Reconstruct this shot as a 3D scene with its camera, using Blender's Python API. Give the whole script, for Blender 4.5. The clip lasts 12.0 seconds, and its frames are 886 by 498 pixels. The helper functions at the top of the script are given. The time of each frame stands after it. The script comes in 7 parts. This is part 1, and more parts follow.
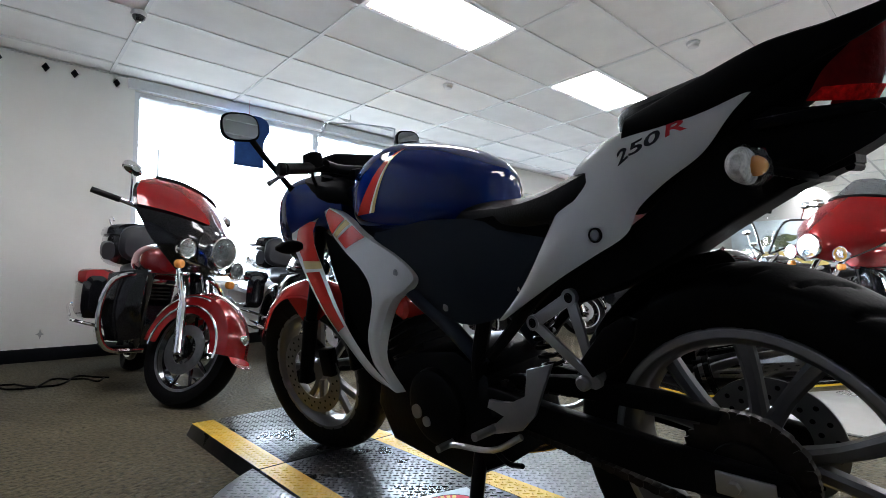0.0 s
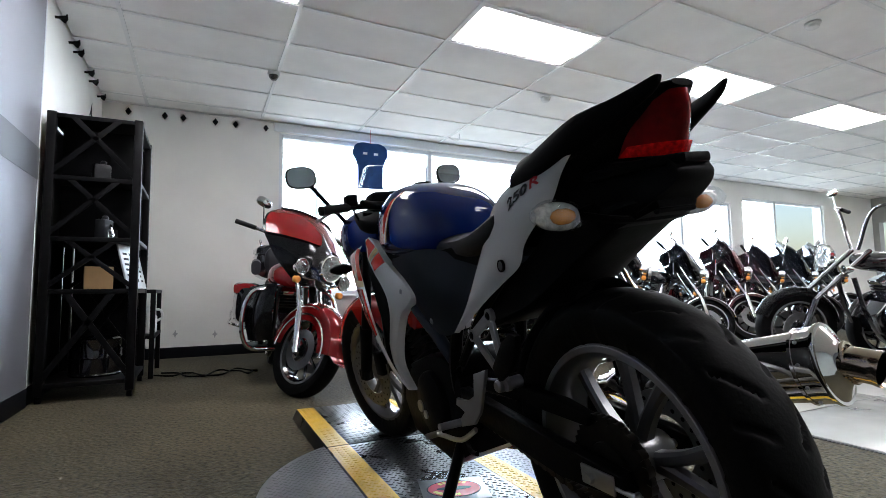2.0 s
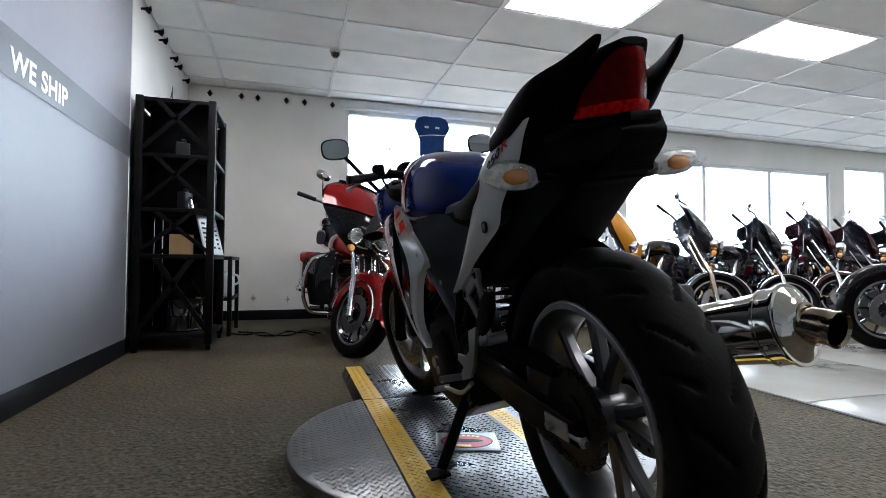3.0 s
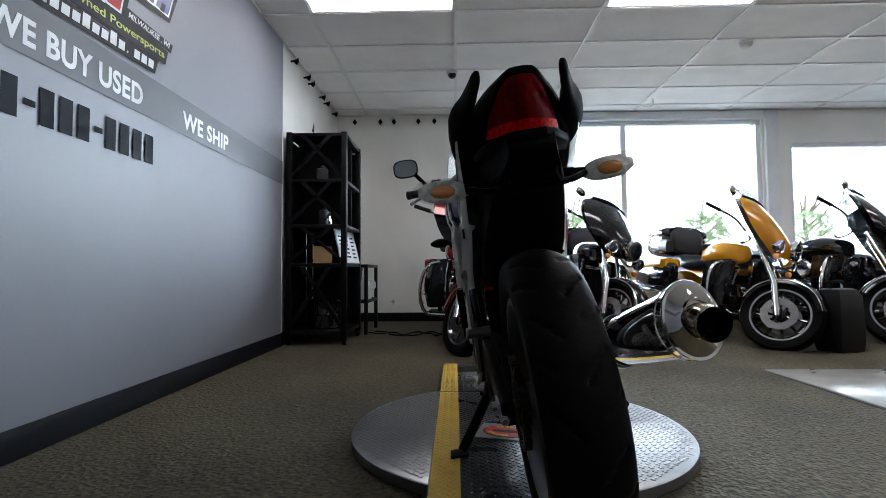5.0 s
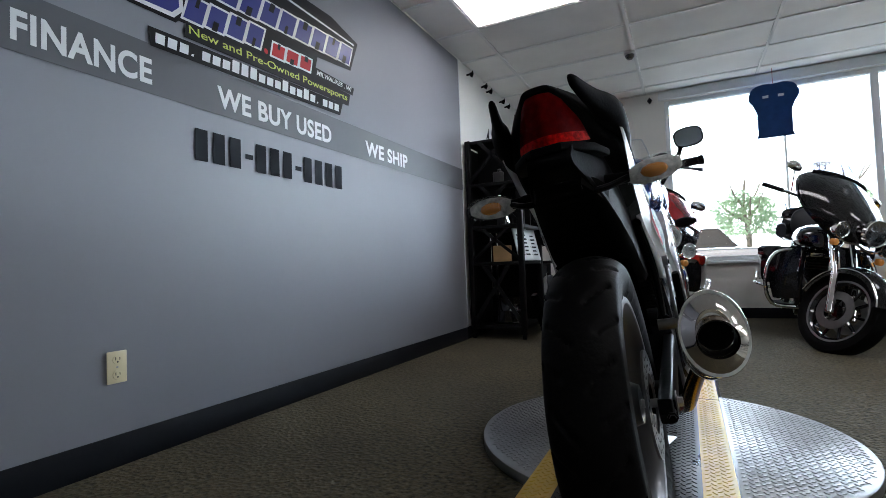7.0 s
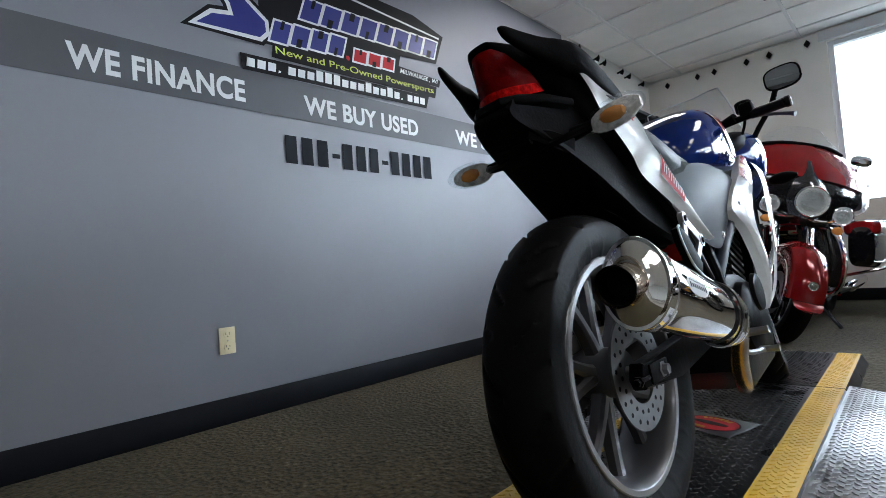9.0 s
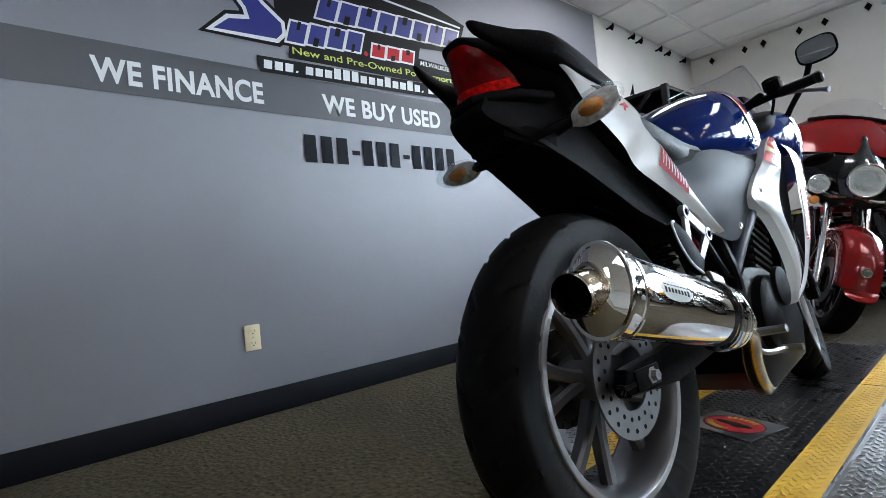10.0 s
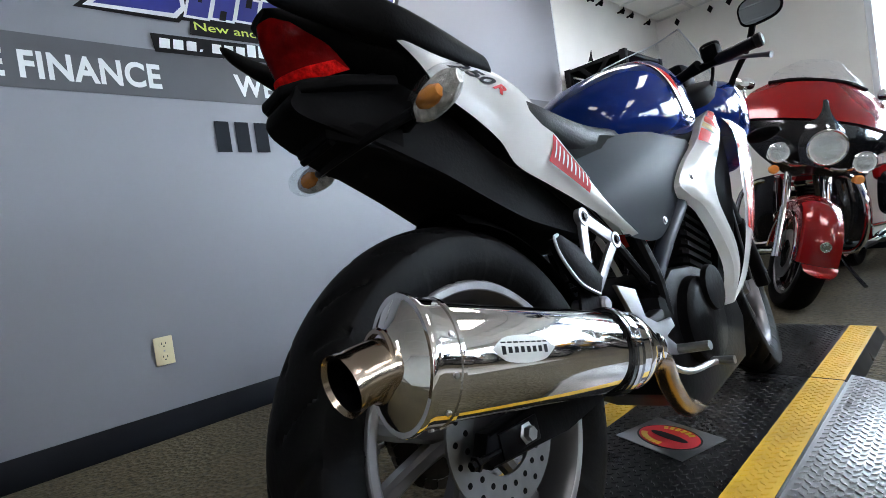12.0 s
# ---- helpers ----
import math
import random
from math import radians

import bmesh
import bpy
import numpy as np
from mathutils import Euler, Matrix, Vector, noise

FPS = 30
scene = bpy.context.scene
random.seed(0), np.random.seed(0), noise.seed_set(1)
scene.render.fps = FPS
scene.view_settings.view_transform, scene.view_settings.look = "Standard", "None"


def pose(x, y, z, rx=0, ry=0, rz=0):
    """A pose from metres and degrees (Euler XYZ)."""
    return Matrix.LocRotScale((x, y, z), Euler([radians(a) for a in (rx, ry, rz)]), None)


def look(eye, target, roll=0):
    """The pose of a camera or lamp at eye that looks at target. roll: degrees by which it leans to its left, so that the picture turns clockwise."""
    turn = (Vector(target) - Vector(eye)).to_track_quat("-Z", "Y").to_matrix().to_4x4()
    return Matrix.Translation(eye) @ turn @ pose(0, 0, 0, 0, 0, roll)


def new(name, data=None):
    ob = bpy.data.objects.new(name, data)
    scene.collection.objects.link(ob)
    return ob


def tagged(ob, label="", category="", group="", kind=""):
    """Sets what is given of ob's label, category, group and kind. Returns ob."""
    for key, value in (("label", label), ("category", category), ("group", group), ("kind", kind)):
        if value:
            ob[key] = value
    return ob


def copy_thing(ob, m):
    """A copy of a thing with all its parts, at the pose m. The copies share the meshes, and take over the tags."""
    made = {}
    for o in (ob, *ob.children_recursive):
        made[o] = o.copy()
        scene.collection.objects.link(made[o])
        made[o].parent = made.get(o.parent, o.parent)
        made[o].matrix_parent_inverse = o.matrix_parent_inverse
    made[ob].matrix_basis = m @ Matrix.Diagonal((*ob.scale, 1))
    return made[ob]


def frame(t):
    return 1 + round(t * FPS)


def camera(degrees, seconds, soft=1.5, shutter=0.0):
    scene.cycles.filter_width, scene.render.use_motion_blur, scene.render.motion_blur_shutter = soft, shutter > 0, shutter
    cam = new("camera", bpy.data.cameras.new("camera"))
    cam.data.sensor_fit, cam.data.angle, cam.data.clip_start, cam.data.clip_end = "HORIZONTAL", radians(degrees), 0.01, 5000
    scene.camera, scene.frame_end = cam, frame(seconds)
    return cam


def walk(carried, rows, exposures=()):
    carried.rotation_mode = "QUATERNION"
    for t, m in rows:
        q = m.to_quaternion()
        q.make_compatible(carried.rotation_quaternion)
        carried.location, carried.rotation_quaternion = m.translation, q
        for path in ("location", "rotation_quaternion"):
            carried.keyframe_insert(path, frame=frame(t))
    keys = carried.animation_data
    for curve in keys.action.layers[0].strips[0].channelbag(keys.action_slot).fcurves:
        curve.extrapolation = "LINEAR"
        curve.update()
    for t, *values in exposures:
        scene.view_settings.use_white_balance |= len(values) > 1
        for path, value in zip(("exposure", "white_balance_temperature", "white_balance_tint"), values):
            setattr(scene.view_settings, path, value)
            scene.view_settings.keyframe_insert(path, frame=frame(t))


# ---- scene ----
cam = camera(83.5, 12.0, 0.8)
PATH = [
    (0.0, 0.765, -0.409, 0.649, 93.86, 0.42, -42.32),
    (0.5, 0.832, -0.516, 0.657, 94.13, -0.27, -37.14),
    (1.0, 0.877, -0.622, 0.665, 94.05, -0.18, -32.97),
    (1.5, 0.907, -0.743, 0.669, 94.59, -0.29, -28.13),
    (2.0, 0.964, -0.854, 0.680, 94.67, 0.72, -25.81),
    (2.5, 1.041, -0.934, 0.665, 93.03, 0.11, -22.31),
    (3.0, 1.121, -0.992, 0.644, 91.82, -0.27, -17.12),
    (3.2, 1.163, -1.012, 0.638, 91.14, 1.00, -15.71),
    (4.8, 1.487, -1.220, 0.627, 92.91, 1.16, 0.54),
    (5.0, 1.516, -1.233, 0.633, 92.58, 0.39, 1.41),
    (5.5, 1.586, -1.259, 0.636, 92.21, 1.58, 5.78),
    (6.0, 1.670, -1.273, 0.642, 92.82, 1.72, 11.14),
    (6.5, 1.789, -1.277, 0.648, 91.87, 2.64, 19.09),
    (7.0, 1.883, -1.270, 0.665, 92.29, 2.14, 26.12),
    (7.2, 1.914, -1.256, 0.665, 91.63, 1.30, 27.89),
    (8.8, 2.184, -1.093, 0.586, 91.51, 4.77, 42.04),
    (9.0, 2.210, -1.078, 0.587, 92.47, 4.39, 43.72),
    (9.5, 2.253, -1.020, 0.599, 91.98, 4.16, 46.46),
    (10.0, 2.286, -0.971, 0.605, 91.61, 5.58, 49.04),
    (10.5, 2.295, -0.888, 0.618, 90.42, 5.91, 49.07),
    (11.0, 2.305, -0.806, 0.636, 89.43, 6.65, 48.21),
    (11.5, 2.300, -0.741, 0.647, 89.09, 7.66, 48.56),
    (12.0, 2.305, -0.659, 0.667, 88.25, 8.08, 47.28),
]
EXPOSURE = [(0.0, 0.54), (1.0, 0.56), (2.0, 0.54), (3.0, 0.29), (5.0, -0.14), (6.0, -0.36), (7.0, -0.42), (9.0, -0.10), (10.5, 0.21), (12.0, 0.34)]
walk(cam, [(t, pose(*p)) for t, *p in PATH], EXPOSURE)

# ---- world, daylight and lamps ----
world = bpy.data.worlds.new("sky_world")
scene.world = world
world.use_nodes = True
wn = world.node_tree.nodes
sky = wn.new("ShaderNodeTexSky")
sky.sky_type = "NISHITA"
sky.sun_disc = False
sky.sun_elevation = radians(48)
sky.sun_rotation = radians(200)
sky.air_density = 1.2
sky.dust_density = 3.0
wn["Background"].inputs["Strength"].default_value = 0.15
world.node_tree.links.new(sky.outputs["Color"], wn["Background"].inputs["Color"])

sun_data = bpy.data.lights.new("sun", "SUN")
sun_data.energy, sun_data.angle, sun_data.color = 5.0, radians(0.5), (1.0, 0.95, 0.88)
sun = new("sun", sun_data)
sun.matrix_world = look((0, 0, 0), (0.25, 0.62, -0.74))

HAZE_GLOW = 19.5
LAMP_GLOW = 14.0

# ---- materials ----


def material(name, colour, rough=0.5, metal=0.0, spread=0.0, scale=20.0, bump=0.0, bump_scale=None, coat=0.0, dirt=0.0, dirt_colour=(0.05, 0.045, 0.04), piece=0.0, rough_spread=0.0, shine=0.5):
    m = bpy.data.materials.new(name)
    m.use_nodes = True
    n, l = m.node_tree.nodes, m.node_tree.links
    b = n["Principled BSDF"]
    b.inputs["Roughness"].default_value = rough
    b.inputs["Metallic"].default_value = metal
    b.inputs["Specular IOR Level"].default_value = shine
    b.inputs["Coat Weight"].default_value = coat
    b.inputs["Coat Roughness"].default_value = 0.04
    tc = n.new("ShaderNodeTexCoord")
    col = n.new("ShaderNodeRGB")
    col.outputs[0].default_value = (*colour, 1)
    out = col.outputs[0]
    if spread:
        t = n.new("ShaderNodeTexNoise")
        t.inputs["Scale"].default_value, t.inputs["Detail"].default_value = scale, 6
        l.new(tc.outputs["Object"], t.inputs["Vector"])
        r = n.new("ShaderNodeMapRange")
        r.inputs["From Min"].default_value, r.inputs["From Max"].default_value = 0.3, 0.7
        r.inputs["To Min"].default_value, r.inputs["To Max"].default_value = 1 - spread, 1 + spread
        l.new(t.outputs["Fac"], r.inputs["Value"])
        mx = n.new("ShaderNodeMix")
        mx.data_type, mx.blend_type = "RGBA", "MULTIPLY"
        mx.inputs["Factor"].default_value = 1
        l.new(out, mx.inputs["A"])
        l.new(r.outputs["Result"], mx.inputs["B"])
        out = mx.outputs["Result"]
    if dirt:
        t = n.new("ShaderNodeTexNoise")
        t.inputs["Scale"].default_value, t.inputs["Detail"].default_value = 2.2, 8
        l.new(tc.outputs["Object"], t.inputs["Vector"])
        r = n.new("ShaderNodeMapRange")
        r.inputs["From Min"].default_value, r.inputs["From Max"].default_value = 0.45, 0.75
        r.inputs["To Min"].default_value, r.inputs["To Max"].default_value = 0, dirt
        l.new(t.outputs["Fac"], r.inputs["Value"])
        mx = n.new("ShaderNodeMix")
        mx.data_type = "RGBA"
        mx.inputs["B"].default_value = (*dirt_colour, 1)
        l.new(r.outputs["Result"], mx.inputs["Factor"])
        l.new(out, mx.inputs["A"])
        out = mx.outputs["Result"]
    if piece:
        oi = n.new("ShaderNodeObjectInfo")
        r = n.new("ShaderNodeMapRange")
        r.inputs["To Min"].default_value, r.inputs["To Max"].default_value = 1 - piece, 1 + piece
        l.new(oi.outputs["Random"], r.inputs["Value"])
        mx = n.new("ShaderNodeMix")
        mx.data_type, mx.blend_type = "RGBA", "MULTIPLY"
        mx.inputs["Factor"].default_value = 1
        l.new(out, mx.inputs["A"])
        l.new(r.outputs["Result"], mx.inputs["B"])
        out = mx.outputs["Result"]
    l.new(out, b.inputs["Base Color"])
    if rough_spread:
        t = n.new("ShaderNodeTexNoise")
        t.inputs["Scale"].default_value, t.inputs["Detail"].default_value = 6, 8
        l.new(tc.outputs["Object"], t.inputs["Vector"])
        r = n.new("ShaderNodeMapRange")
        r.inputs["From Min"].default_value, r.inputs["From Max"].default_value = 0.3, 0.7
        r.inputs["To Min"].default_value, r.inputs["To Max"].default_value = max(0.02, rough - rough_spread), min(1, rough + rough_spread)
        l.new(t.outputs["Fac"], r.inputs["Value"])
        l.new(r.outputs["Result"], b.inputs["Roughness"])
    if bump:
        t = n.new("ShaderNodeTexNoise")
        t.inputs["Scale"].default_value, t.inputs["Detail"].default_value = bump_scale or scale * 4, 4
        l.new(tc.outputs["Object"], t.inputs["Vector"])
        bp = n.new("ShaderNodeBump")
        bp.inputs["Strength"].default_value, bp.inputs["Distance"].default_value = bump, 0.004
        l.new(t.outputs["Fac"], bp.inputs["Height"])
        l.new(bp.outputs["Normal"], b.inputs["Normal"])
    return m


def glass(name, colour=(1, 1, 1), rough=0.0, ior=1.45, alpha=1.0):
    m = bpy.data.materials.new(name)
    m.use_nodes = True
    b = m.node_tree.nodes["Principled BSDF"]
    b.inputs["Base Color"].default_value = (*colour, 1)
    b.inputs["Roughness"].default_value = rough
    b.inputs["Transmission Weight"].default_value = 1.0
    b.inputs["IOR"].default_value = ior
    return m


def glow(name, colour, strength):
    m = bpy.data.materials.new(name)
    m.use_nodes = True
    b = m.node_tree.nodes["Principled BSDF"]
    b.inputs["Base Color"].default_value = (0.8, 0.8, 0.8, 1)
    b.inputs["Emission Color"].default_value = (*colour, 1)
    b.inputs["Emission Strength"].default_value = strength
    return m


def carpet_material():
    m = material("carpet_pile", (0.20, 0.185, 0.155), 0.95, 0, 0.0)
    n, l = m.node_tree.nodes, m.node_tree.links
    b = n["Principled BSDF"]
    tc = n.new("ShaderNodeTexCoord")
    a = n.new("ShaderNodeTexNoise")
    a.inputs["Scale"].default_value, a.inputs["Detail"].default_value = 52, 6
    c = n.new("ShaderNodeTexVoronoi")
    c.inputs["Scale"].default_value = 60
    d = n.new("ShaderNodeTexNoise")
    d.inputs["Scale"].default_value, d.inputs["Detail"].default_value = 1.3, 5
    for t in (a, c, d):
        l.new(tc.outputs["Object"], t.inputs["Vector"])
    ramp = n.new("ShaderNodeValToRGB")
    e = ramp.color_ramp.elements
    e[0].position, e[0].color = 0.34, (0.027, 0.0220, 0.0110, 1)
    e[1].position, e[1].color = 0.68, (0.092, 0.076, 0.040, 1)
    x = e.new(0.47)
    x.color = (0.062, 0.051, 0.0265, 1)
    l.new(a.outputs["Fac"], ramp.inputs["Fac"])
    mr = n.new("ShaderNodeMapRange")
    mr.inputs["From Min"].default_value, mr.inputs["From Max"].default_value = 0.3, 0.7
    mr.inputs["To Min"].default_value, mr.inputs["To Max"].default_value = 0.68, 1.2
    l.new(d.outputs["Fac"], mr.inputs["Value"])
    mx = n.new("ShaderNodeMix")
    mx.data_type, mx.blend_type = "RGBA", "MULTIPLY"
    mx.inputs["Factor"].default_value = 1
    l.new(ramp.outputs["Color"], mx.inputs["A"])
    l.new(mr.outputs["Result"], mx.inputs["B"])
    l.new(mx.outputs["Result"], b.inputs["Base Color"])
    ad = n.new("ShaderNodeMath")
    ad.operation = "ADD"
    l.new(a.outputs["Fac"], ad.inputs[0])
    l.new(c.outputs["Distance"], ad.inputs[1])
    bp = n.new("ShaderNodeBump")
    bp.inputs["Strength"].default_value, bp.inputs["Distance"].default_value = 0.7, 0.008
    l.new(ad.outputs[0], bp.inputs["Height"])
    l.new(bp.outputs["Normal"], b.inputs["Normal"])
    return m


CARPET = carpet_material()
GREY_WALL = material("grey_wall_vinyl", (0.222, 0.228, 0.256), 0.50, 0, 0.03, 1.5, 0.05, 60)
STRIPE_GREY = material("stripe_vinyl", (0.080, 0.084, 0.095), 0.45, 0, 0.04, 3)
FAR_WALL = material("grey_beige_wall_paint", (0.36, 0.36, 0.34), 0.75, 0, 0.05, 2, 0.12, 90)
WHITE_WALL = material("white_wall_paint", (0.84, 0.83, 0.79), 0.7, 0, 0.04, 2, 0.12, 90)
BASE_BLACK = material("rubber_baseboard", (0.006, 0.007, 0.010), 0.5, 0, 0.15, 5, shine=0.15)
CEIL_TILE = material("ceiling_tile_fibre", (0.84, 0.83, 0.80), 0.9, 0, 0.05, 3, 0.35, 140, piece=0.03)
CEIL_BAR = material("ceiling_bar_enamel", (0.90, 0.90, 0.88), 0.22)
FRAME_WHITE = material("window_frame_paint", (0.72, 0.74, 0.76), 0.35, 0, 0.05, 4)
PALE_TILE = material("polished_floor_tile", (0.37, 0.36, 0.335), 0.2, 0, 0.05, 3, 0, None, piece=0.05, rough_spread=0.05)
JOINT = material("floor_joint", (0.05, 0.05, 0.05), 0.8)
HAZE = glow("bright_sky_haze", (0.70, 0.845, 1.0), HAZE_GLOW)
LAMP_PANEL = glow("lamp_panel", (0.97, 0.96, 1.0), LAMP_GLOW)
PLASTIC_WHITE = material("white_plastic", (0.72, 0.72, 0.70), 0.4, 0, 0.04, 10)
IVORY = material("ivory_plastic", (0.70, 0.62, 0.40), 0.4, 0, 0.05, 12)
BLACK_PAINT = material("black_steel_paint", (0.004, 0.004, 0.0045), 0.55, 0, 0.25, 9, 0.1, 50, shine=0.12)
LETTER_WHITE = material("letter_white", (0.75, 0.76, 0.77), 0.5, 0, 0.02, 8)
LETTER_DARK = material("letter_dark", (0.010, 0.011, 0.015), 0.6, 0, 0.05, 8, shine=0.15)
LOGO_BLUE = material("logo_blue", (0.018, 0.024, 0.20), 0.4)
LOGO_RED = material("logo_red", (0.50, 0.022, 0.030), 0.45, shine=0.15)
LOGO_BLACK = material("logo_black", (0.008, 0.008, 0.010), 0.5, shine=0.15)
LOGO_GREEN = material("logo_lime", (0.55, 0.62, 0.10), 0.45)

RUBBER = material("tyre_rubber", (0.003, 0.003, 0.0032), 0.55, 0, 0.25, 14, 0.15, 120, dirt=0.3, dirt_colour=(0.010, 0.009, 0.008), shine=0.07)
BIKE_WHITE = material("white_bike_paint", (0.84, 0.84, 0.83), 0.20, 0, 0.015, 4, 0, None, 0.6)
BIKE_BLUE = material("blue_bike_paint", (0.002, 0.015, 0.115), 0.05, 0.0, 0.08, 4, 0, None, 0.12, shine=0.22)
BIKE_RED = material("red_bike_paint", (0.55, 0.025, 0.018), 0.22, 0.0, 0.03, 5, 0, None, 0.8)
GOLD_PAINT = material("gold_stripe_paint", (0.55, 0.40, 0.16), 0.3, 0.3, 0.05, 8, 0, None, 0.5)
SATIN_BLACK = material("satin_black_plastic", (0.003, 0.003, 0.0033), 0.58, 0, 0.2, 8, 0.12, 180, rough_spread=0.08, shine=0.04)
GLOSS_BLACK = material("gloss_black_paint", (0.006, 0.006, 0.008), 0.12, 0, 0.1, 5, 0, None, 1.0)
GREY_PLASTIC = material("grey_side_plastic", (0.014, 0.019, 0.028), 0.42, 0, 0.08, 9, 0.05, 260, shine=0.12)
SEAT_VINYL = material("seat_vinyl", (0.004, 0.004, 0.0045), 0.48, 0, 0.2, 12, 0.3, 260, shine=0.18)
ENGINE_BLACK = material("engine_black", (0.004, 0.004, 0.0045), 0.34, 0.0, 0.25, 11, 0.15, 70, shine=0.035)
ALUMINIUM = material("cast_aluminium", (0.25, 0.25, 0.26), 0.42, 0.9, 0.1, 14, 0.1, 90, rough_spread=0.1)
WHEEL_GREY = material("wheel_silver_paint", (0.12, 0.12, 0.125), 0.34, 0.7, 0.08, 10, 0, None, 0.3, dirt=0.15)
CHROME = material("chrome", (0.78, 0.78, 0.78), 0.07, 1.0, 0.03, 5, 0, None, 0, rough_spread=0.03)
POLISHED = material("polished_stainless", (0.72, 0.69, 0.66), 0.06, 1.0, 0.04, 4, 0, None, 0, rough_spread=0.03)
DARK_CHROME = material("dark_chrome", (0.22, 0.22, 0.23), 0.10, 1.0, 0.05, 6)
HEAT_TIP = material("tail_pipe_steel", (0.46, 0.38, 0.30), 0.16, 1.0, 0.12, 12)
HEAT_STEEL = material("heat_tinted_steel", (0.24, 0.16, 0.09), 0.25, 1.0, 0.3, 9)
STEEL = material("brushed_steel", (0.42, 0.42, 0.43), 0.3, 1.0, 0.12, 20)
DISC_STEEL = material("brake_disc_steel", (0.17, 0.17, 0.17), 0.42, 1.0, 0.12, 30)
CHAIN_STEEL = material("oily_chain_steel", (0.035, 0.030, 0.026), 0.4, 0.9, 0.3, 40)
RED_BAND = material("bright_red_lens", (0.80, 0.010, 0.008), 0.25, 0, 0.40, 120, 0.5, 160, 0.0, shine=0.12)
RED_LENS = material("red_lens", (0.20, 0.002, 0.003), 0.22, 0, 0.25, 60, 0.3, 90, 0.0, shine=0.10)
AMBER = material("amber_lens", (0.80, 0.30, 0.06), 0.2, 0, 0.1, 30, 0.2, 120, 0.6)
REFLECTOR = material("lamp_reflector", (0.11, 0.11, 0.12), 0.12, 1.0, 0.35, 70, 0.9, 110)


def thin_clear(name, gloss, tint):
    """A thin clear plastic sheet: mostly see-through with a little gloss."""
    m = bpy.data.materials.new(name)
    m.use_nodes = True
    n, l = m.node_tree.nodes, m.node_tree.links
    n.remove(n["Principled BSDF"])
    tr, gl, mx = n.new("ShaderNodeBsdfTransparent"), n.new("ShaderNodeBsdfGlossy"), n.new("ShaderNodeMixShader")
    tr.inputs["Color"].default_value = (*tint, 1)
    gl.inputs["Roughness"].default_value = 0.03
    mx.inputs["Fac"].default_value = gloss
    l.new(tr.outputs[0], mx.inputs[1])
    l.new(gl.outputs[0], mx.inputs[2])
    l.new(mx.outputs[0], n["Material Output"].inputs["Surface"])
    return m


SIGNAL_SILVER = material("signal_reflector_silver", (0.78, 0.75, 0.70), 0.25, 0.25, 0.35, 90, 0.9, 110)
LAMP_LENS = thin_clear("lamp_lens_glass", 0.08, (0.90, 0.92, 0.93))
SCREEN_GLINT = material("screen_edge_plastic", (0.62, 0.66, 0.70), 0.15)
SCREEN = thin_clear("windscreen_plastic", 0.07, (0.93, 0.94, 0.95))
DARK_SCREEN = glass("smoked_windscreen", (0.25, 0.26, 0.30), 0.0, 1.15)
MIRROR = material("mirror_glass", (0.46, 0.49, 0.53), 0.02, 1.0)
PANE = glass("window_pane_glass", (0.97, 0.98, 0.98), 0.0, 1.02)

DECK_BLACK = material("black_diamond_plate", (0.020, 0.021, 0.022), 0.30, 0.85, 0.25, 16, 0, None, 0, rough_spread=0.05, dirt=0.08, dirt_colour=(0.10, 0.095, 0.09))
DECK_SILVER = material("silver_diamond_plate", (0.26, 0.265, 0.27), 0.33, 0.95, 0.10, 12, 0, None, 0, rough_spread=0.04, dirt=0.12, dirt_colour=(0.22, 0.21, 0.20))
DECK_YELLOW = material("yellow_deck_paint", (0.62, 0.37, 0.010), 0.42, 0, 0.12, 9, 0.1, 60, dirt=0.4, dirt_colour=(0.20, 0.14, 0.03))

# ---- mesh helpers ----


def finish(bm, angle=35):
    bmesh.ops.recalc_face_normals(bm, faces=bm.faces)
    for f in bm.faces:
        f.smooth = True
    for e in bm.edges:
        e.smooth = len(e.link_faces) == 2 and e.calc_face_angle(0) < radians(angle)


def part(name, bm, mat, parent=None, label="", angle=35):
    finish(bm, angle)
    me = bpy.data.meshes.new(name)
    bm.to_mesh(me)
    bm.free()
    me.materials.append(mat)
    ob = new(name, me)
    ob.parent = parent
    if label:
        tagged(ob, label)
    return ob


def thing(name, label, category, group="", at=None):
    ob = new(name)
    ob.empty_display_size = 0.1
    tagged(ob, label, category, group)
    if at is not None:
        ob.matrix_world = at
    return ob


def structure(name, bm, mat, label="", angle=35):
    ob = part(name, bm, mat, None, label, angle)
    tagged(ob, label, "", "", "structure")
    return ob


def box(bm, x0, y0, z0, x1, y1, z1, bevel=0.0):
    vs = [bm.verts.new(p) for p in ((x0, y0, z0), (x1, y0, z0), (x1, y1, z0), (x0, y1, z0), (x0, y0, z1), (x1, y0, z1), (x1, y1, z1), (x0, y1, z1))]
    fs = [bm.faces.new([vs[i] for i in q]) for q in ((3, 2, 1, 0), (4, 5, 6, 7), (0, 1, 5, 4), (1, 2, 6, 5), (2, 3, 7, 6), (3, 0, 4, 7))]
    if bevel:
        es = {e for f in fs for e in f.edges}
        bmesh.ops.bevel(bm, geom=list(es), offset=bevel, segments=2, affect="EDGES", profile=0.5)
    return bm


def fresh():
    return bmesh.new()


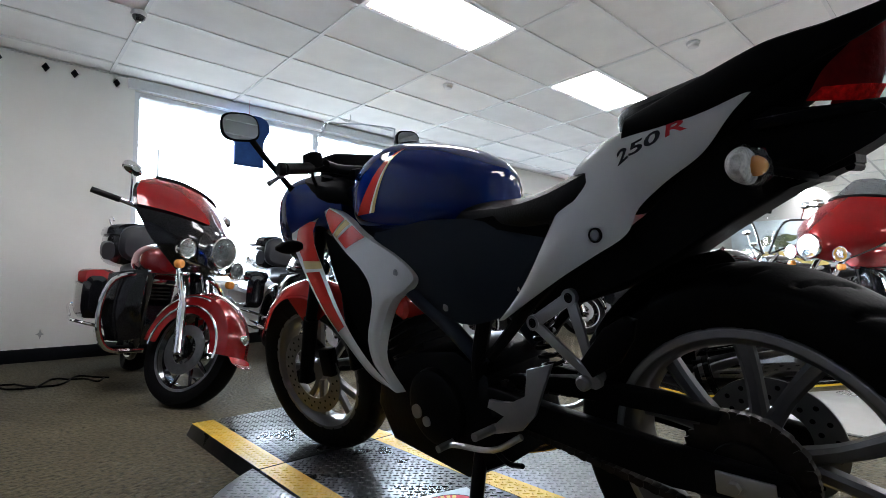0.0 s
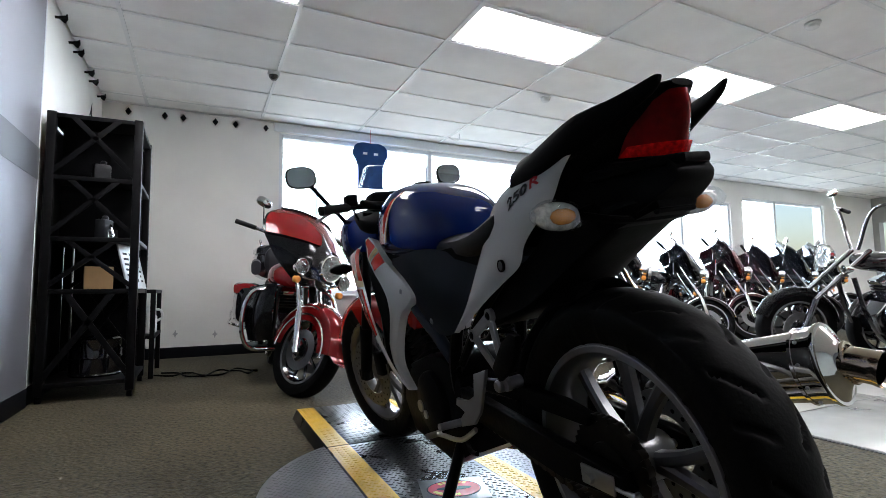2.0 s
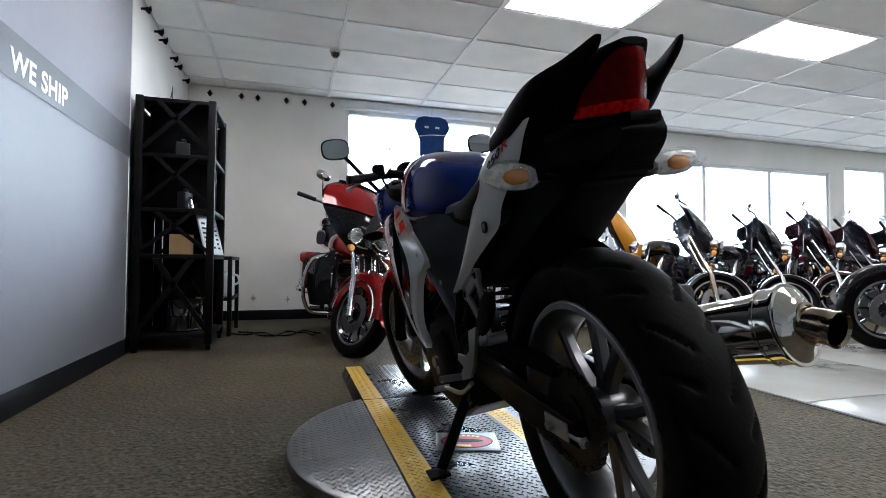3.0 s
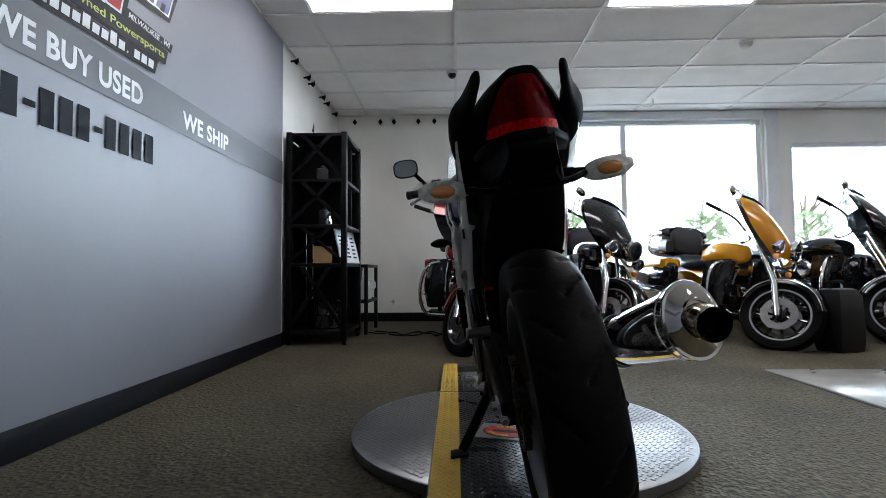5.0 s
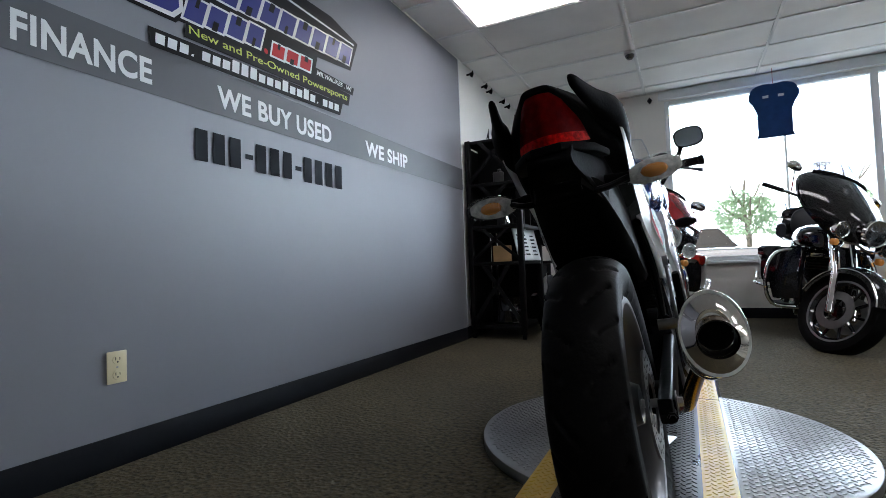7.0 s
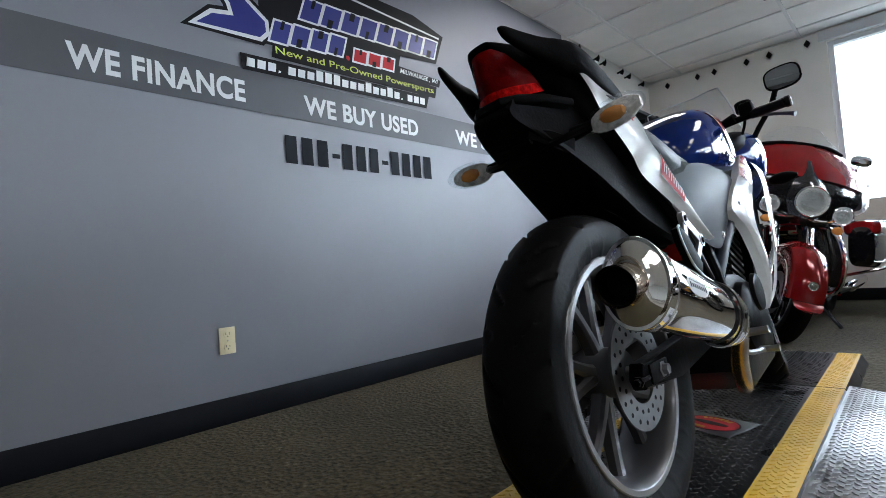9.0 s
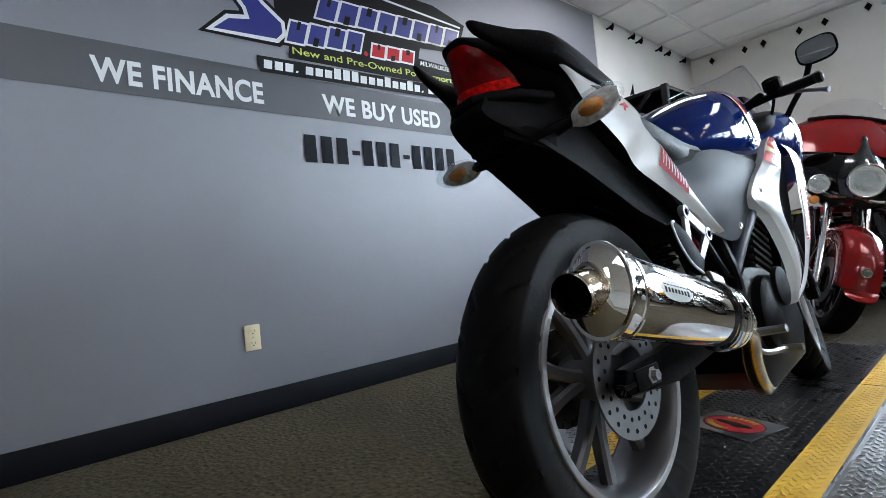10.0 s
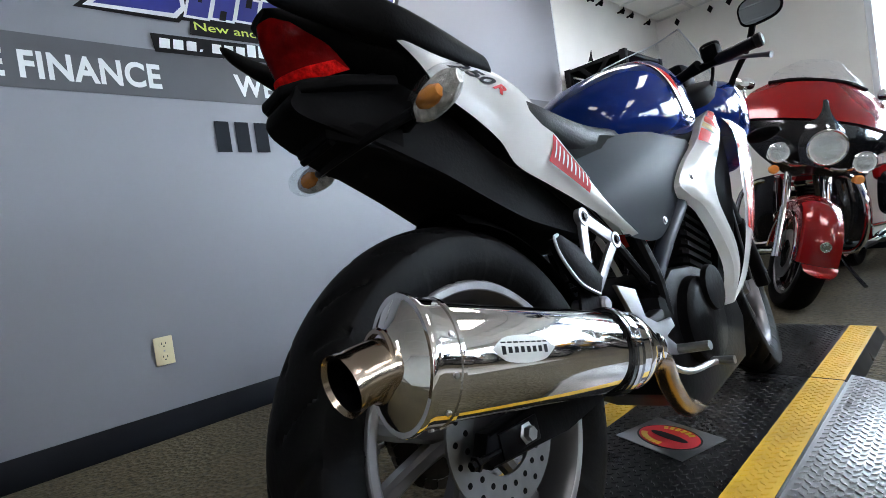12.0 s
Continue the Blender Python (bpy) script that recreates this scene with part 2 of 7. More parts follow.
def curve(pts, n=8):
    """A smooth line through the points."""
    p = [Vector(q) for q in pts]
    p = [p[0] * 2 - p[1]] + p + [p[-1] * 2 - p[-2]]
    out = []
    for i in range(1, len(p) - 2):
        a, b, c, d = p[i - 1:i + 3]
        for k in range(n):
            t = k / n
            out.append(0.5 * (2 * b + (c - a) * t + (2 * a - 5 * b + 4 * c - d) * t * t + (3 * b - a - 3 * c + d) * t ** 3))
    out.append(p[-2])
    return out


def closed_curve(pts, n=6):
    p = [Vector(q) for q in pts]
    m, out = len(p), []
    for i in range(m):
        a, b, c, d = p[i - 1], p[i], p[(i + 1) % m], p[(i + 2) % m]
        for k in range(n):
            t = k / n
            out.append(0.5 * (2 * b + (c - a) * t + (2 * a - 5 * b + 4 * c - d) * t * t + (3 * b - a - 3 * c + d) * t ** 3))
    return out


def tube(bm, pts, r, n=10, caps=True):
    p = [Vector(q) for q in pts]
    rs = r if isinstance(r, (list, tuple)) else [r] * len(p)
    t = (p[1] - p[0]).normalized()
    u = t.orthogonal().normalized()
    rings = []
    for i, q in enumerate(p):
        d = (p[min(i + 1, len(p) - 1)] - p[max(i - 1, 0)]).normalized()
        u = (u - d * u.dot(d)).normalized()
        w = d.cross(u)
        rings.append([bm.verts.new(q + rs[i] * (math.cos(a) * u + math.sin(a) * w)) for a in (2 * math.pi * k / n for k in range(n))])
    for a, b in zip(rings, rings[1:]):
        for k in range(n):
            bm.faces.new((a[k], a[(k + 1) % n], b[(k + 1) % n], b[k]))
    if caps:
        bm.faces.new(rings[0][::-1])
        bm.faces.new(rings[-1])
    return bm


def loft(bm, rings, caps=True):
    vs = [[bm.verts.new(q) for q in ring] for ring in rings]
    n = len(vs[0])
    for a, b in zip(vs, vs[1:]):
        for k in range(n):
            bm.faces.new((a[k], a[(k + 1) % n], b[(k + 1) % n], b[k]))
    if caps:
        bm.faces.new(vs[0][::-1])
        bm.faces.new(vs[-1])
    return bm


def oval(cx, y, cz, w, h, p=2.4, n=24, tilt=0.0):
    """A ring across the y axis, half as wide as w tells, top and bottom from h = (up, down)."""
    up, down = h if isinstance(h, tuple) else (h, h)
    ring = []
    for k in range(n):
        a = 2 * math.pi * k / n
        c, s = math.cos(a), math.sin(a)
        x = w * math.copysign(abs(c) ** (2 / p), c)
        z = (up if s > 0 else down) * math.copysign(abs(s) ** (2 / p), s)
        ring.append((cx + x, y + tilt * z, cz + z))
    return ring


def smooth_loft(bm, keys, n=5, ring_n=24, caps=True):
    """keys: rows of y, centre z, half width, up, down, power, tilt; rings run smoothly through them."""
    rows = curve_rows(keys, n)
    return loft(bm, [oval(0, r[0], r[1], r[2], (r[3], r[4]), r[5], ring_n, r[6]) for r in rows], caps)


def curve_rows(keys, n):
    k = [np.array(q, float) for q in keys]
    k = [2 * k[0] - k[1]] + k + [2 * k[-1] - k[-2]]
    out = []
    for i in range(1, len(k) - 2):
        a, b, c, d = k[i - 1:i + 3]
        for j in range(n):
            t = j / n
            out.append(0.5 * (2 * b + (c - a) * t + (2 * a - 5 * b + 4 * c - d) * t * t + (3 * b - a - 3 * c + d) * t ** 3))
    out.append(k[-2])
    return out


def sheet(bm, rows, thick=0.004, nu=5, nv=5):
    """A smooth panel through rows of points, with a thickness."""
    dense = [curve(r, nu) for r in rows]
    cols = list(zip(*dense))
    cols = [curve(c, nv) for c in cols]
    grid = [[bm.verts.new(p) for p in c] for c in cols]
    fs = []
    for a, b in zip(grid, grid[1:]):
        for i in range(len(a) - 1):
            fs.append(bm.faces.new((a[i], b[i], b[i + 1], a[i + 1])))
    if thick:
        bmesh.ops.solidify(bm, geom=fs, thickness=thick)
    return bm


def plate(bm, outline, across, lo, hi, bevel=0.0):
    """A flat outline of 2D points pushed out between lo and hi along the axis across."""
    def at(p, v):
        return {"x": (v, p[0], p[1]), "y": (p[0], v, p[1]), "z": (p[0], p[1], v)}[across]
    a = [bm.verts.new(at(p, lo)) for p in outline]
    b = [bm.verts.new(at(p, hi)) for p in outline]
    fs = [bm.faces.new(a[::-1]), bm.faces.new(b)]
    for i in range(len(a)):
        j = (i + 1) % len(a)
        fs.append(bm.faces.new((a[i], a[j], b[j], b[i])))
    if bevel:
        bmesh.ops.bevel(bm, geom=list(fs[0].edges) + list(fs[1].edges), offset=bevel, segments=2, affect="EDGES", profile=0.5)
    return bm


def lathe(bm, profile, centre, n=40, axis="x", closed=False):
    """profile: rows of (offset along the axis, radius)."""
    c = Vector(centre)
    rings = []
    for off, r in profile:
        ring = []
        for k in range(n):
            a = 2 * math.pi * k / n
            u, v = r * math.cos(a), r * math.sin(a)
            ring.append(bm.verts.new(c + Vector({"x": (off, u, v), "y": (u, off, v), "z": (u, v, off)}[axis])))
        rings.append(ring)
    pairs = list(zip(rings, rings[1:]))
    if closed:
        pairs.append((rings[-1], rings[0]))
    for a, b in pairs:
        for k in range(n):
            bm.faces.new((a[k], a[(k + 1) % n], b[(k + 1) % n], b[k]))
    if not closed:
        if profile[0][1] > 1e-6:
            bm.faces.new(rings[0][::-1])
        if profile[-1][1] > 1e-6:
            bm.faces.new(rings[-1])
    bmesh.ops.remove_doubles(bm, verts=bm.verts, dist=1e-6)
    return bm


def turned(bm, m):
    bmesh.ops.transform(bm, matrix=m, verts=bm.verts)
    return bm


def letters(name, text, mat, size, m, parent=None, depth=0.002, width=None, label="", shear=0.0, bold=0.0, space=1.0):
    """Flat raised letters as a mesh; m puts their lower left corner. width: stretched to it."""
    cu = bpy.data.curves.new(name, "FONT")
    cu.body, cu.size, cu.extrude, cu.shear = text, size, depth, shear
    cu.offset = bold * size
    cu.space_character = space
    tmp = bpy.data.objects.new(name, cu)
    scene.collection.objects.link(tmp)
    me = bpy.data.meshes.new_from_object(tmp.evaluated_get(bpy.context.evaluated_depsgraph_get()))
    bpy.data.objects.remove(tmp)
    bpy.data.curves.remove(cu)
    co = np.array([v.co for v in me.vertices])
    lo, hi = co.min(0), co.max(0)
    sx = width / (hi[0] - lo[0]) if width else 1
    sy = size / (hi[1] - lo[1])
    for v in me.vertices:
        v.co = ((v.co.x - lo[0]) * sx, (v.co.y - lo[1]) * sy, v.co.z - lo[2])
    me.transform(m)
    me.materials.append(mat)
    ob = new(name, me)
    ob.parent = parent
    if label:
        tagged(ob, label)
    return ob

# ---- the showroom ----
BACK, CEIL, RIGHT, FRONT = 5.12, 2.665, 15.0, -4.6
PANEL_END = 3.03

bm = fresh()
box(bm, -0.3, FRONT - 0.3, -0.12, RIGHT + 0.3, BACK + 0.2, 0.0)
structure("floor", bm, CARPET, "speckled brown-grey short pile carpet floor")

bm = fresh()
box(bm, -0.2, FRONT, 0.0, -0.004, BACK, CEIL + 0.3)
wall_left = structure("wall_left", bm, WHITE_WALL, "plain off-white painted side wall")
bm = fresh()
box(bm, 0.0, FRONT, 0.0, 0.012, PANEL_END, CEIL, 0.002)
grey_panel = structure("wall_panel_grey", bm, GREY_WALL, "satin blue-grey wall covering with a dark stripe")
bm = fresh()
box(bm, 0.014, FRONT, 1.400, 0.016, PANEL_END, 1.602)
stripe = part("stripe", bm, STRIPE_GREY, grey_panel, "dark grey painted stripe")

# window wall, with its three openings
SILL = 0.64
OPEN = [(1.74, 5.43, SILL, 2.55), (5.78, 9.9, SILL, 2.24), (10.25, 13.0, SILL, 2.38)]
bm = fresh()
box(bm, -0.2, BACK, 0, OPEN[0][0], BACK + 0.22, CEIL + 0.3)
box(bm, OPEN[0][0], BACK, 0, RIGHT + 0.2, BACK + 0.22, SILL)
for (a, b, lo, hi), nxt in zip(OPEN, (OPEN[1][0], OPEN[2][0], RIGHT + 0.2)):
    box(bm, a, BACK, hi, b, BACK + 0.22, CEIL + 0.3)
    box(bm, b, BACK, SILL, nxt, BACK + 0.22, CEIL + 0.3)
structure("wall_back", bm, WHITE_WALL, "off-white window wall of the showroom")
bm = fresh()
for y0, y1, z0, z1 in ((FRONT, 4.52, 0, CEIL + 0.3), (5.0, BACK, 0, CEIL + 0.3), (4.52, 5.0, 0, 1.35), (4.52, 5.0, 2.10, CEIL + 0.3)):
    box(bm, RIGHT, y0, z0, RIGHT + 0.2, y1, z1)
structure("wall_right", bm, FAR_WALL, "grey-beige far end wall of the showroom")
# Unseen wall added to close the room; its grey keeps the mirrors dark.
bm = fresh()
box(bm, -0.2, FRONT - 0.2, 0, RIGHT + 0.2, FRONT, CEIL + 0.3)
structure("wall_front", bm, FAR_WALL, "unseen grey-beige wall added to close the room, grey to darken mirrors")

# rubber baseboards
bm = fresh()
box(bm, 0.012, FRONT, -0.001, 0.020, PANEL_END - 0.012, 0.112, 0.003)
box(bm, 0.0, PANEL_END + 0.008, -0.001, 0.009, BACK, 0.112, 0.003)
box(bm, 0.01, BACK - 0.009, -0.001, RIGHT, BACK - 0.0005, 0.112, 0.003)
box(bm, RIGHT - 0.009, FRONT, -0.001, RIGHT - 0.0005, BACK - 0.01, 0.112, 0.003)
structure("baseboard", bm, BASE_BLACK, "black rubber baseboard along the walls")
bm = fresh()
box(bm, 0.0, PANEL_END - 0.001, 0.112, 0.016, PANEL_END + 0.009, CEIL, 0.002)
structure("trim", bm, FRAME_WHITE, "white edge trim of the grey wall covering")

# windows: frame, mullions, sill and panes
for i, ((a, b, lo, hi), mull) in enumerate(zip(OPEN, ((3.69,), (7.25, 8.58), (11.3,)))):
    win = thing("window_%d" % (i + 1), "large shop window with a white frame, bright daylight outside", "window")
    tagged(win, kind="structure")
    bm = fresh()
    w = 0.05
    box(bm, a, BACK + 0.03, lo, a + w, BACK + 0.11, hi, 0.004)
    box(bm, b - w, BACK + 0.03, lo, b, BACK + 0.11, hi, 0.004)
    box(bm, a + w, BACK + 0.03, lo, b - w, BACK + 0.11, lo + w, 0.004)
    box(bm, a + w, BACK + 0.03, hi - w, b - w, BACK + 0.11, hi, 0.004)
    part("window_frame", bm, FRAME_WHITE, win)
    for x in mull:
        bm = fresh()
        box(bm, x - 0.035, BACK + 0.025, lo + w, x + 0.035, BACK + 0.115, hi - w, 0.004)
        part("mullion", bm, FRAME_WHITE, win)
    bm = fresh()
    box(bm, a - 0.03, BACK - 0.06, lo - 0.03, b + 0.03, BACK + 0.025, lo - 0.002, 0.006)
    part("window_sill", bm, FRAME_WHITE, win)
    for p, q in zip((a, *mull), (*mull, b)):
        bm = fresh()
        box(bm, p + 0.045, BACK + 0.068, lo + w, q - 0.045, BACK + 0.072, hi - w)
        pane = part("pane", bm, PANE, win)
        pane.visible_shadow = False
# white head trim over the first window and the post beside it
bm = fresh()
box(bm, 1.68, BACK - 0.035, 2.555, 5.45, BACK - 0.001, CEIL - 0.012, 0.004)
structure("window_head_trim", bm, FRAME_WHITE, "white head trim over the shop window")
bm = fresh()
box(bm, 5.46, BACK - 0.05, 0.112, 5.62, BACK - 0.001, CEIL - 0.012, 0.006)
structure("window_post", bm, FRAME_WHITE, "white painted post between the windows")

# ceiling tiles in their grid, and the light panels in it
GX, GY, TX, TY = 0.395, 2.565, 1.140, 0.570
# Row -1 is in view; row -7 is an unseen row added as fill light.
LAMP_COLS, LAMP_ROWS, NO_LAMP = (0, 2, 4, 6, 8, 10, 12), (-1, -7), (0, -7)
bm = fresh()
rows_y = range(-13, 6)
for cx in range(-1, 15):
    for ry in rows_y:
        if cx in LAMP_COLS and ry in LAMP_ROWS and (cx, ry) != NO_LAMP:
            continue
        x0, y0 = GX + cx * TX, GY + ry * TY
        x1, y1 = min(x0 + TX, RIGHT), min(y0 + TY, BACK)
        x0, y0 = max(x0, 0.012), max(y0, FRONT)
        if x1 - x0 < 0.03 or y1 - y0 < 0.03:
            continue
        box(bm, x0 + 0.011, y0 + 0.011, CEIL + 0.004, x1 - 0.011, y1 - 0.011, CEIL + 0.016)
box(bm, -0.2, FRONT - 0.2, CEIL + 0.05, RIGHT + 0.2, BACK + 0.2, CEIL + 0.15)
structure("ceiling", bm, CEIL_TILE, "suspended ceiling of off-white fibre tiles")
bm = fresh()
for cx in range(-1, 16):
    x = GX + cx * TX
    if 0.02 < x < RIGHT:
        box(bm, x - 0.014, FRONT, CEIL - 0.006, x + 0.014, BACK, CEIL + 0.02)
for ry in rows_y:
    y = GY + ry * TY
    if FRONT < y < BACK:
        for cx in range(-1, 15):
            box(bm, max(0.012, GX + cx * TX + 0.015), y - 0.014, CEIL - 0.0055, min(RIGHT, GX + (cx + 1) * TX - 0.015), y + 0.014, CEIL + 0.02)
box(bm, 0.012, BACK - 0.02, CEIL - 0.010, RIGHT, BACK - 0.001, CEIL - 0.0065)
structure("ceiling_grid", bm, CEIL_BAR, "white metal grid of the suspended ceiling")


def ceiling_light(x, y):
    t = thing("ceiling_light", "recessed rectangular ceiling light with a white diffuser, lit", "ceiling light", "ceiling light panels", pose(x, y, CEIL))
    bm = fresh()
    box(bm, -TX / 2 + 0.012, -TY / 2 + 0.012, 0.004, TX / 2 - 0.012, TY / 2 - 0.012, 0.012)
    part("diffuser", bm, LAMP_PANEL, t)
    bm = fresh()
    w, h = TX / 2 - 0.0115, TY / 2 - 0.0115
    for q in ((-w, -h, w, -h + 0.02), (-w, h - 0.02, w, h), (-w, -h + 0.02, -w + 0.02, h - 0.02), (w - 0.02, -h + 0.02, w, h - 0.02)):
        box(bm, q[0], q[1], -0.001, q[2], q[3], 0.0035)
    part("frame", bm, CEIL_BAR, t)
    return t


first = ceiling_light(GX + 0.5 * TX, GY - 0.5 * TY)
for cx in LAMP_COLS:
    for ry in LAMP_ROWS:
        if (cx, ry) not in ((0, -1), NO_LAMP):
            copy_thing(first, pose(GX + (cx + 0.5) * TX, GY + (ry + 0.5) * TY, CEIL))

# polished pale floor of the aisle, in slabs
aisle = thing("aisle_floor", "glossy pale polished floor slabs with dark joints", "floor")
tagged(aisle, kind="structure")
bm = fresh()
box(bm, 3.43, FRONT, 0.0005, RIGHT - 0.02, 1.97, 0.004)
part("joint_bed", bm, JOINT, aisle)
bm = fresh()
box(bm, 0, 0, 0, 1.19, 1.19, 0.004, 0.001)
slab_mesh = None
for i in range(10):
    for j in range(5):
        if slab_mesh is None:
            s = part("slab", bm, PALE_TILE, aisle)
            slab_mesh = s.data
        else:
            s = new("slab", slab_mesh)
            s.parent = aisle
        s.location = (3.45 + i * 1.2, 1.95 - (j + 1) * 1.2 + 0.01, 0.003)

# ---- outside: ground, kerb, trees and parked cars beyond the glass ----
ASPHALT = material("car_park_asphalt", (0.60, 0.60, 0.58), 0.9, 0, 0.1, 3)
bm = fresh()
box(bm, -300, BACK + 0.22, -0.3, 300, 600, -0.06)
structure("ground", bm, ASPHALT, "sunlit pale car park asphalt outside")

# ---- the display lift: turntable disc and long deck of diamond plate ----
DECK_Z = 0.045
DX0, DX1, DY0, DY1, SLOT = 1.438, 1.980, -0.45, 1.958, 1.226
DISC_C, DISC_R = (1.750, 0.73), 0.632


def diamonds(bm, x0, y0, x1, y1, z, inside, pitch=0.028, size=0.0110, tall=0.0018):
    """Raised lozenges, alternately turned, where inside(x, y) holds."""
    verts, faces = [], []
    i = 0
    y = y0
    while y < y1:
        x = x0 + (0.5 * pitch if i % 2 else 0)
        while x < x1:
            if inside(x, y):
                a = radians(45 if i % 2 else -45)
                c, s = math.cos(a), math.sin(a)
                b = len(verts)
                for u, v in ((-size, 0), (0, -size * 0.36), (size, 0), (0, size * 0.36)):
                    verts.append((x + c * u - s * v, y + s * u + c * v, z))
                for u, v in ((-size * 0.62, 0), (0, -size * 0.14), (size * 0.62, 0), (0, size * 0.14)):
                    verts.append((x + c * u - s * v, y + s * u + c * v, z + tall))
                faces += [(b + 4, b + 5, b + 6, b + 7)] + [(b + q, b + (q + 1) % 4, b + 4 + (q + 1) % 4, b + 4 + q) for q in range(4)]
            x += pitch
        y += pitch * 0.5
        i += 1
    return verts, faces


def plate_mesh(name, mat, parent, area, x0, y0, x1, y1, z, label=""):
    v, f = diamonds(None, x0, y0, x1, y1, z, area)
    me = bpy.data.meshes.new(name)
    me.from_pydata(v, [], f)
    me.materials.append(mat)
    ob = new(name, me)
    ob.parent = parent
    return tagged(ob, label, "", "", "stuff")


lift = thing("display_turntable", "motorcycle display turntable with black, yellow and silver diamond plate deck", "turntable")
bm = fresh()
lathe(bm, [(0.0, DISC_R - 0.01), (0.004, DISC_R), (0.034, DISC_R), (0.038, DISC_R - 0.006), (0.040, 0.0)], (*DISC_C, 0), 96, "z")
part("disc", bm, DECK_SILVER, lift, "round silver diamond plate disc")
plate_mesh("disc_tread", DECK_SILVER, lift, lambda x, y: math.hypot(x - DISC_C[0], y - DISC_C[1]) < DISC_R - 0.02 and not DX0 - 0.01 < x < DX1 + 0.01, DISC_C[0] - DISC_R, DISC_C[1] - DISC_R, DISC_C[0] + DISC_R, DISC_C[1] + DISC_R, 0.0402, "raised silver tread lozenges")
YW = 0.088
for y0, y1 in ((DY0, SLOT - 0.004), (SLOT + 0.004, DY1)):
    bm = fresh()
    plate(bm, [(DX0 - 0.022, 0.0), (DX1 + 0.022, 0.0), (DX1, DECK_Z), (DX0, DECK_Z)], "y", y0, y1, 0.002)
    part("deck", bm, DECK_BLACK, lift, "black diamond plate deck")
    for a, b in ((DX0 + 0.001, DX0 + YW), (DX1 - YW, DX1 - 0.001)):
        bm = fresh()
        box(bm, a, y0 + 0.001, DECK_Z + 0.0003, b, y1 - 0.001, DECK_Z + 0.0012)
        part("edge_stripe", bm, DECK_YELLOW, lift, "worn yellow painted deck edge")
        plate_mesh("stripe_tread", DECK_YELLOW, lift, lambda x, y: a + 0.008 < x < b - 0.008, a, y0 + 0.012, b, y1 - 0.012, DECK_Z + 0.0012)
    plate_mesh("deck_tread", DECK_BLACK, lift, lambda x, y: True, DX0 + YW + 0.01, y0 + 0.012, DX1 - YW - 0.008, y1 - 0.012, DECK_Z + 0.0002, "raised black tread lozenges")

# ---- the sport motorcycle on the turntable ----


def tyre(bm, centre, R, half, bead, seg=360, grooves=12, depth=0.006):
    """A tyre across x with moulded diagonal grooves."""
    prof = [(-half * 0.74, bead), (-half * 0.93, bead + (R - bead) * 0.22), (-half, bead + (R - bead) * 0.45), (-half * 0.97, bead + (R - bead) * 0.62)]
    m = 26
    for k in range(m + 1):
        a = radians(-68 + 136 * k / m)
        prof.append((half * 0.97 * math.sin(a) / math.sin(radians(68)), R - half * 0.62 * (1 - math.cos(a))))
    prof += [(-x, r) for x, r in prof[3::-1]]
    circ = 2 * math.pi * R
    pitch = circ / grooves
    verts, faces = [], []
    for i in range(seg):
        ang = 2 * math.pi * i / seg
        s = circ * i / seg
        for x, r in prof:
            u = abs(x) / half
            q = s + (pitch / 2 if x > 0 else 0)
            g = 0.0
            for slant, lo, hi, off in ((1.25, 0.12, 0.78, 0.0), (0.9, 0.45, 0.97, 0.42)):
                d = (q - off * pitch + slant * u * half + 10 * pitch) % pitch
                d = min(d, pitch - d)
                if lo < u < hi and d < 0.0080:
                    g = max(g, depth * (1 - (d / 0.0080) ** 4))
            rr = r - g
            verts.append((centre[0] + x, centre[1] + rr * math.cos(ang), centre[2] + rr * math.sin(ang)))
    n = len(prof)
    for i in range(seg):
        a, b = i * n, ((i + 1) % seg) * n
        for k in range(n - 1):
            faces.append((a + k, a + k + 1, b + k + 1, b + k))
    me = bpy.data.meshes.new("tmp_tyre")
    me.from_pydata(verts, [], faces)
    bm.from_mesh(me)
    bpy.data.meshes.remove(me)
    return bm


def cast_wheel(bm, c, R, half, hub=0.048):
    """A cast wheel across x: rim and hub."""
    lathe(bm, [(-half, R), (-half, R - 0.012), (-half + 0.010, R - 0.022), (-half * 0.5, R - 0.030), (half * 0.5, R - 0.030), (half - 0.010, R - 0.022), (half, R - 0.012), (half, R), (half - 0.006, R + 0.004), (half * 0.6, R - 0.012), (-half * 0.6, R - 0.012), (-half + 0.006, R + 0.004)], c, 72, "x", True)
    lathe(bm, [(-half * 0.9, 0.022), (-half * 0.9, hub * 0.8), (-half * 0.5, hub), (half * 0.5, hub), (half * 0.9, hub * 0.8), (half * 0.9, 0.022)], c, 32, "x")
    return bm


def cast_spokes(wheel, mat, c, R, spokes=5, pair=0.30, hub=0.048, start=0.3, m=Matrix.Identity(4)):
    """The forked spokes of a cast wheel, one part each."""
    for s in range(spokes):
        base = start + 2 * math.pi * s / spokes
        bm = fresh()
        for sg in (-1, 1):
            rings = []
            for k in range(7):
                t = k / 6
                r = hub * 0.7 + (R - 0.026 - hub * 0.7) * t
                a = base + sg * (0.10 + (pair - 0.10) * t) * (1 - 0.15 * t)
                w = 0.012 + 0.003 * abs(2 * t - 1)
                th = 0.017 - 0.004 * t
                u = Vector((0, math.cos(a), math.sin(a)))
                v = Vector((0, -math.sin(a), math.cos(a)))
                o = Vector(c) + u * r
                rings.append([o + v * w * p + Vector((th * q, 0, 0)) for p, q in ((-1, -0.6), (-0.5, -1), (0.5, -1), (1, -0.6), (1, 0.6), (0.5, 1), (-0.5, 1), (-1, 0.6))])
            loft(bm, rings)
        part("spoke", turned(bm, m), mat, wheel)


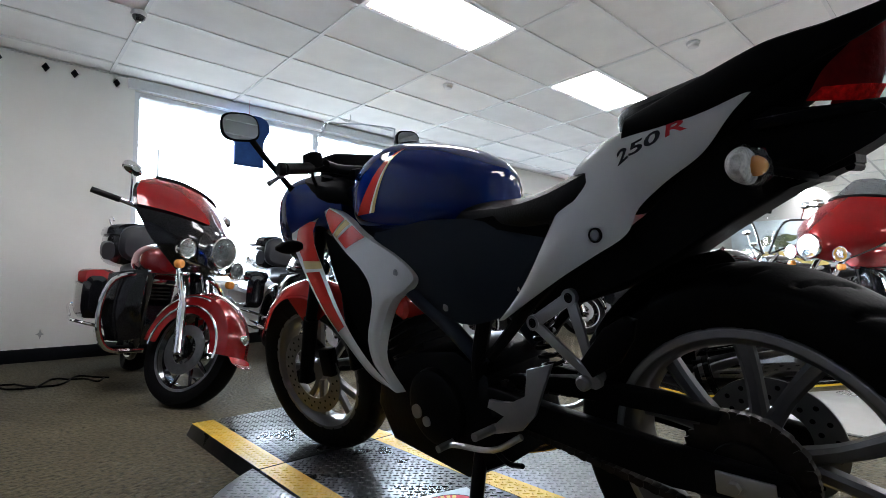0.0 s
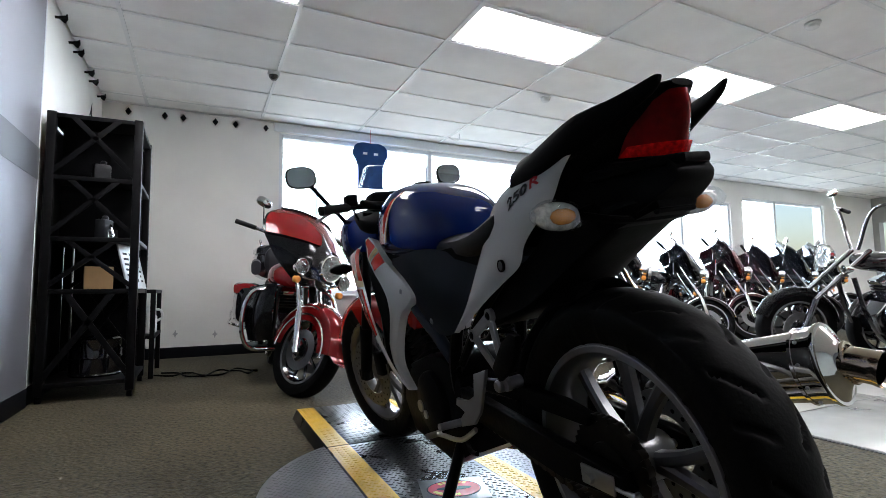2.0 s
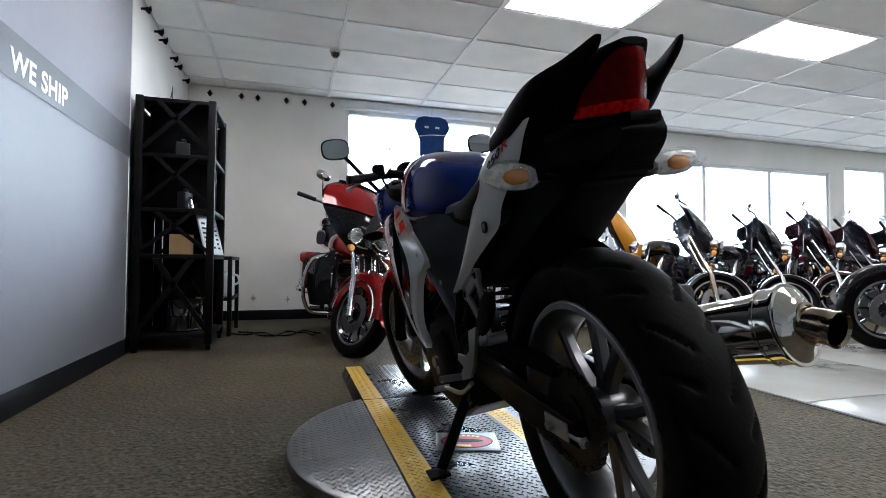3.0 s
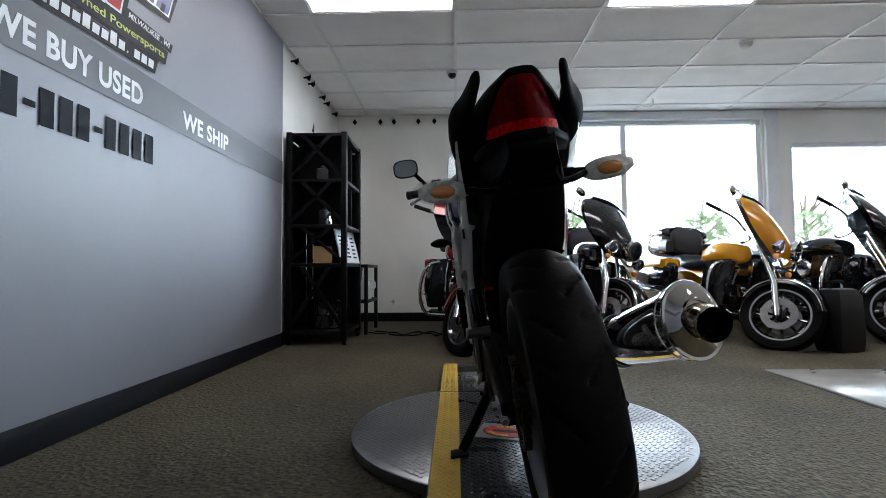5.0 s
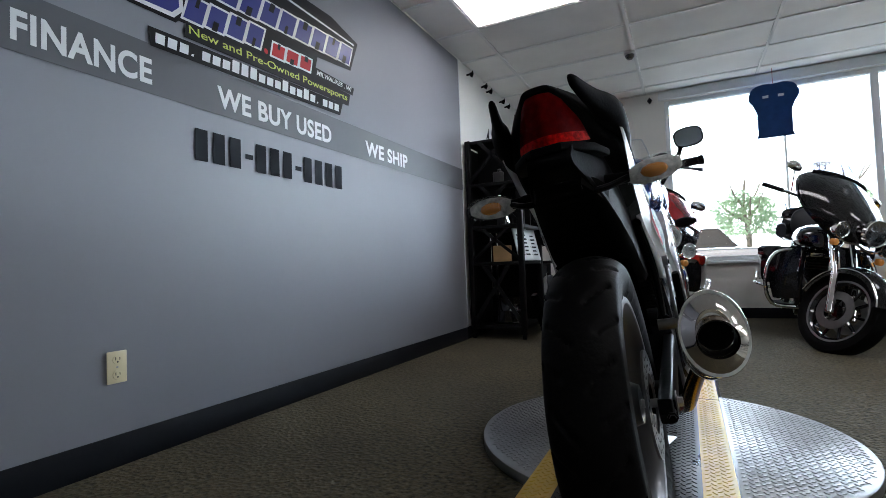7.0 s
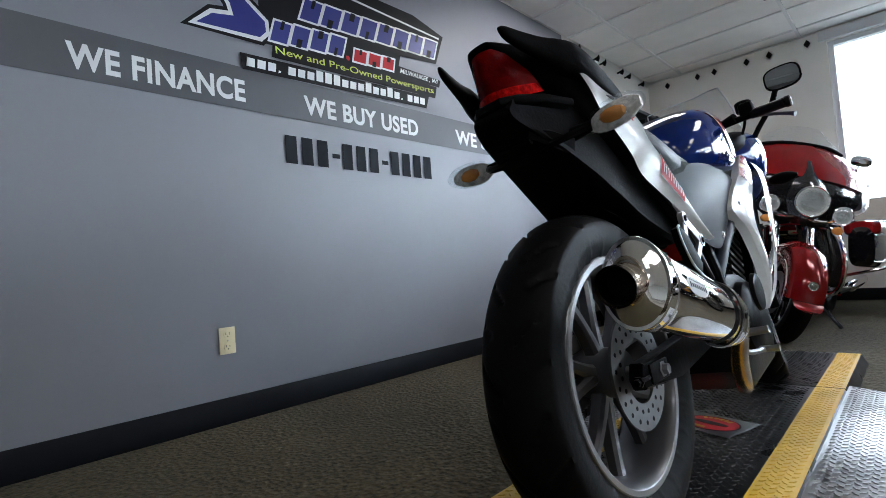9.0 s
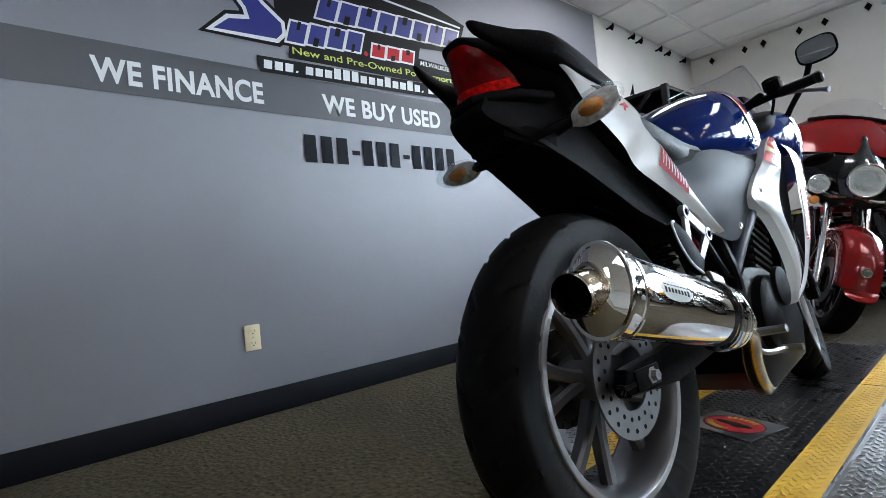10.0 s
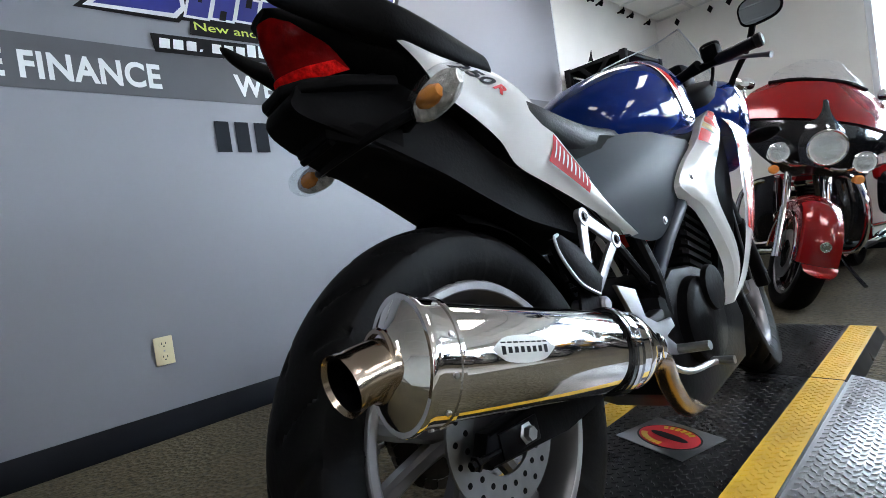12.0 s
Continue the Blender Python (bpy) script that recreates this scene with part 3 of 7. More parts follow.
def drilled_disc(bm, c, R, inner, thick, holes=24, rows=((0.62, 0.0), (0.86, 0.5))):
    lathe(bm, [(-thick, inner), (-thick, R), (thick, R), (thick, inner)], c, 72, "x", True)
    return bm


def hole_plugs(wheel, c, R, inner, thick, holes=20, m=Matrix.Identity(4)):
    """Black plugs painted in for the dark of drilled holes, one part each."""
    for frac, ph in ((0.3, 0.0), (0.7, 0.5)):
        r = inner + (R - inner) * frac
        for k in range(holes):
            a = 2 * math.pi * (k + ph) / holes
            cc = (c[0], c[1] + r * math.cos(a), c[2] + r * math.sin(a))
            bm = lathe(fresh(), [(-thick * 1.15, 0.0), (-thick * 1.15, 0.0045), (thick * 1.15, 0.0045), (thick * 1.15, 0.0)], cc, 10, "x")
            part("disc_hole", turned(bm, m), ENGINE_BLACK, wheel)


def finned(bm, wx, wy, z0, z1, n, lip=0.012):
    """A cylinder block with cooling fins, as one mesh."""
    rings = []
    step = (z1 - z0) / n
    for k in range(n):
        for dz, g in ((0.0, -lip), (0.45, -lip), (0.5, 0.0), (0.95, 0.0)):
            x, y, r = wx + g, wy + g, 0.012
            z = z0 + (k + dz) * step
            rings.append([(x - r, -y, z), (x, -y + r, z), (x, y - r, z), (x - r, y, z), (-x + r, y, z), (-x, y - r, z), (-x, -y + r, z), (-x + r, -y, z)])
    loft(bm, rings)
    return bm


def bolt(bm, c, r, out, axis="x"):
    s = math.copysign(1, out)
    lathe(bm, [(0, r * 1.5), (out * 0.35, r * 1.5), (out * 0.4, r), (out, r * 0.95), (out, 0)], c, 6 if r > 0.006 else 12, axis)
    return bm


bike = thing("sport_motorcycle", "white, red and blue sport motorcycle leaning on its side stand", "motorcycle", at=pose(1.772, -0.135, DECK_Z + 0.0015) @ pose(0, 0, 0, 0, -8, 0) @ Matrix.Scale(0.985, 4))

# rear wheel
RC, RR = (0, 0, 0.318), 0.318
bm = cast_wheel(fresh(), RC, 0.226, 0.062, 0.05)
rear_wheel = part("rear_wheel", bm, WHEEL_GREY, bike, "silver-grey cast rear wheel")
cast_spokes(rear_wheel, WHEEL_GREY, RC, 0.226, 5, 0.34, 0.05, 0.55)
part("tyre", tyre(fresh(), RC, RR, 0.074, 0.222), RUBBER, rear_wheel, "worn black rear tyre with slanting grooves", 60)
bm = drilled_disc(fresh(), (0.078, 0, 0.318), 0.112, 0.062, 0.0025)
disc = part("brake_disc", bm, DISC_STEEL, rear_wheel)
hole_plugs(rear_wheel, (0.078, 0, 0.318), 0.112, 0.062, 0.0025)
bm = fresh()
teeth = 38
plate(bm, [(0.0 + (0.092 + (0.006 if k % 2 else 0)) * math.cos(math.pi * k / teeth), 0.318 + (0.092 + (0.006 if k % 2 else 0)) * math.sin(math.pi * k / teeth)) for k in range(2 * teeth)], "x", -0.080, -0.074)
lathe(bm, [(-0.086, 0.03), (-0.086, 0.05), (-0.06, 0.055), (-0.06, 0.03)], RC, 24, "x")
part("sprocket", bm, CHAIN_STEEL, rear_wheel)
for side in (-1, 1):
    bm = fresh()
    lathe(bm, [(side * 0.0625, 0.212), (side * 0.0640, 0.214), (side * 0.0640, 0.2235), (side * 0.0625, 0.2255)], RC, 72, "x", True)
    part("rim_lip", bm, ALUMINIUM, rear_wheel, "bright machined rim lip")

# swingarm, axle, adjusters
for side in (-1, 1):
    x = side * 0.108
    bm = fresh()
    plate(bm, [(-0.075, 0.295), (-0.085, 0.315), (-0.07, 0.342), (0.10, 0.352), (0.50, 0.395), (0.58, 0.385), (0.58, 0.335), (0.46, 0.325), (0.10, 0.285)], "x", x - 0.014, x + 0.014, 0.005)
    part("swingarm", bm, ENGINE_BLACK, bike, "black steel swingarm")
    bm = fresh()
    bolt(bm, (x + side * 0.014, 0.0, 0.318), 0.0105, side * 0.016)
    part("axle_nut", bm, STEEL, bike, "hexagonal steel axle nut")
    bm = fresh()
    box(bm, min(x + side * 0.014, x + side * 0.019), -0.055, 0.300, max(x + side * 0.014, x + side * 0.019), 0.028, 0.336, 0.002)
    tube(bm, [(x + side * 0.012, -0.11, 0.314), (x + side * 0.012, -0.05, 0.314)], 0.005, 8)
    bolt(bm, (x + side * 0.012, -0.098, 0.314), 0.007, -0.012, "y")
    part("chain_adjuster", bm, STEEL if side < 0 else ENGINE_BLACK, bike)
bm = fresh()
tube(bm, [(-0.13, 0, 0.318), (0.13, 0, 0.318)], 0.009, 12)
part("rear_axle", bm, STEEL, bike)
bm = fresh()
box(bm, 0.062, 0.065, 0.275, 0.098, 0.150, 0.335, 0.008)
part("brake_caliper", bm, ENGINE_BLACK, bike, "black rear brake caliper")
# hugger over the rear wheel
bm = fresh()
rows = []
for x in (-0.082, -0.05, 0.0, 0.05, 0.082):
    rr = 0.340 - 0.10 * (abs(x) / 0.082) ** 2.4 * 0.32
    rows.append([(x, rr * math.cos(radians(a)), 0.318 + rr * math.sin(radians(a))) for a in (20, 34, 48, 62, 74, 84)])
sheet(bm, rows, 0.003, 4, 3)
part("rear_hugger", bm, SATIN_BLACK, bike)
bm = fresh()
plate(bm, [(0.02, 0.415), (0.10, 0.432), (0.30, 0.437), (0.46, 0.42), (0.46, 0.40), (0.20, 0.40), (0.03, 0.395)], "x", -0.098, -0.070, 0.004)
part("chain_guard", bm, SATIN_BLACK, bike)
# chain: links along both runs and round the sprockets
bm = fresh()
path = []
r1, r2, f = 0.093, 0.038, (0.55, 0.352)
for k in range(13):
    a = radians(85 + 190 * k / 12)
    path.append((r1 * math.cos(a), 0.318 + r1 * math.sin(a)))
for k in range(7):
    a = radians(-88 + 176 * k / 6)
    path.append((f[0] + r2 * math.cos(a), f[1] + r2 * math.sin(a)))
path.append(path[0])
pts = [Vector((0, p[0], p[1])) for p in path]
length = [0]
for p, q in zip(pts, pts[1:]):
    length.append(length[-1] + (q - p).length)
count = 104
for k in range(count):
    s = length[-1] * k / count
    i = max(j for j in range(len(length) - 1) if length[j] <= s)
    t = (s - length[i]) / max(1e-6, length[i + 1] - length[i])
    o = pts[i].lerp(pts[i + 1], t)
    d = (pts[i + 1] - pts[i]).normalized()
    v = Vector((0, -d.z, d.y))
    w = 0.0085 if k % 2 else 0.006
    rings = [[o + Vector((-0.077 + xx, 0, 0)) + d * aa * 0.0095 + v * bb * 0.0075 for aa, bb in ((-1, -0.6), (-0.5, -1), (0.5, -1), (1, -0.6), (1, 0.6), (0.5, 1), (-0.5, 1), (-1, 0.6))] for xx in (-w, w)]
    loft(bm, rings)
part("chain", bm, CHAIN_STEEL, bike, "oily drive chain")

# exhaust
can = Matrix.Translation((0.215, -0.238, 0.480)) @ Vector((-0.020, 0.53, -0.120)).to_track_quat("Z", "Y").to_matrix().to_4x4()
bm = fresh()
lathe(bm, [(0.010, 0.0), (0.010, 0.0565), (0.015, 0.058), (0.430, 0.058), (0.436, 0.056), (0.436, 0.0)], (0, 0, 0), 64, "z")
bmesh.ops.scale(bm, vec=(0.79, 1.04, 1), verts=bm.verts)
silencer = part("silencer", turned(bm, can), POLISHED, bike, "polished round silencer can")
bm = fresh()
lathe(bm, [(-0.036, 0.0300), (-0.031, 0.0315), (-0.027, 0.0350), (-0.023, 0.0420), (-0.017, 0.0530), (-0.012, 0.0600), (-0.0105, 0.0622), (-0.0060, 0.0628), (0.004, 0.0616), (0.030, 0.0616), (0.0305, 0.0590), (0.0305, 0.03)], (0, 0, 0), 64, "z")
bmesh.ops.scale(bm, vec=(0.79, 1.04, 1), verts=bm.verts)
part("end_cap", turned(bm, can), POLISHED, silencer)
for nm, ring in (("cap_rim", [(-0.0125, 0.0580), (-0.0125, 0.0645), (-0.0110, 0.0655), (-0.0060, 0.0655), (-0.0050, 0.0640), (-0.0050, 0.0580)]), ("cap_seam", [(0.0270, 0.0600), (0.0270, 0.0632), (0.0325, 0.0632), (0.0325, 0.0600)]), ("weld_bead", [(-0.040, 0.0290), (-0.040, 0.0325), (-0.037, 0.0340), (-0.034, 0.0330), (-0.034, 0.0290)])):
    bm = lathe(fresh(), ring, (0, 0, 0), 64, "z", True)
    bmesh.ops.scale(bm, vec=(0.79, 1.04, 1), verts=bm.verts)
    part(nm, turned(bm, can), HEAT_TIP if nm == "weld_bead" else POLISHED, silencer)
bm = fresh()
tip = [(0, 0, -0.004), (0, -0.001, -0.034), (0.0, -0.006, -0.054), (0.0, -0.015, -0.078)]
path = curve(tip, 5)
tube(bm, path, [0.0275] * (len(path) - 2) + [0.0288, 0.0292], 36, False)
tube(bm, path[-2:], [0.0270, 0.0292], 36, False)
part("tail_pipe", turned(bm, can), HEAT_TIP, silencer, "heat-tinted steel tail pipe")
# Black liner and disc paint in the darkness inside the open pipe.
bm = tube(fresh(), path[:-1], [0.0262] * (len(path) - 1), 36, False)
part("pipe_bore", turned(bm, can), ENGINE_BLACK, silencer, "black liner painted as the dark inside of the tail pipe")
bm = fresh()
lathe(bm, [(-0.046, 0.0), (-0.046, 0.0258), (-0.042, 0.0258), (-0.042, 0.0)], (0.0, -0.002, 0), 24, "z")
part("baffle", turned(bm, can), ENGINE_BLACK, silencer, "black disc painted as the dark depth of the pipe")
bm = fresh()
lathe(bm, [(0.372, 0.0585), (0.372, 0.0625), (0.404, 0.0625), (0.404, 0.0585)], (0, 0, 0), 64, "z", True)
bmesh.ops.scale(bm, vec=(0.79, 1.04, 1), verts=bm.verts)
part("clamp_band", turned(bm, can), GLOSS_BLACK, silencer, "black rubber-lined clamp band")
bm = fresh()
lathe(bm, [(0.383, 0.0595), (0.383, 0.0640), (0.393, 0.0640), (0.393, 0.0595)], (0, 0, 0), 64, "z", True)
bmesh.ops.scale(bm, vec=(0.79, 1.04, 1), verts=bm.verts)
part("clamp_ring", turned(bm, can), POLISHED, silencer)
bm = fresh()
lathe(bm, [(0.434, 0.058), (0.440, 0.0585), (0.452, 0.056), (0.500, 0.038), (0.535, 0.026), (0.545, 0.026)], (0, 0, 0), 48, "z")
bmesh.ops.scale(bm, vec=(0.79, 1.04, 1), verts=bm.verts)
part("inlet_cone", turned(bm, can), POLISHED, silencer)
for k in range(10):
    a = 2 * math.pi * k / 10 + 0.2
    one = lathe(fresh(), [(0.0, 0.0035), (0.0018, 0.0030), (0.0024, 0.0)], (0, 0, 0), 8, "z")
    turned(one, can @ Matrix.Translation((0.0612 * 0.79 * math.cos(a), 0.0612 * 1.04 * math.sin(a), 0.019)) @ Vector((math.cos(a), math.sin(a), 0)).to_track_quat("Z", "Y").to_matrix().to_4x4())
    part("rivet", one, STEEL, silencer)
face = can.to_3x3().inverted() @ Vector((0.92, -0.1, 0.18))
B0 = math.atan2(face.y, face.x)
# oval badge with bars for its lettering
bm = fresh()
rows = []
for k in range(7):
    zz = 0.075 + 0.110 * k / 6
    h = 0.26 * math.sqrt(max(0.0, 1 - ((k - 3) / 3.001) ** 2)) + 0.001
    rows.append([(0.0586 * 0.79 * math.cos(b), 0.0586 * 1.04 * math.sin(b), zz) for b in [B0 + h * q for q in (-1, -0.5, 0, 0.5, 1)]])
sheet(bm, rows, 0.0006, 2, 2)
part("badge", turned(bm, can), PLASTIC_WHITE, silencer, "oval silver badge with dark bars")
for k in range(8):
    z0, half = 0.089 + 0.0105 * k, 0.075 if k in (0, 7) else 0.055
    for b, tall, wide in ((B0 + 0.02, half, 0.0065), (B0 - 0.115, 0.014, 0.0080)):
        bm = sheet(fresh(), [[(0.0594 * 0.79 * math.cos(q), 0.0594 * 1.04 * math.sin(q), z) for q in (b - tall, b, b + tall)] for z in (z0, z0 + wide)], 0.0004, 2, 2)
        part("badge_bar", turned(bm, can), LETTER_DARK, silencer)
bm = fresh()
pipe = curve([(0.192, 0.27, 0.348), (0.180, 0.33, 0.325), (0.150, 0.40, 0.26), (0.12, 0.50, 0.185), (0.08, 0.66, 0.15), (0.06, 0.86, 0.17), (0.05, 0.98, 0.26), (0.03, 1.02, 0.42), (0.0, 0.98, 0.52)], 6)
tube(bm, pipe, 0.021, 16)
part("exhaust_pipe", bm, HEAT_STEEL, bike, "heat-tinted exhaust header pipe")
bm = fresh()
plate(bm, [(0.15, 0.39), (0.20, 0.40), (0.215, 0.47), (0.20, 0.52), (0.17, 0.52), (0.155, 0.46)], "x", 0.158, 0.163, 0.001)
part("silencer_bracket", bm, ENGINE_BLACK, bike)

# tail
UNDER = [(-0.204, 0.818), (-0.210, 0.804), (-0.190, 0.784), (-0.105, 0.744), (0.0, 0.692), (0.117, 0.628), (0.22, 0.590), (0.38, 0.56), (0.36, 0.66), (0.16, 0.70), (0.02, 0.80), (-0.05, 0.85), (-0.11, 0.842), (-0.19, 0.832)]
UNDER = [(p[1], p[2]) for p in closed_curve([(0, y, z) for y, z in UNDER], 4)]
bm = fresh()
rings = []
for x, k in ((-0.098, 0.90), (-0.088, 0.985), (-0.06, 1.0), (0.06, 1.0), (0.088, 0.985), (0.098, 0.90)):
    rings.append([(x * float(np.interp(y, (-0.21, -0.17, -0.09, 0.0, 0.1), (0.50, 0.64, 0.78, 0.90, 1.0))), 0.05 + (y - 0.05) * k, 0.73 + (z - 0.73) * k) for y, z in UNDER])
loft(bm, rings)
part("undertail", bm, SATIN_BLACK, bike, "black undertail mudguard")
bm = fresh()
smooth_loft(bm, [(0.17, 0.795, 0.125, 0.055, 0.07, 3.0, 0), (0.05, 0.835, 0.128, 0.045, 0.06, 3.0, 0), (-0.05, 0.872, 0.115, 0.045, 0.045, 2.8, 0), (-0.12, 0.905, 0.080, 0.040, 0.045, 2.6, 0), (-0.17, 0.925, 0.050, 0.024, 0.025, 2.4, 0), (-0.197, 0.936, 0.034, 0.011, 0.010, 2.2, 0), (-0.206, 0.940, 0.026, 0.006, 0.006, 2.2, 0)], 4)
part("tail_cover", bm, SATIN_BLACK, bike, "black tail cover")
bm = fresh()
rows = [[(x * 0.074, -0.120 - 0.066 * (1 - abs(x) ** 2), 0.845 - 0.010 * (1 - x * x)) for x in (-1, -0.6, 0, 0.6, 1)],
        [(x * 0.064, -0.140 - 0.060 * (1 - abs(x) ** 2), 0.880 - 0.005 * (1 - x * x)) for x in (-1, -0.6, 0, 0.6, 1)],
        [(x * 0.049, -0.166 - 0.042 * (1 - abs(x) ** 2), 0.905) for x in (-1, -0.6, 0, 0.6, 1)],
        [(x * 0.033, -0.190 - 0.018 * (1 - abs(x) ** 2), 0.930) for x in (-1, -0.6, 0, 0.6, 1)]]
sheet(bm, rows, 0.006, 5, 5)
tail_light = part("tail_light", bm, RED_LENS, bike, "ribbed red tail light lens")
bm = sheet(fresh(), [[(x, y - 0.0012, z) for x, y, z in rows[0]], [(x * 1.07, y + 0.0012, z - 0.021) for x, y, z in rows[1]]], 0.004, 5, 4)
part("lower_band", bm, RED_BAND, tail_light, "bright faceted lower lens band")
bm = fresh()
plate(bm, [(-0.10, -0.06), (-0.085, -0.140), (-0.055, -0.185), (-0.03, -0.213), (0.03, -0.213), (0.055, -0.185), (0.085, -0.140), (0.10, -0.06)], "z", 0.818, 0.834, 0.005)
part("tail_lip", bm, SATIN_BLACK, bike)
bm = loft(fresh(), [[(x * w, y, z + dz) for x, dz in ((-1, 0), (-0.85, 0.012), (0.85, 0.012), (1, 0), (0.9, -h), (-0.9, -h))] for y, z, w, h in ((-0.06, 0.760, 0.085, 0.030), (-0.12, 0.772, 0.070, 0.026), (-0.165, 0.775, 0.050, 0.014))])
tube(bm, [(-0.045, -0.158, 0.757), (0.045, -0.158, 0.757)], 0.006, 8)
part("plate_bracket", bm, SATIN_BLACK, bike, "empty black plate bracket")
for side in (-1, 1):
    bm = fresh()
    rings = []
    for y, z, x, a, b in ((0.12, 0.858, 0.118, 0.012, 0.016), (0.0, 0.876, 0.128, 0.016, 0.026), (-0.07, 0.890, 0.122, 0.022, 0.030), (-0.11, 0.900, 0.112, 0.022, 0.027), (-0.145, 0.910, 0.105, 0.014, 0.021), (-0.19, 0.924, 0.095, 0.010, 0.016), (-0.220, 0.935, 0.088, 0.008, 0.012), (-0.230, 0.940, 0.085, 0.004, 0.006)):
        k = max(0.0, min(1.0, (-0.08 - y) / 0.15))
        rings.append(oval(side * x * (1 - (0.16 if side > 0 else 0.02) * k), y, z - 0.008 * k, a, b, 2.6, 14, -0.4))
    dense = [list(c) for c in zip(*[curve(col, 4) for col in zip(*rings)])]
    loft(bm, dense)
    part("grab_rail", bm, SATIN_BLACK, bike, "black moulded grab rail")
# white side panels with model digits
TOP = [(0.140, -0.095, 0.886), (0.146, -0.03, 0.875), (0.150, 0.07, 0.864), (0.150, 0.145, 0.850), (0.150, 0.198, 0.828), (0.151, 0.232, 0.798), (0.154, 0.263, 0.750), (0.160, 0.303, 0.690), (0.166, 0.350, 0.622), (0.170, 0.412, 0.557)]
LOW = [(0.140, -0.095, 0.882), (0.142, -0.045, 0.845), (0.140, 0.0, 0.800), (0.138, 0.06, 0.768), (0.138, 0.108, 0.735), (0.140, 0.135, 0.696), (0.146, 0.20, 0.664), (0.154, 0.27, 0.630), (0.162, 0.34, 0.592), (0.170, 0.410, 0.553)]
TOP = [(x - 0.020 * (1 - k / 9), y, z) for k, (x, y, z) in enumerate(TOP)]
LOW = [(x + 0.008 * (1 - k / 9), y, z) for k, (x, y, z) in enumerate(LOW)]


def on_panel(t, k, off):
    """A point on the white panel: t along its edges, k from the upper to the lower edge."""
    i = min(len(TOP) - 2, int(t))
    w = t - i
    p, q = Vector(TOP[i]).lerp(Vector(TOP[i + 1]), w), Vector(LOW[i]).lerp(Vector(LOW[i + 1]), w)
    s = p.lerp(q, k)
    return (s.x + 0.056 * k * (1 - k) + off, s.y, s.z)


for side in (-1, 1):
    bm = fresh()
    mid1 = [(a[0] * 0.6 + b[0] * 0.4 + 0.014, a[1] * 0.66 + b[1] * 0.34, a[2] * 0.66 + b[2] * 0.34) for a, b in zip(TOP, LOW)]
    mid2 = [(a[0] * 0.3 + b[0] * 0.7 + 0.013, a[1] * 0.33 + b[1] * 0.67, a[2] * 0.33 + b[2] * 0.67) for a, b in zip(TOP, LOW)]
    inner = [(a[0] - 0.035, a[1] - 0.004, a[2] + 0.004) for a in TOP]
    sheet(bm, [[(side * x, y, z) for x, y, z in r] for r in (inner, TOP, mid1, mid2, LOW)], 0.003, 5, 4)
    panel = part("tail_panel", bm, BIKE_WHITE, bike, "glossy white tail side panel")
    if side < 0:
        bx = side * 0.160
        cup = lathe(fresh(), [(-side * 0.004, 0.0125), (side * 0.002, 0.0125), (side * 0.002, 0.0095), (side * 0.0005, 0.0090)], (bx, 0.185, 0.700), 24, "x")
        part("bolt_cup", cup, SATIN_BLACK, panel)
        head = lathe(fresh(), [(-side * 0.004, 0.0090), (side * 0.001, 0.0090), (side * 0.003, 0.0070), (side * 0.0035, 0.0)], (bx, 0.185, 0.700), 20, "x")
        part("panel_bolt", head, WHEEL_GREY, panel)
    for nm, text, mat, s0, s1 in (("model_digits", "250", LETTER_DARK, 0.0, 0.75), ("model_letter", "R", LOGO_RED, 0.73, 1.0)):
        skin = [v.co for v in panel.data.vertices]
        word = letters(nm, text, mat, 0.020, Matrix.Identity(4), panel, 0.0006, 1.0, shear=0.45, bold=0.02)
        for v in word.data.vertices:
            s = s0 + (s1 - s0) * v.co.x
            t = 3.45 - 1.75 * s if side < 0 else 1.70 + 1.75 * s
            at = on_panel(t, 0, 0), on_panel(t, 1, 0)
            k = (0.054 - 0.010 * (s if side < 0 else 1 - s) - v.co.y) / (Vector(at[0]) - Vector(at[1])).length
            lift, (x, y, z) = v.co.z, on_panel(t, k, 0)
            near = sorted(skin, key=lambda q: (q.y - y) ** 2 + (q.z - z) ** 2)[:5]
            v.co = side * (max(abs(q.x) for q in near) + 0.0008 + lift), y, z
        if side > 0:
            word.data.flip_normals()
# red sticker with plain bars on the panel of the exhaust side
bm = fresh()
sheet(bm, [[on_panel(t, k, 0.004) for t in np.linspace(5.75, 7.2, 6)] for k in (0.18, 0.45, 0.72)], 0.001, 3, 3)
sticker = part("sticker", bm, LOGO_RED, bike, "small red sticker with pale bars and edge")
for k0, k1 in ((0.155, 0.185), (0.715, 0.745)):
    bm = sheet(fresh(), [[on_panel(t, k, 0.0046) for t in np.linspace(5.72, 7.23, 6)] for k in (k0, (k0 + k1) / 2, k1)], 0.001, 3, 3)
    part("sticker_edge", bm, LETTER_WHITE, sticker)
for k in range(9):
    t0 = 5.83 + 1.31 * k / 9
    hi = 0.30 if k % 4 else 0.25
    bm = sheet(fresh(), [[on_panel(t0 + 0.035, h, 0.0056) for h in (hi, 0.45, 0.60)], [on_panel(t0 + 0.08, h, 0.0056) for h in (hi, 0.45, 0.60)]], 0.0008, 2, 2)
    part("sticker_bar", bm, LETTER_WHITE, sticker)
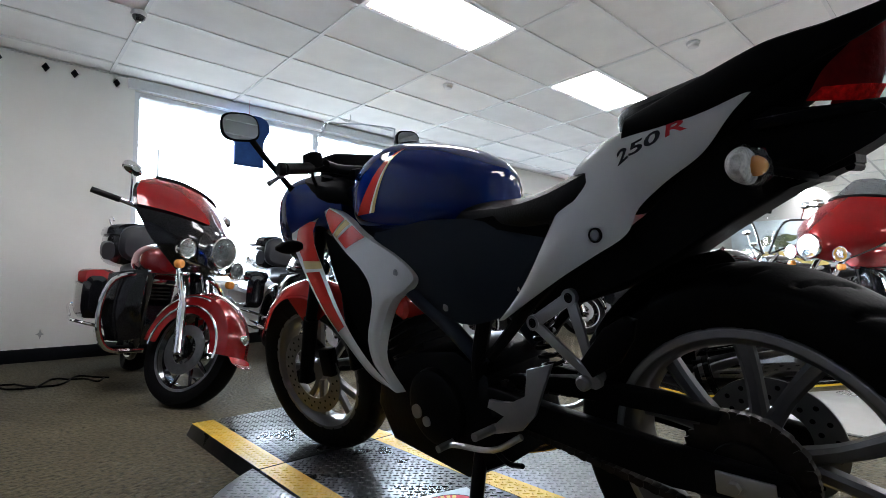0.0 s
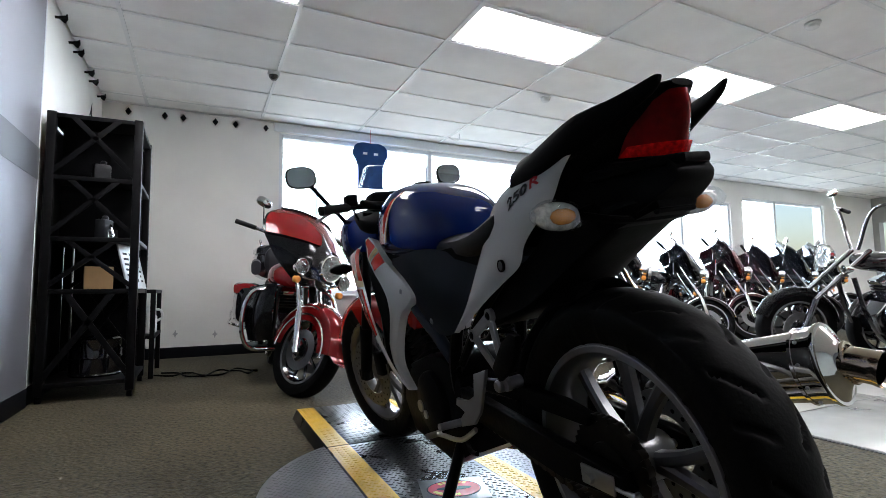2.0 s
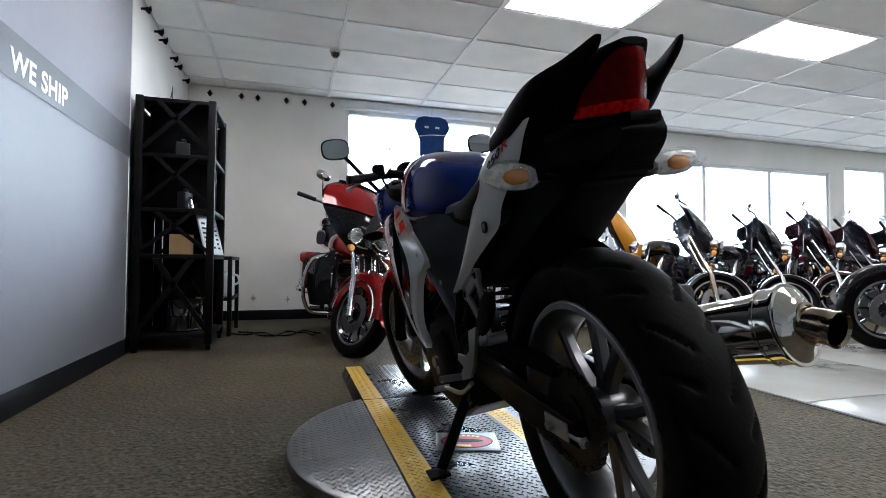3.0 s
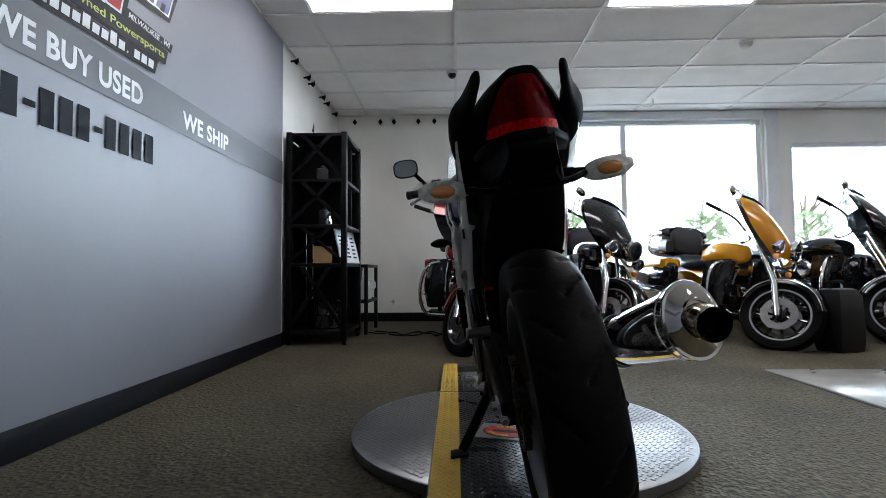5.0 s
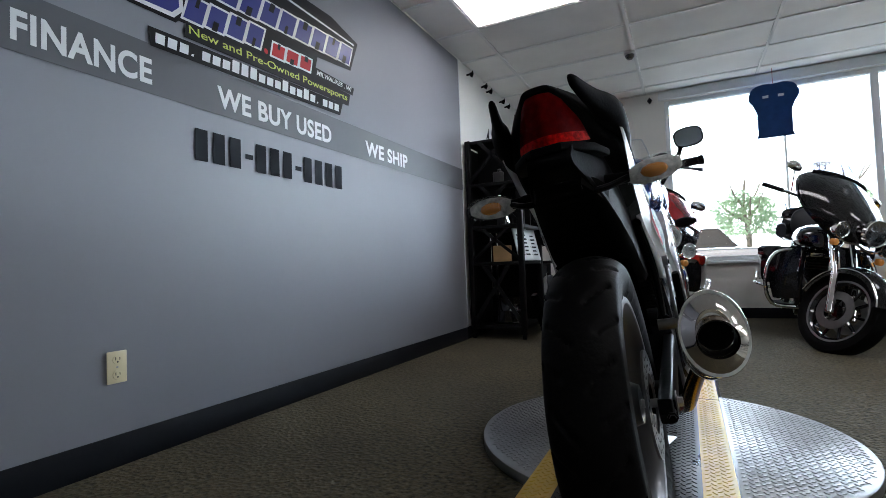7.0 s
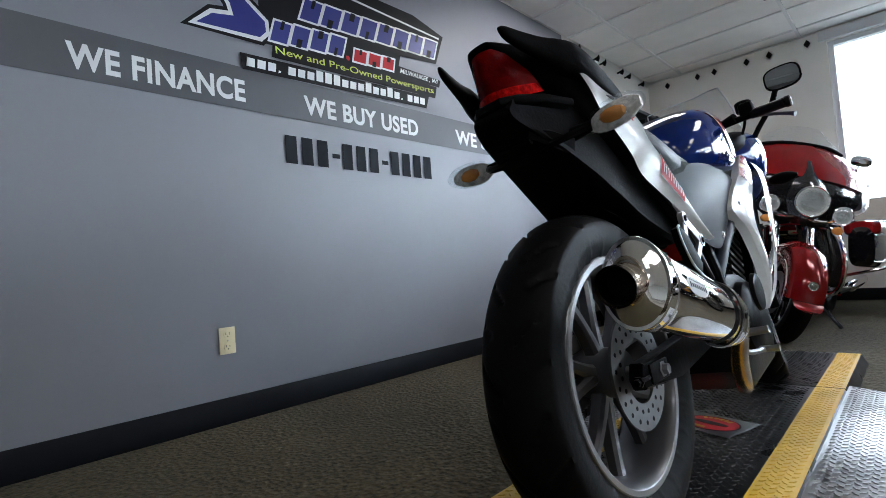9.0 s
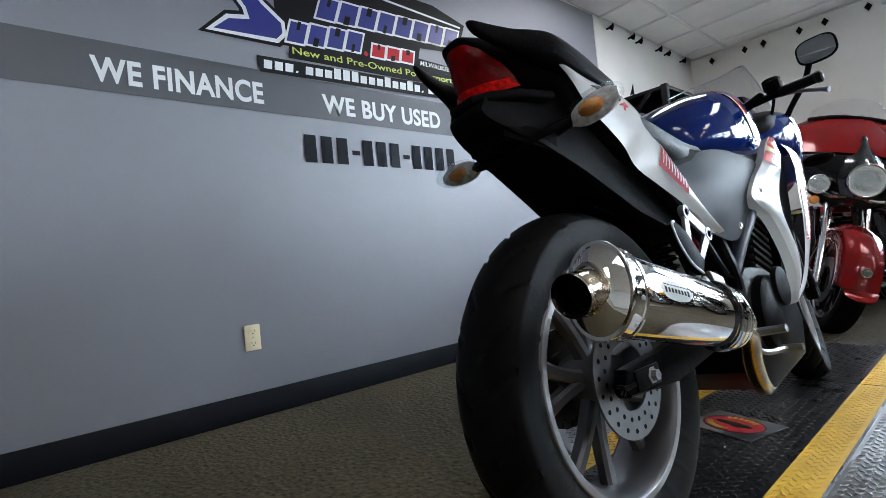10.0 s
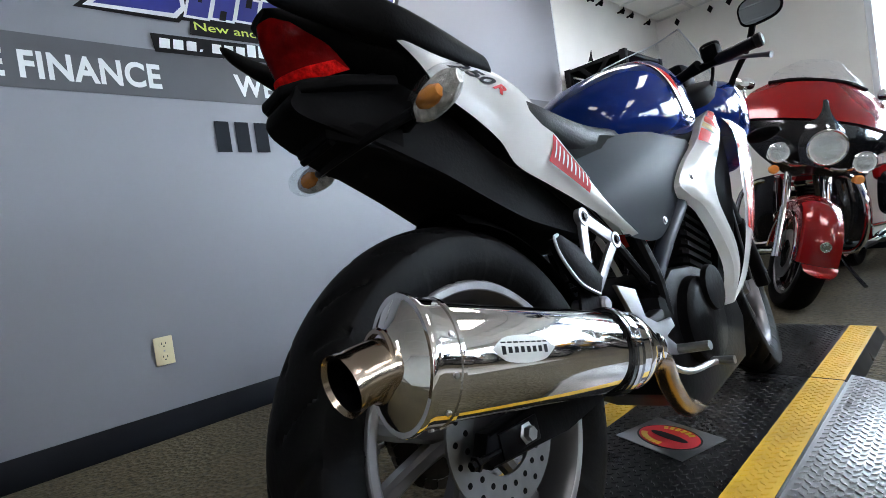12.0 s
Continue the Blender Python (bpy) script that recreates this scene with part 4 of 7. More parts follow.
# seats
bm = fresh()
smooth_loft(bm, [(0.155, 0.862, 0.070, 0.020, 0.03, 2.6, 0.2), (0.13, 0.872, 0.108, 0.030, 0.04, 2.8, 0.1), (0.05, 0.882, 0.112, 0.032, 0.04, 2.8, 0), (-0.06, 0.903, 0.092, 0.026, 0.04, 2.6, 0), (-0.14, 0.925, 0.060, 0.018, 0.03, 2.4, 0), (-0.165, 0.932, 0.03, 0.01, 0.02, 2.2, 0)], 4)
part("passenger_seat", bm, SEAT_VINYL, bike, "black vinyl passenger seat")
bm = fresh()
smooth_loft(bm, [(0.14, 0.805, 0.105, 0.055, 0.05, 2.8, 0), (0.20, 0.785, 0.135, 0.042, 0.05, 2.8, 0), (0.30, 0.762, 0.142, 0.032, 0.05, 2.8, 0), (0.42, 0.756, 0.128, 0.030, 0.05, 2.8, 0), (0.60, 0.766, 0.10, 0.03, 0.05, 2.6, 0)], 4)
part("rider_seat", bm, SEAT_VINYL, bike, "black vinyl rider seat")

# tank with its stripe
TANK = [(0.385, 0.800, 0.030, 0.038, 0.030, 2.4, 0), (0.402, 0.802, 0.080, 0.062, 0.050, 2.5, 0), (0.46, 0.812, 0.122, 0.084, 0.072, 2.6, 0), (0.56, 0.820, 0.152, 0.114, 0.080, 2.8, 0), (0.66, 0.825, 0.166, 0.134, 0.084, 3.0, 0), (0.75, 0.828, 0.170, 0.145, 0.085, 3.0, 0), (0.85, 0.828, 0.163, 0.132, 0.080, 3.0, 0), (0.92, 0.828, 0.150, 0.102, 0.070, 3.0, 0), (0.948, 0.828, 0.128, 0.075, 0.055, 2.8, 0), (0.957, 0.828, 0.092, 0.045, 0.04, 2.6, 0)]
bm = fresh()
smooth_loft(bm, TANK, 6, 36)
tank = part("fuel_tank", bm, BIKE_BLUE, bike, "deep blue metallic fuel tank")


def tank_x(y, z):
    rows = curve_rows(TANK, 12)
    r = min(rows, key=lambda q: abs(q[0] - y))
    h = r[3] if z > r[1] else r[4]
    k = min(0.995, abs(z - r[1]) / h)
    return r[2] * (1 - k ** r[5]) ** (1 / r[5])


for side in (-1, 1):
    for nm, mat, lo, hi, off in (("stripe_gold", GOLD_PAINT, 0.0, 0.16, 0.0022), ("stripe_white", BIKE_WHITE, 0.16, 0.26, 0.0022), ("stripe_red", BIKE_RED, 0.26, 1.0, 0.0022)):
        bm = fresh()
        rows = []
        for t in np.linspace(0, 1, 8):
            back = Vector((0, 0.765 - 0.115 * t, 0.800 + 0.140 * t))
            fore = Vector((0, 0.885 - 0.225 * t, 0.800 + 0.140 * t))
            a, b = back.lerp(fore, lo), back.lerp(fore, hi)
            rows.append([(side * (tank_x(p.y, p.z) + off), p.y, p.z) for p in (a, a.lerp(b, 0.5), b)])
        sheet(bm, rows, 0.0, 2, 2)
        part(nm, bm, mat, tank)
bm = fresh()
lathe(bm, [(0.0, 0.035), (0.008, 0.035), (0.012, 0.030), (0.012, 0.0)], (0, 0.80, 0.972), 32, "z")
part("filler_cap", bm, ENGINE_BLACK, tank)

# mid side covers
MT = [(0.132, 0.300, 0.705), (0.150, 0.483, 0.752), (0.155, 0.683, 0.765), (0.150, 0.86, 0.760)]
MM = [(0.155, 0.36, 0.635), (0.168, 0.50, 0.650), (0.170, 0.67, 0.670), (0.162, 0.86, 0.720)]
ML = [(0.150, 0.405, 0.560), (0.152, 0.53, 0.535), (0.150, 0.63, 0.560), (0.150, 0.83, 0.680)]
for side in (-1, 1):
    bm = fresh()
    sheet(bm, [[(side * x, y, z) for x, y, z in r] for r in (MT, MM, ML)], 0.004, 6, 5)
    part("side_cover", bm, GREY_PLASTIC, bike, "dark grey textured side cover")
    bm = fresh()
    bolt(bm, (side * 0.155, 0.60, 0.57), 0.006, side * 0.006)
    part("cover_bolt", bm, STEEL, bike)
    bm = fresh()
    sheet(bm, [[(side * x, y, z) for x, y, z in r] for r in ([(0.13, 0.30, 0.760), (0.150, 0.48, 0.752), (0.155, 0.7, 0.752), (0.150, 0.92, 0.775), (0.13, 1.04, 0.83)], [(0.14, 0.29, 0.70), (0.150, 0.48, 0.735), (0.155, 0.7, 0.742), (0.150, 0.92, 0.745), (0.14, 1.04, 0.78)])], 0.004, 5, 4)
    part("tank_skirt", bm, SATIN_BLACK, bike)

# side fairings: two blades that meet low down
FO = [(0.150, 1.140, 0.856), (0.172, 1.285, 0.806), (0.178, 1.318, 0.762), (0.186, 1.242, 0.656), (0.190, 1.140, 0.546), (0.188, 1.018, 0.449), (0.182, 0.916, 0.372), (0.172, 0.815, 0.340)]
FI = [(0.160, 1.110, 0.838), (0.185, 1.150, 0.790), (0.192, 1.145, 0.740), (0.197, 1.095, 0.660), (0.200, 1.040, 0.570), (0.198, 0.970, 0.480), (0.192, 0.900, 0.410), (0.178, 0.818, 0.345)]
RO = [(0.150, 1.140, 0.857), (0.165, 1.006, 0.815), (0.178, 0.875, 0.745), (0.182, 0.748, 0.690), (0.180, 0.684, 0.642), (0.182, 0.722, 0.612), (0.186, 0.785, 0.578), (0.188, 0.844, 0.492), (0.184, 0.864, 0.417), (0.173, 0.812, 0.340)]
RI = [(0.160, 1.112, 0.838), (0.184, 1.050, 0.772), (0.194, 0.972, 0.716), (0.198, 0.905, 0.676), (0.199, 0.862, 0.635), (0.199, 0.852, 0.588), (0.199, 0.868, 0.545), (0.198, 0.895, 0.482), (0.192, 0.884, 0.410), (0.178, 0.818, 0.345)]
for side in (-1, 1):
    fl = lambda r: [(side * x, y, z) for x, y, z in r]
    bm = fresh()
    mid = [((a[0] + b[0]) / 2 + 0.006, (a[1] + b[1]) / 2, (a[2] + b[2]) / 2) for a, b in zip(FO, FI)]
    sheet(bm, [fl(FO), fl(mid), fl(FI)], 0.004, 5, 4)
    blade = part("front_fairing", bm, BIKE_WHITE, bike, "white fairing blade with red flashes")
    bm = fresh()
    mid = [((a[0] + b[0]) / 2 + 0.005, (a[1] + b[1]) / 2, (a[2] + b[2]) / 2) for a, b in zip(RO, RI)]
    sheet(bm, [fl(RO), fl(mid), fl(RI)], 0.004, 5, 4)
    sheet(bm, [fl(RO), fl([(x - 0.028, y - 0.004, z - 0.004) for x, y, z in RO])], 0.003, 5, 3)
    back = part("rear_fairing", bm, BIKE_WHITE, bike, "white fairing blade behind the vent")
    bm = fresh()
    bolt(bm, (side * 0.188, 0.745, 0.652), 0.006, side * 0.005)
    part("fairing_bolt", bm, STEEL, back)

    def on_blade(a, b, t0, t1, k0, k1, off=0.0022):
        rows = []
        for t in np.linspace(t0, t1, 5):
            i = min(len(a) - 2, int(t))
            w = t - i
            p = Vector(a[i]).lerp(Vector(a[i + 1]), w)
            q = Vector(b[i]).lerp(Vector(b[i + 1]), w)
            row = []
            for k in np.linspace(k0, k1, 4):
                s = p.lerp(q, k)
                row.append((side * (s.x + 0.006 * 4 * k * (1 - k) * 1.0 + off), s.y, s.z))
            rows.append(row)
        return rows
    for nm, mat, t0, t1, k0, k1 in (("red_flash", BIKE_RED, 0.7, 2.6, 0.25, 1.0), ("gold_flash", GOLD_PAINT, 2.6, 2.85, 0.2, 1.0), ("red_flash", BIKE_RED, 2.95, 4.6, 0.15, 0.85)):
        bm = fresh()
        sheet(bm, on_blade(FO, FI, t0, t1, k0, k1), 0.0, 2, 2)
        part(nm, bm, mat, blade)
    for nm, mat, t0, t1, k0, k1 in (("red_flash", BIKE_RED, 0.45, 1.20, 0.04, 0.96), ("gold_flash", GOLD_PAINT, 1.24, 1.42, 0.02, 0.92), ("red_flash", BIKE_RED, 1.50, 2.0, 0.02, 0.86)):
        bm = fresh()
        sheet(bm, on_blade(RO, RI, t0, t1, k0, k1), 0.0, 2, 2)
        part(nm, bm, mat, back)
    bm = fresh()
    sheet(bm, [fl([(0.16, 1.13, 0.78), (0.165, 1.08, 0.64), (0.16, 0.98, 0.48), (0.14, 0.84, 0.36)]), fl([(0.155, 1.0, 0.72), (0.15, 0.90, 0.62), (0.15, 0.89, 0.50), (0.14, 0.82, 0.37)])], 0.004, 4, 4)
    part("vent_panel", bm, SATIN_BLACK, bike)

# nose, screen and dashboard
bm = fresh()
smooth_loft(bm, [(1.04, 0.845, 0.120, 0.060, 0.06, 2.6, 0), (1.15, 0.860, 0.165, 0.085, 0.09, 2.8, 0), (1.30, 0.865, 0.180, 0.10, 0.12, 2.6, 0), (1.44, 0.830, 0.140, 0.09, 0.12, 2.4, 0), (1.56, 0.775, 0.075, 0.06, 0.08, 2.2, 0), (1.61, 0.745, 0.03, 0.02, 0.03, 2.0, 0)], 5, 28)
part("nose_cowl", bm, BIKE_BLUE, bike, "dark blue nose cowl")
bm = fresh()
sheet(bm, [[(-0.145, 1.18, 0.95), (-0.075, 1.36, 0.955), (0, 1.42, 0.955), (0.075, 1.36, 0.955), (0.145, 1.18, 0.95)], [(-0.145, 1.10, 1.02), (-0.08, 1.26, 1.045), (0, 1.31, 1.05), (0.08, 1.26, 1.045), (0.145, 1.10, 1.02)], [(-0.13, 1.05, 1.085), (-0.075, 1.15, 1.12), (0, 1.19, 1.128), (0.075, 1.15, 1.12), (0.13, 1.05, 1.085)]], 0.003, 5, 4)
screen_ = part("windscreen", bm, SCREEN, bike, "clear plastic windscreen")
# Pale opaque bead paints the bright glint along the clear screen's edge.
bm = fresh()
tube(bm, curve([(-0.145, 1.18, 0.95), (-0.145, 1.10, 1.02), (-0.13, 1.05, 1.085)], 4) + curve([(-0.128, 1.053, 1.087), (-0.075, 1.15, 1.12), (0, 1.19, 1.128), (0.075, 1.15, 1.12), (0.128, 1.053, 1.087)], 5) + curve([(0.13, 1.05, 1.085), (0.145, 1.10, 1.02), (0.145, 1.18, 0.95)], 4), 0.0022, 6)
part("screen_edge", bm, SCREEN_GLINT, screen_, "polished bright screen edge")
bm = fresh()
box(bm, -0.095, 1.10, 0.925, 0.095, 1.20, 1.010, 0.020)
part("dashboard", bm, SATIN_BLACK, bike)
bm = lathe(fresh(), [(0.0, 0.024), (0.004, 0.027), (0.034, 0.027), (0.038, 0.023), (0.038, 0.0)], (0.185, 1.085, 0.975), 20, "z")
part("brake_reservoir", bm, SATIN_BLACK, bike)
bm = fresh()
smooth_loft(bm, [(1.00, 0.870, 0.120, 0.030, 0.04, 2.6, 0), (1.08, 0.885, 0.155, 0.040, 0.05, 2.8, 0), (1.20, 0.915, 0.150, 0.040, 0.06, 2.8, 0), (1.28, 0.935, 0.110, 0.025, 0.05, 2.6, 0)], 4)
part("dash_cover", bm, SATIN_BLACK, bike, "black dashboard cover")
bm = fresh()
tube(bm, curve([(-0.16, 1.035, 0.955), (-0.08, 1.06, 0.945), (0.08, 1.06, 0.945), (0.16, 1.035, 0.955)], 4), 0.016, 12)
box(bm, -0.07, 1.02, 0.905, 0.07, 1.10, 0.945, 0.01)
part("top_yoke", bm, ENGINE_BLACK, bike)
for side in (-1, 1):
    bm = fresh()
    tube(bm, curve([(side * 0.13, 1.05, 0.945), (side * 0.20, 1.035, 0.945), (side * 0.315, 0.985, 0.934)], 4), 0.0115, 12)
    part("handlebar", bm, ENGINE_BLACK, bike)
    bm = fresh()
    tube(bm, [(side * 0.215, 1.026, 0.944), (side * 0.315, 0.985, 0.934)], 0.0165, 14)
    lathe(bm, [(0, 0.014), (side * 0.004, 0.018), (side * 0.016, 0.018), (side * 0.02, 0.013), (side * 0.02, 0)], (side * 0.313, 0.986, 0.934), 14, "x")
    part("grip", bm, SEAT_VINYL, bike, "black rubber hand grip")
    bm = fresh()
    box(bm, side * 0.20 - 0.022, 1.01, 0.945, side * 0.20 + 0.022, 1.06, 0.99, 0.008)
    tube(bm, curve([(side * 0.19, 1.06, 0.97), (side * 0.17, 1.10, 0.93), (side * 0.13, 1.14, 0.88), (side * 0.08, 1.20, 0.82)], 4), 0.005, 8)
    part("switch_cluster", bm, SATIN_BLACK, bike)
    bm = fresh()
    tube(bm, curve([(side * 0.18, 1.065, 0.948), (side * 0.235, 1.105, 0.948), (side * 0.325, 1.070, 0.908)], 5), [0.007] * 5 + [0.006] * 5 + [0.008], 10)
    part("lever", bm, ALUMINIUM, bike, "silver hand lever")
    MZ = 1.080 if side > 0 else 1.095
    bm = fresh()
    mx = 0.305 if side > 0 else -0.335
    tube(bm, curve([(side * 0.155, 1.26, 0.90), (side * 0.19, 1.255, 0.945), (side * 0.245, 1.24, 1.005), (mx * 0.92, 1.222, MZ - 0.012)], 4), 0.0095, 10)
    stalk = part("mirror_stalk", bm, SATIN_BLACK, bike)
    bm = fresh()
    loft(bm, [oval((0.305 if side > 0 else -0.335), 1.235, MZ, 0.040, 0.028, 2.6, 24, 0), oval((0.305 if side > 0 else -0.335), 1.215, MZ, 0.054, 0.040, 2.8, 24, 0), oval((0.305 if side > 0 else -0.335), 1.198, MZ, 0.058, 0.044, 3.0, 24, 0), oval((0.305 if side > 0 else -0.335), 1.195, MZ, 0.054, 0.040, 3.0, 24, 0)])
    part("mirror_shell", bm, SATIN_BLACK, bike, "black mirror housing")
    bm = fresh()
    loft(bm, [oval((0.305 if side > 0 else -0.335), 1.1945, MZ, 0.052, 0.038, 3.0, 24, 0), oval((0.305 if side > 0 else -0.335), 1.1935, MZ, 0.052, 0.038, 3.0, 24, 0)])
    part("mirror_glass", bm, MIRROR, bike)

# front wheel, fork, mudguard, turned a little to the left
STEER = Matrix.Translation((0, 1.35, 0)) @ Matrix.Rotation(radians(12), 4, Vector((0, -0.40, 0.92))) @ Matrix.Translation((0, -1.35, 0))
FC = (0, 1.42, 0.308)
bm = cast_wheel(fresh(), FC, 0.222, 0.045, 0.042)
front_wheel = part("front_wheel", turned(bm, STEER), WHEEL_GREY, bike, "silver-grey cast front wheel")
cast_spokes(front_wheel, WHEEL_GREY, FC, 0.222, 5, 0.30, 0.042, 0.2, STEER)
part("tyre", turned(tyre(fresh(), FC, 0.306, 0.058, 0.218, 300, 12), STEER), RUBBER, front_wheel, "", 60)
bm = drilled_disc(fresh(), (-0.060, 1.42, 0.308), 0.148, 0.095, 0.0025)
part("brake_disc", turned(bm, STEER), DISC_STEEL, front_wheel)
hole_plugs(front_wheel, (-0.060, 1.42, 0.308), 0.148, 0.095, 0.0025, 22, STEER)
bm = fresh()
box(bm, -0.085, 1.28, 0.31, -0.045, 1.335, 0.41, 0.008)
part("brake_caliper", turned(bm, STEER), ENGINE_BLACK, bike)
for side in (-1, 1):
    bm = fresh()
    tube(bm, [(side * 0.088, 1.425, 0.295), (side * 0.088, 1.33, 0.52)], [0.024, 0.026], 14)
    box(bm, side * 0.088 - 0.02, 1.39, 0.285, side * 0.088 + 0.02, 1.45, 0.335, 0.008)
    tube(bm, [(side * 0.088, 1.33, 0.52), (side * 0.088, 1.12, 0.94)], 0.0195, 14)
    part("fork_leg", turned(bm, STEER), SATIN_BLACK, bike, "black telescopic fork leg")
bm = fresh()
rows = []
for x in (-0.075, -0.062, -0.03, 0, 0.03, 0.062, 0.075):
    rr = 0.325 - 0.045 * (abs(x) / 0.075) ** 3
    rows.append([(x, 1.42 + rr * math.cos(radians(a)), 0.308 + rr * math.sin(radians(a))) for a in (28, 50, 72, 94, 116, 138, 158)])
sheet(bm, rows, 0.003, 4, 3)
for side in (-1, 1):
    sheet(bm, [[(side * 0.072, 1.42 + 0.29 * math.cos(radians(a)), 0.308 + 0.29 * math.sin(radians(a))) for a in (80, 96, 112, 126)], [(side * 0.074, 1.42 + 0.20 * math.cos(radians(a)), 0.308 + 0.20 * math.sin(radians(a))) for a in (98, 102, 108, 112)]], 0.003, 3, 3)
part("front_mudguard", turned(bm, STEER), BIKE_RED, bike, "glossy red front mudguard")

# engine, frame and radiator
bm = fresh()
plate(bm, [(0.47, 0.22), (0.50, 0.42), (0.60, 0.47), (0.72, 0.46), (0.92, 0.40), (0.96, 0.28), (0.90, 0.18), (0.60, 0.15)], "x", -0.125, 0.125, 0.02)
part("crankcase", bm, ENGINE_BLACK, bike, "dull black engine crankcase")
bm = fresh()
tilt = pose(0, 0.84, 0.40, -22, 0, 0)
finned(bm, 0.088, 0.080, 0.0, 0.22, 9)
box(bm, -0.090, -0.075, 0.2205, 0.090, 0.075, 0.275, 0.02)
part("cylinder", turned(bm, tilt), ENGINE_BLACK, bike)
bm = fresh()
lathe(bm, [(0.12, 0.105), (0.145, 0.100), (0.155, 0.085), (0.158, 0.0)], (0, 0.66, 0.335), 40, "x")
lathe(bm, [(0.155, 0.055), (0.166, 0.052), (0.168, 0.040), (0.166, 0.0)], (0, 0.70, 0.40), 32, "x")
part("clutch_cover", bm, ENGINE_BLACK, bike, "round black clutch cover")
bm = fresh()
lathe(bm, [(-0.12, 0.100), (-0.142, 0.095), (-0.150, 0.08), (-0.152, 0.0)], (0, 0.68, 0.32), 40, "x")
part("generator_cover", bm, ENGINE_BLACK, bike)
for k, (y, z) in enumerate(((0.735, 0.305), (0.70, 0.285))):
    bm = fresh()
    lathe(bm, [(-0.148, 0.018 - 0.005 * k), (-0.156, 0.018 - 0.005 * k), (-0.157, 0.0)], (0, y, z), 20, "x")
    part("inspection_cap", bm, STEEL, bike, "round steel inspection cap")
for side in (-1, 1):
    bm = fresh()
    tube(bm, curve([(side * 0.12, 0.52, 0.44), (side * 0.135, 0.62, 0.53), (side * 0.14, 0.76, 0.62), (side * 0.10, 0.95, 0.76), (side * 0.05, 1.06, 0.86)], 5), 0.021, 12)
    part("frame_spar", bm, GREY_PLASTIC, bike, "grey steel frame spar")
    bm = fresh()
    tube(bm, curve([(side * 0.12, 0.50, 0.46), (side * 0.13, 0.36, 0.58), (side * 0.12, 0.20, 0.70)], 4), 0.013, 10)
    tube(bm, curve([(side * 0.12, 0.54, 0.33), (side * 0.13, 0.53, 0.45), (side * 0.12, 0.50, 0.56)], 4), 0.020, 10)
    part("subframe_rail", bm, ENGINE_BLACK, bike)
bm = fresh()
box(bm, -0.13, 1.06, 0.36, 0.13, 1.085, 0.66, 0.006)
part("radiator", bm, ENGINE_BLACK, bike)
bm = fresh()
n = 64
tube(bm, [(0.03 * math.cos(0.8 * k), 0.40 + 0.0012 * k * 0.6 + 0.03 * math.sin(0.8 * k) * 0.8, 0.42 + 0.0026 * k) for k in range(n)], 0.005, 6)
part("shock_spring", bm, ENGINE_BLACK, bike, "black shock absorber spring")
bm = fresh()
lathe(bm, [(0.0, 0.026), (-0.03, 0.03), (-0.11, 0.03), (-0.12, 0.02), (-0.12, 0)], (-0.005, 0.80, 0.56), 20, "x")
part("oil_filter", bm, BIKE_RED, bike, "red ribbed reservoir")

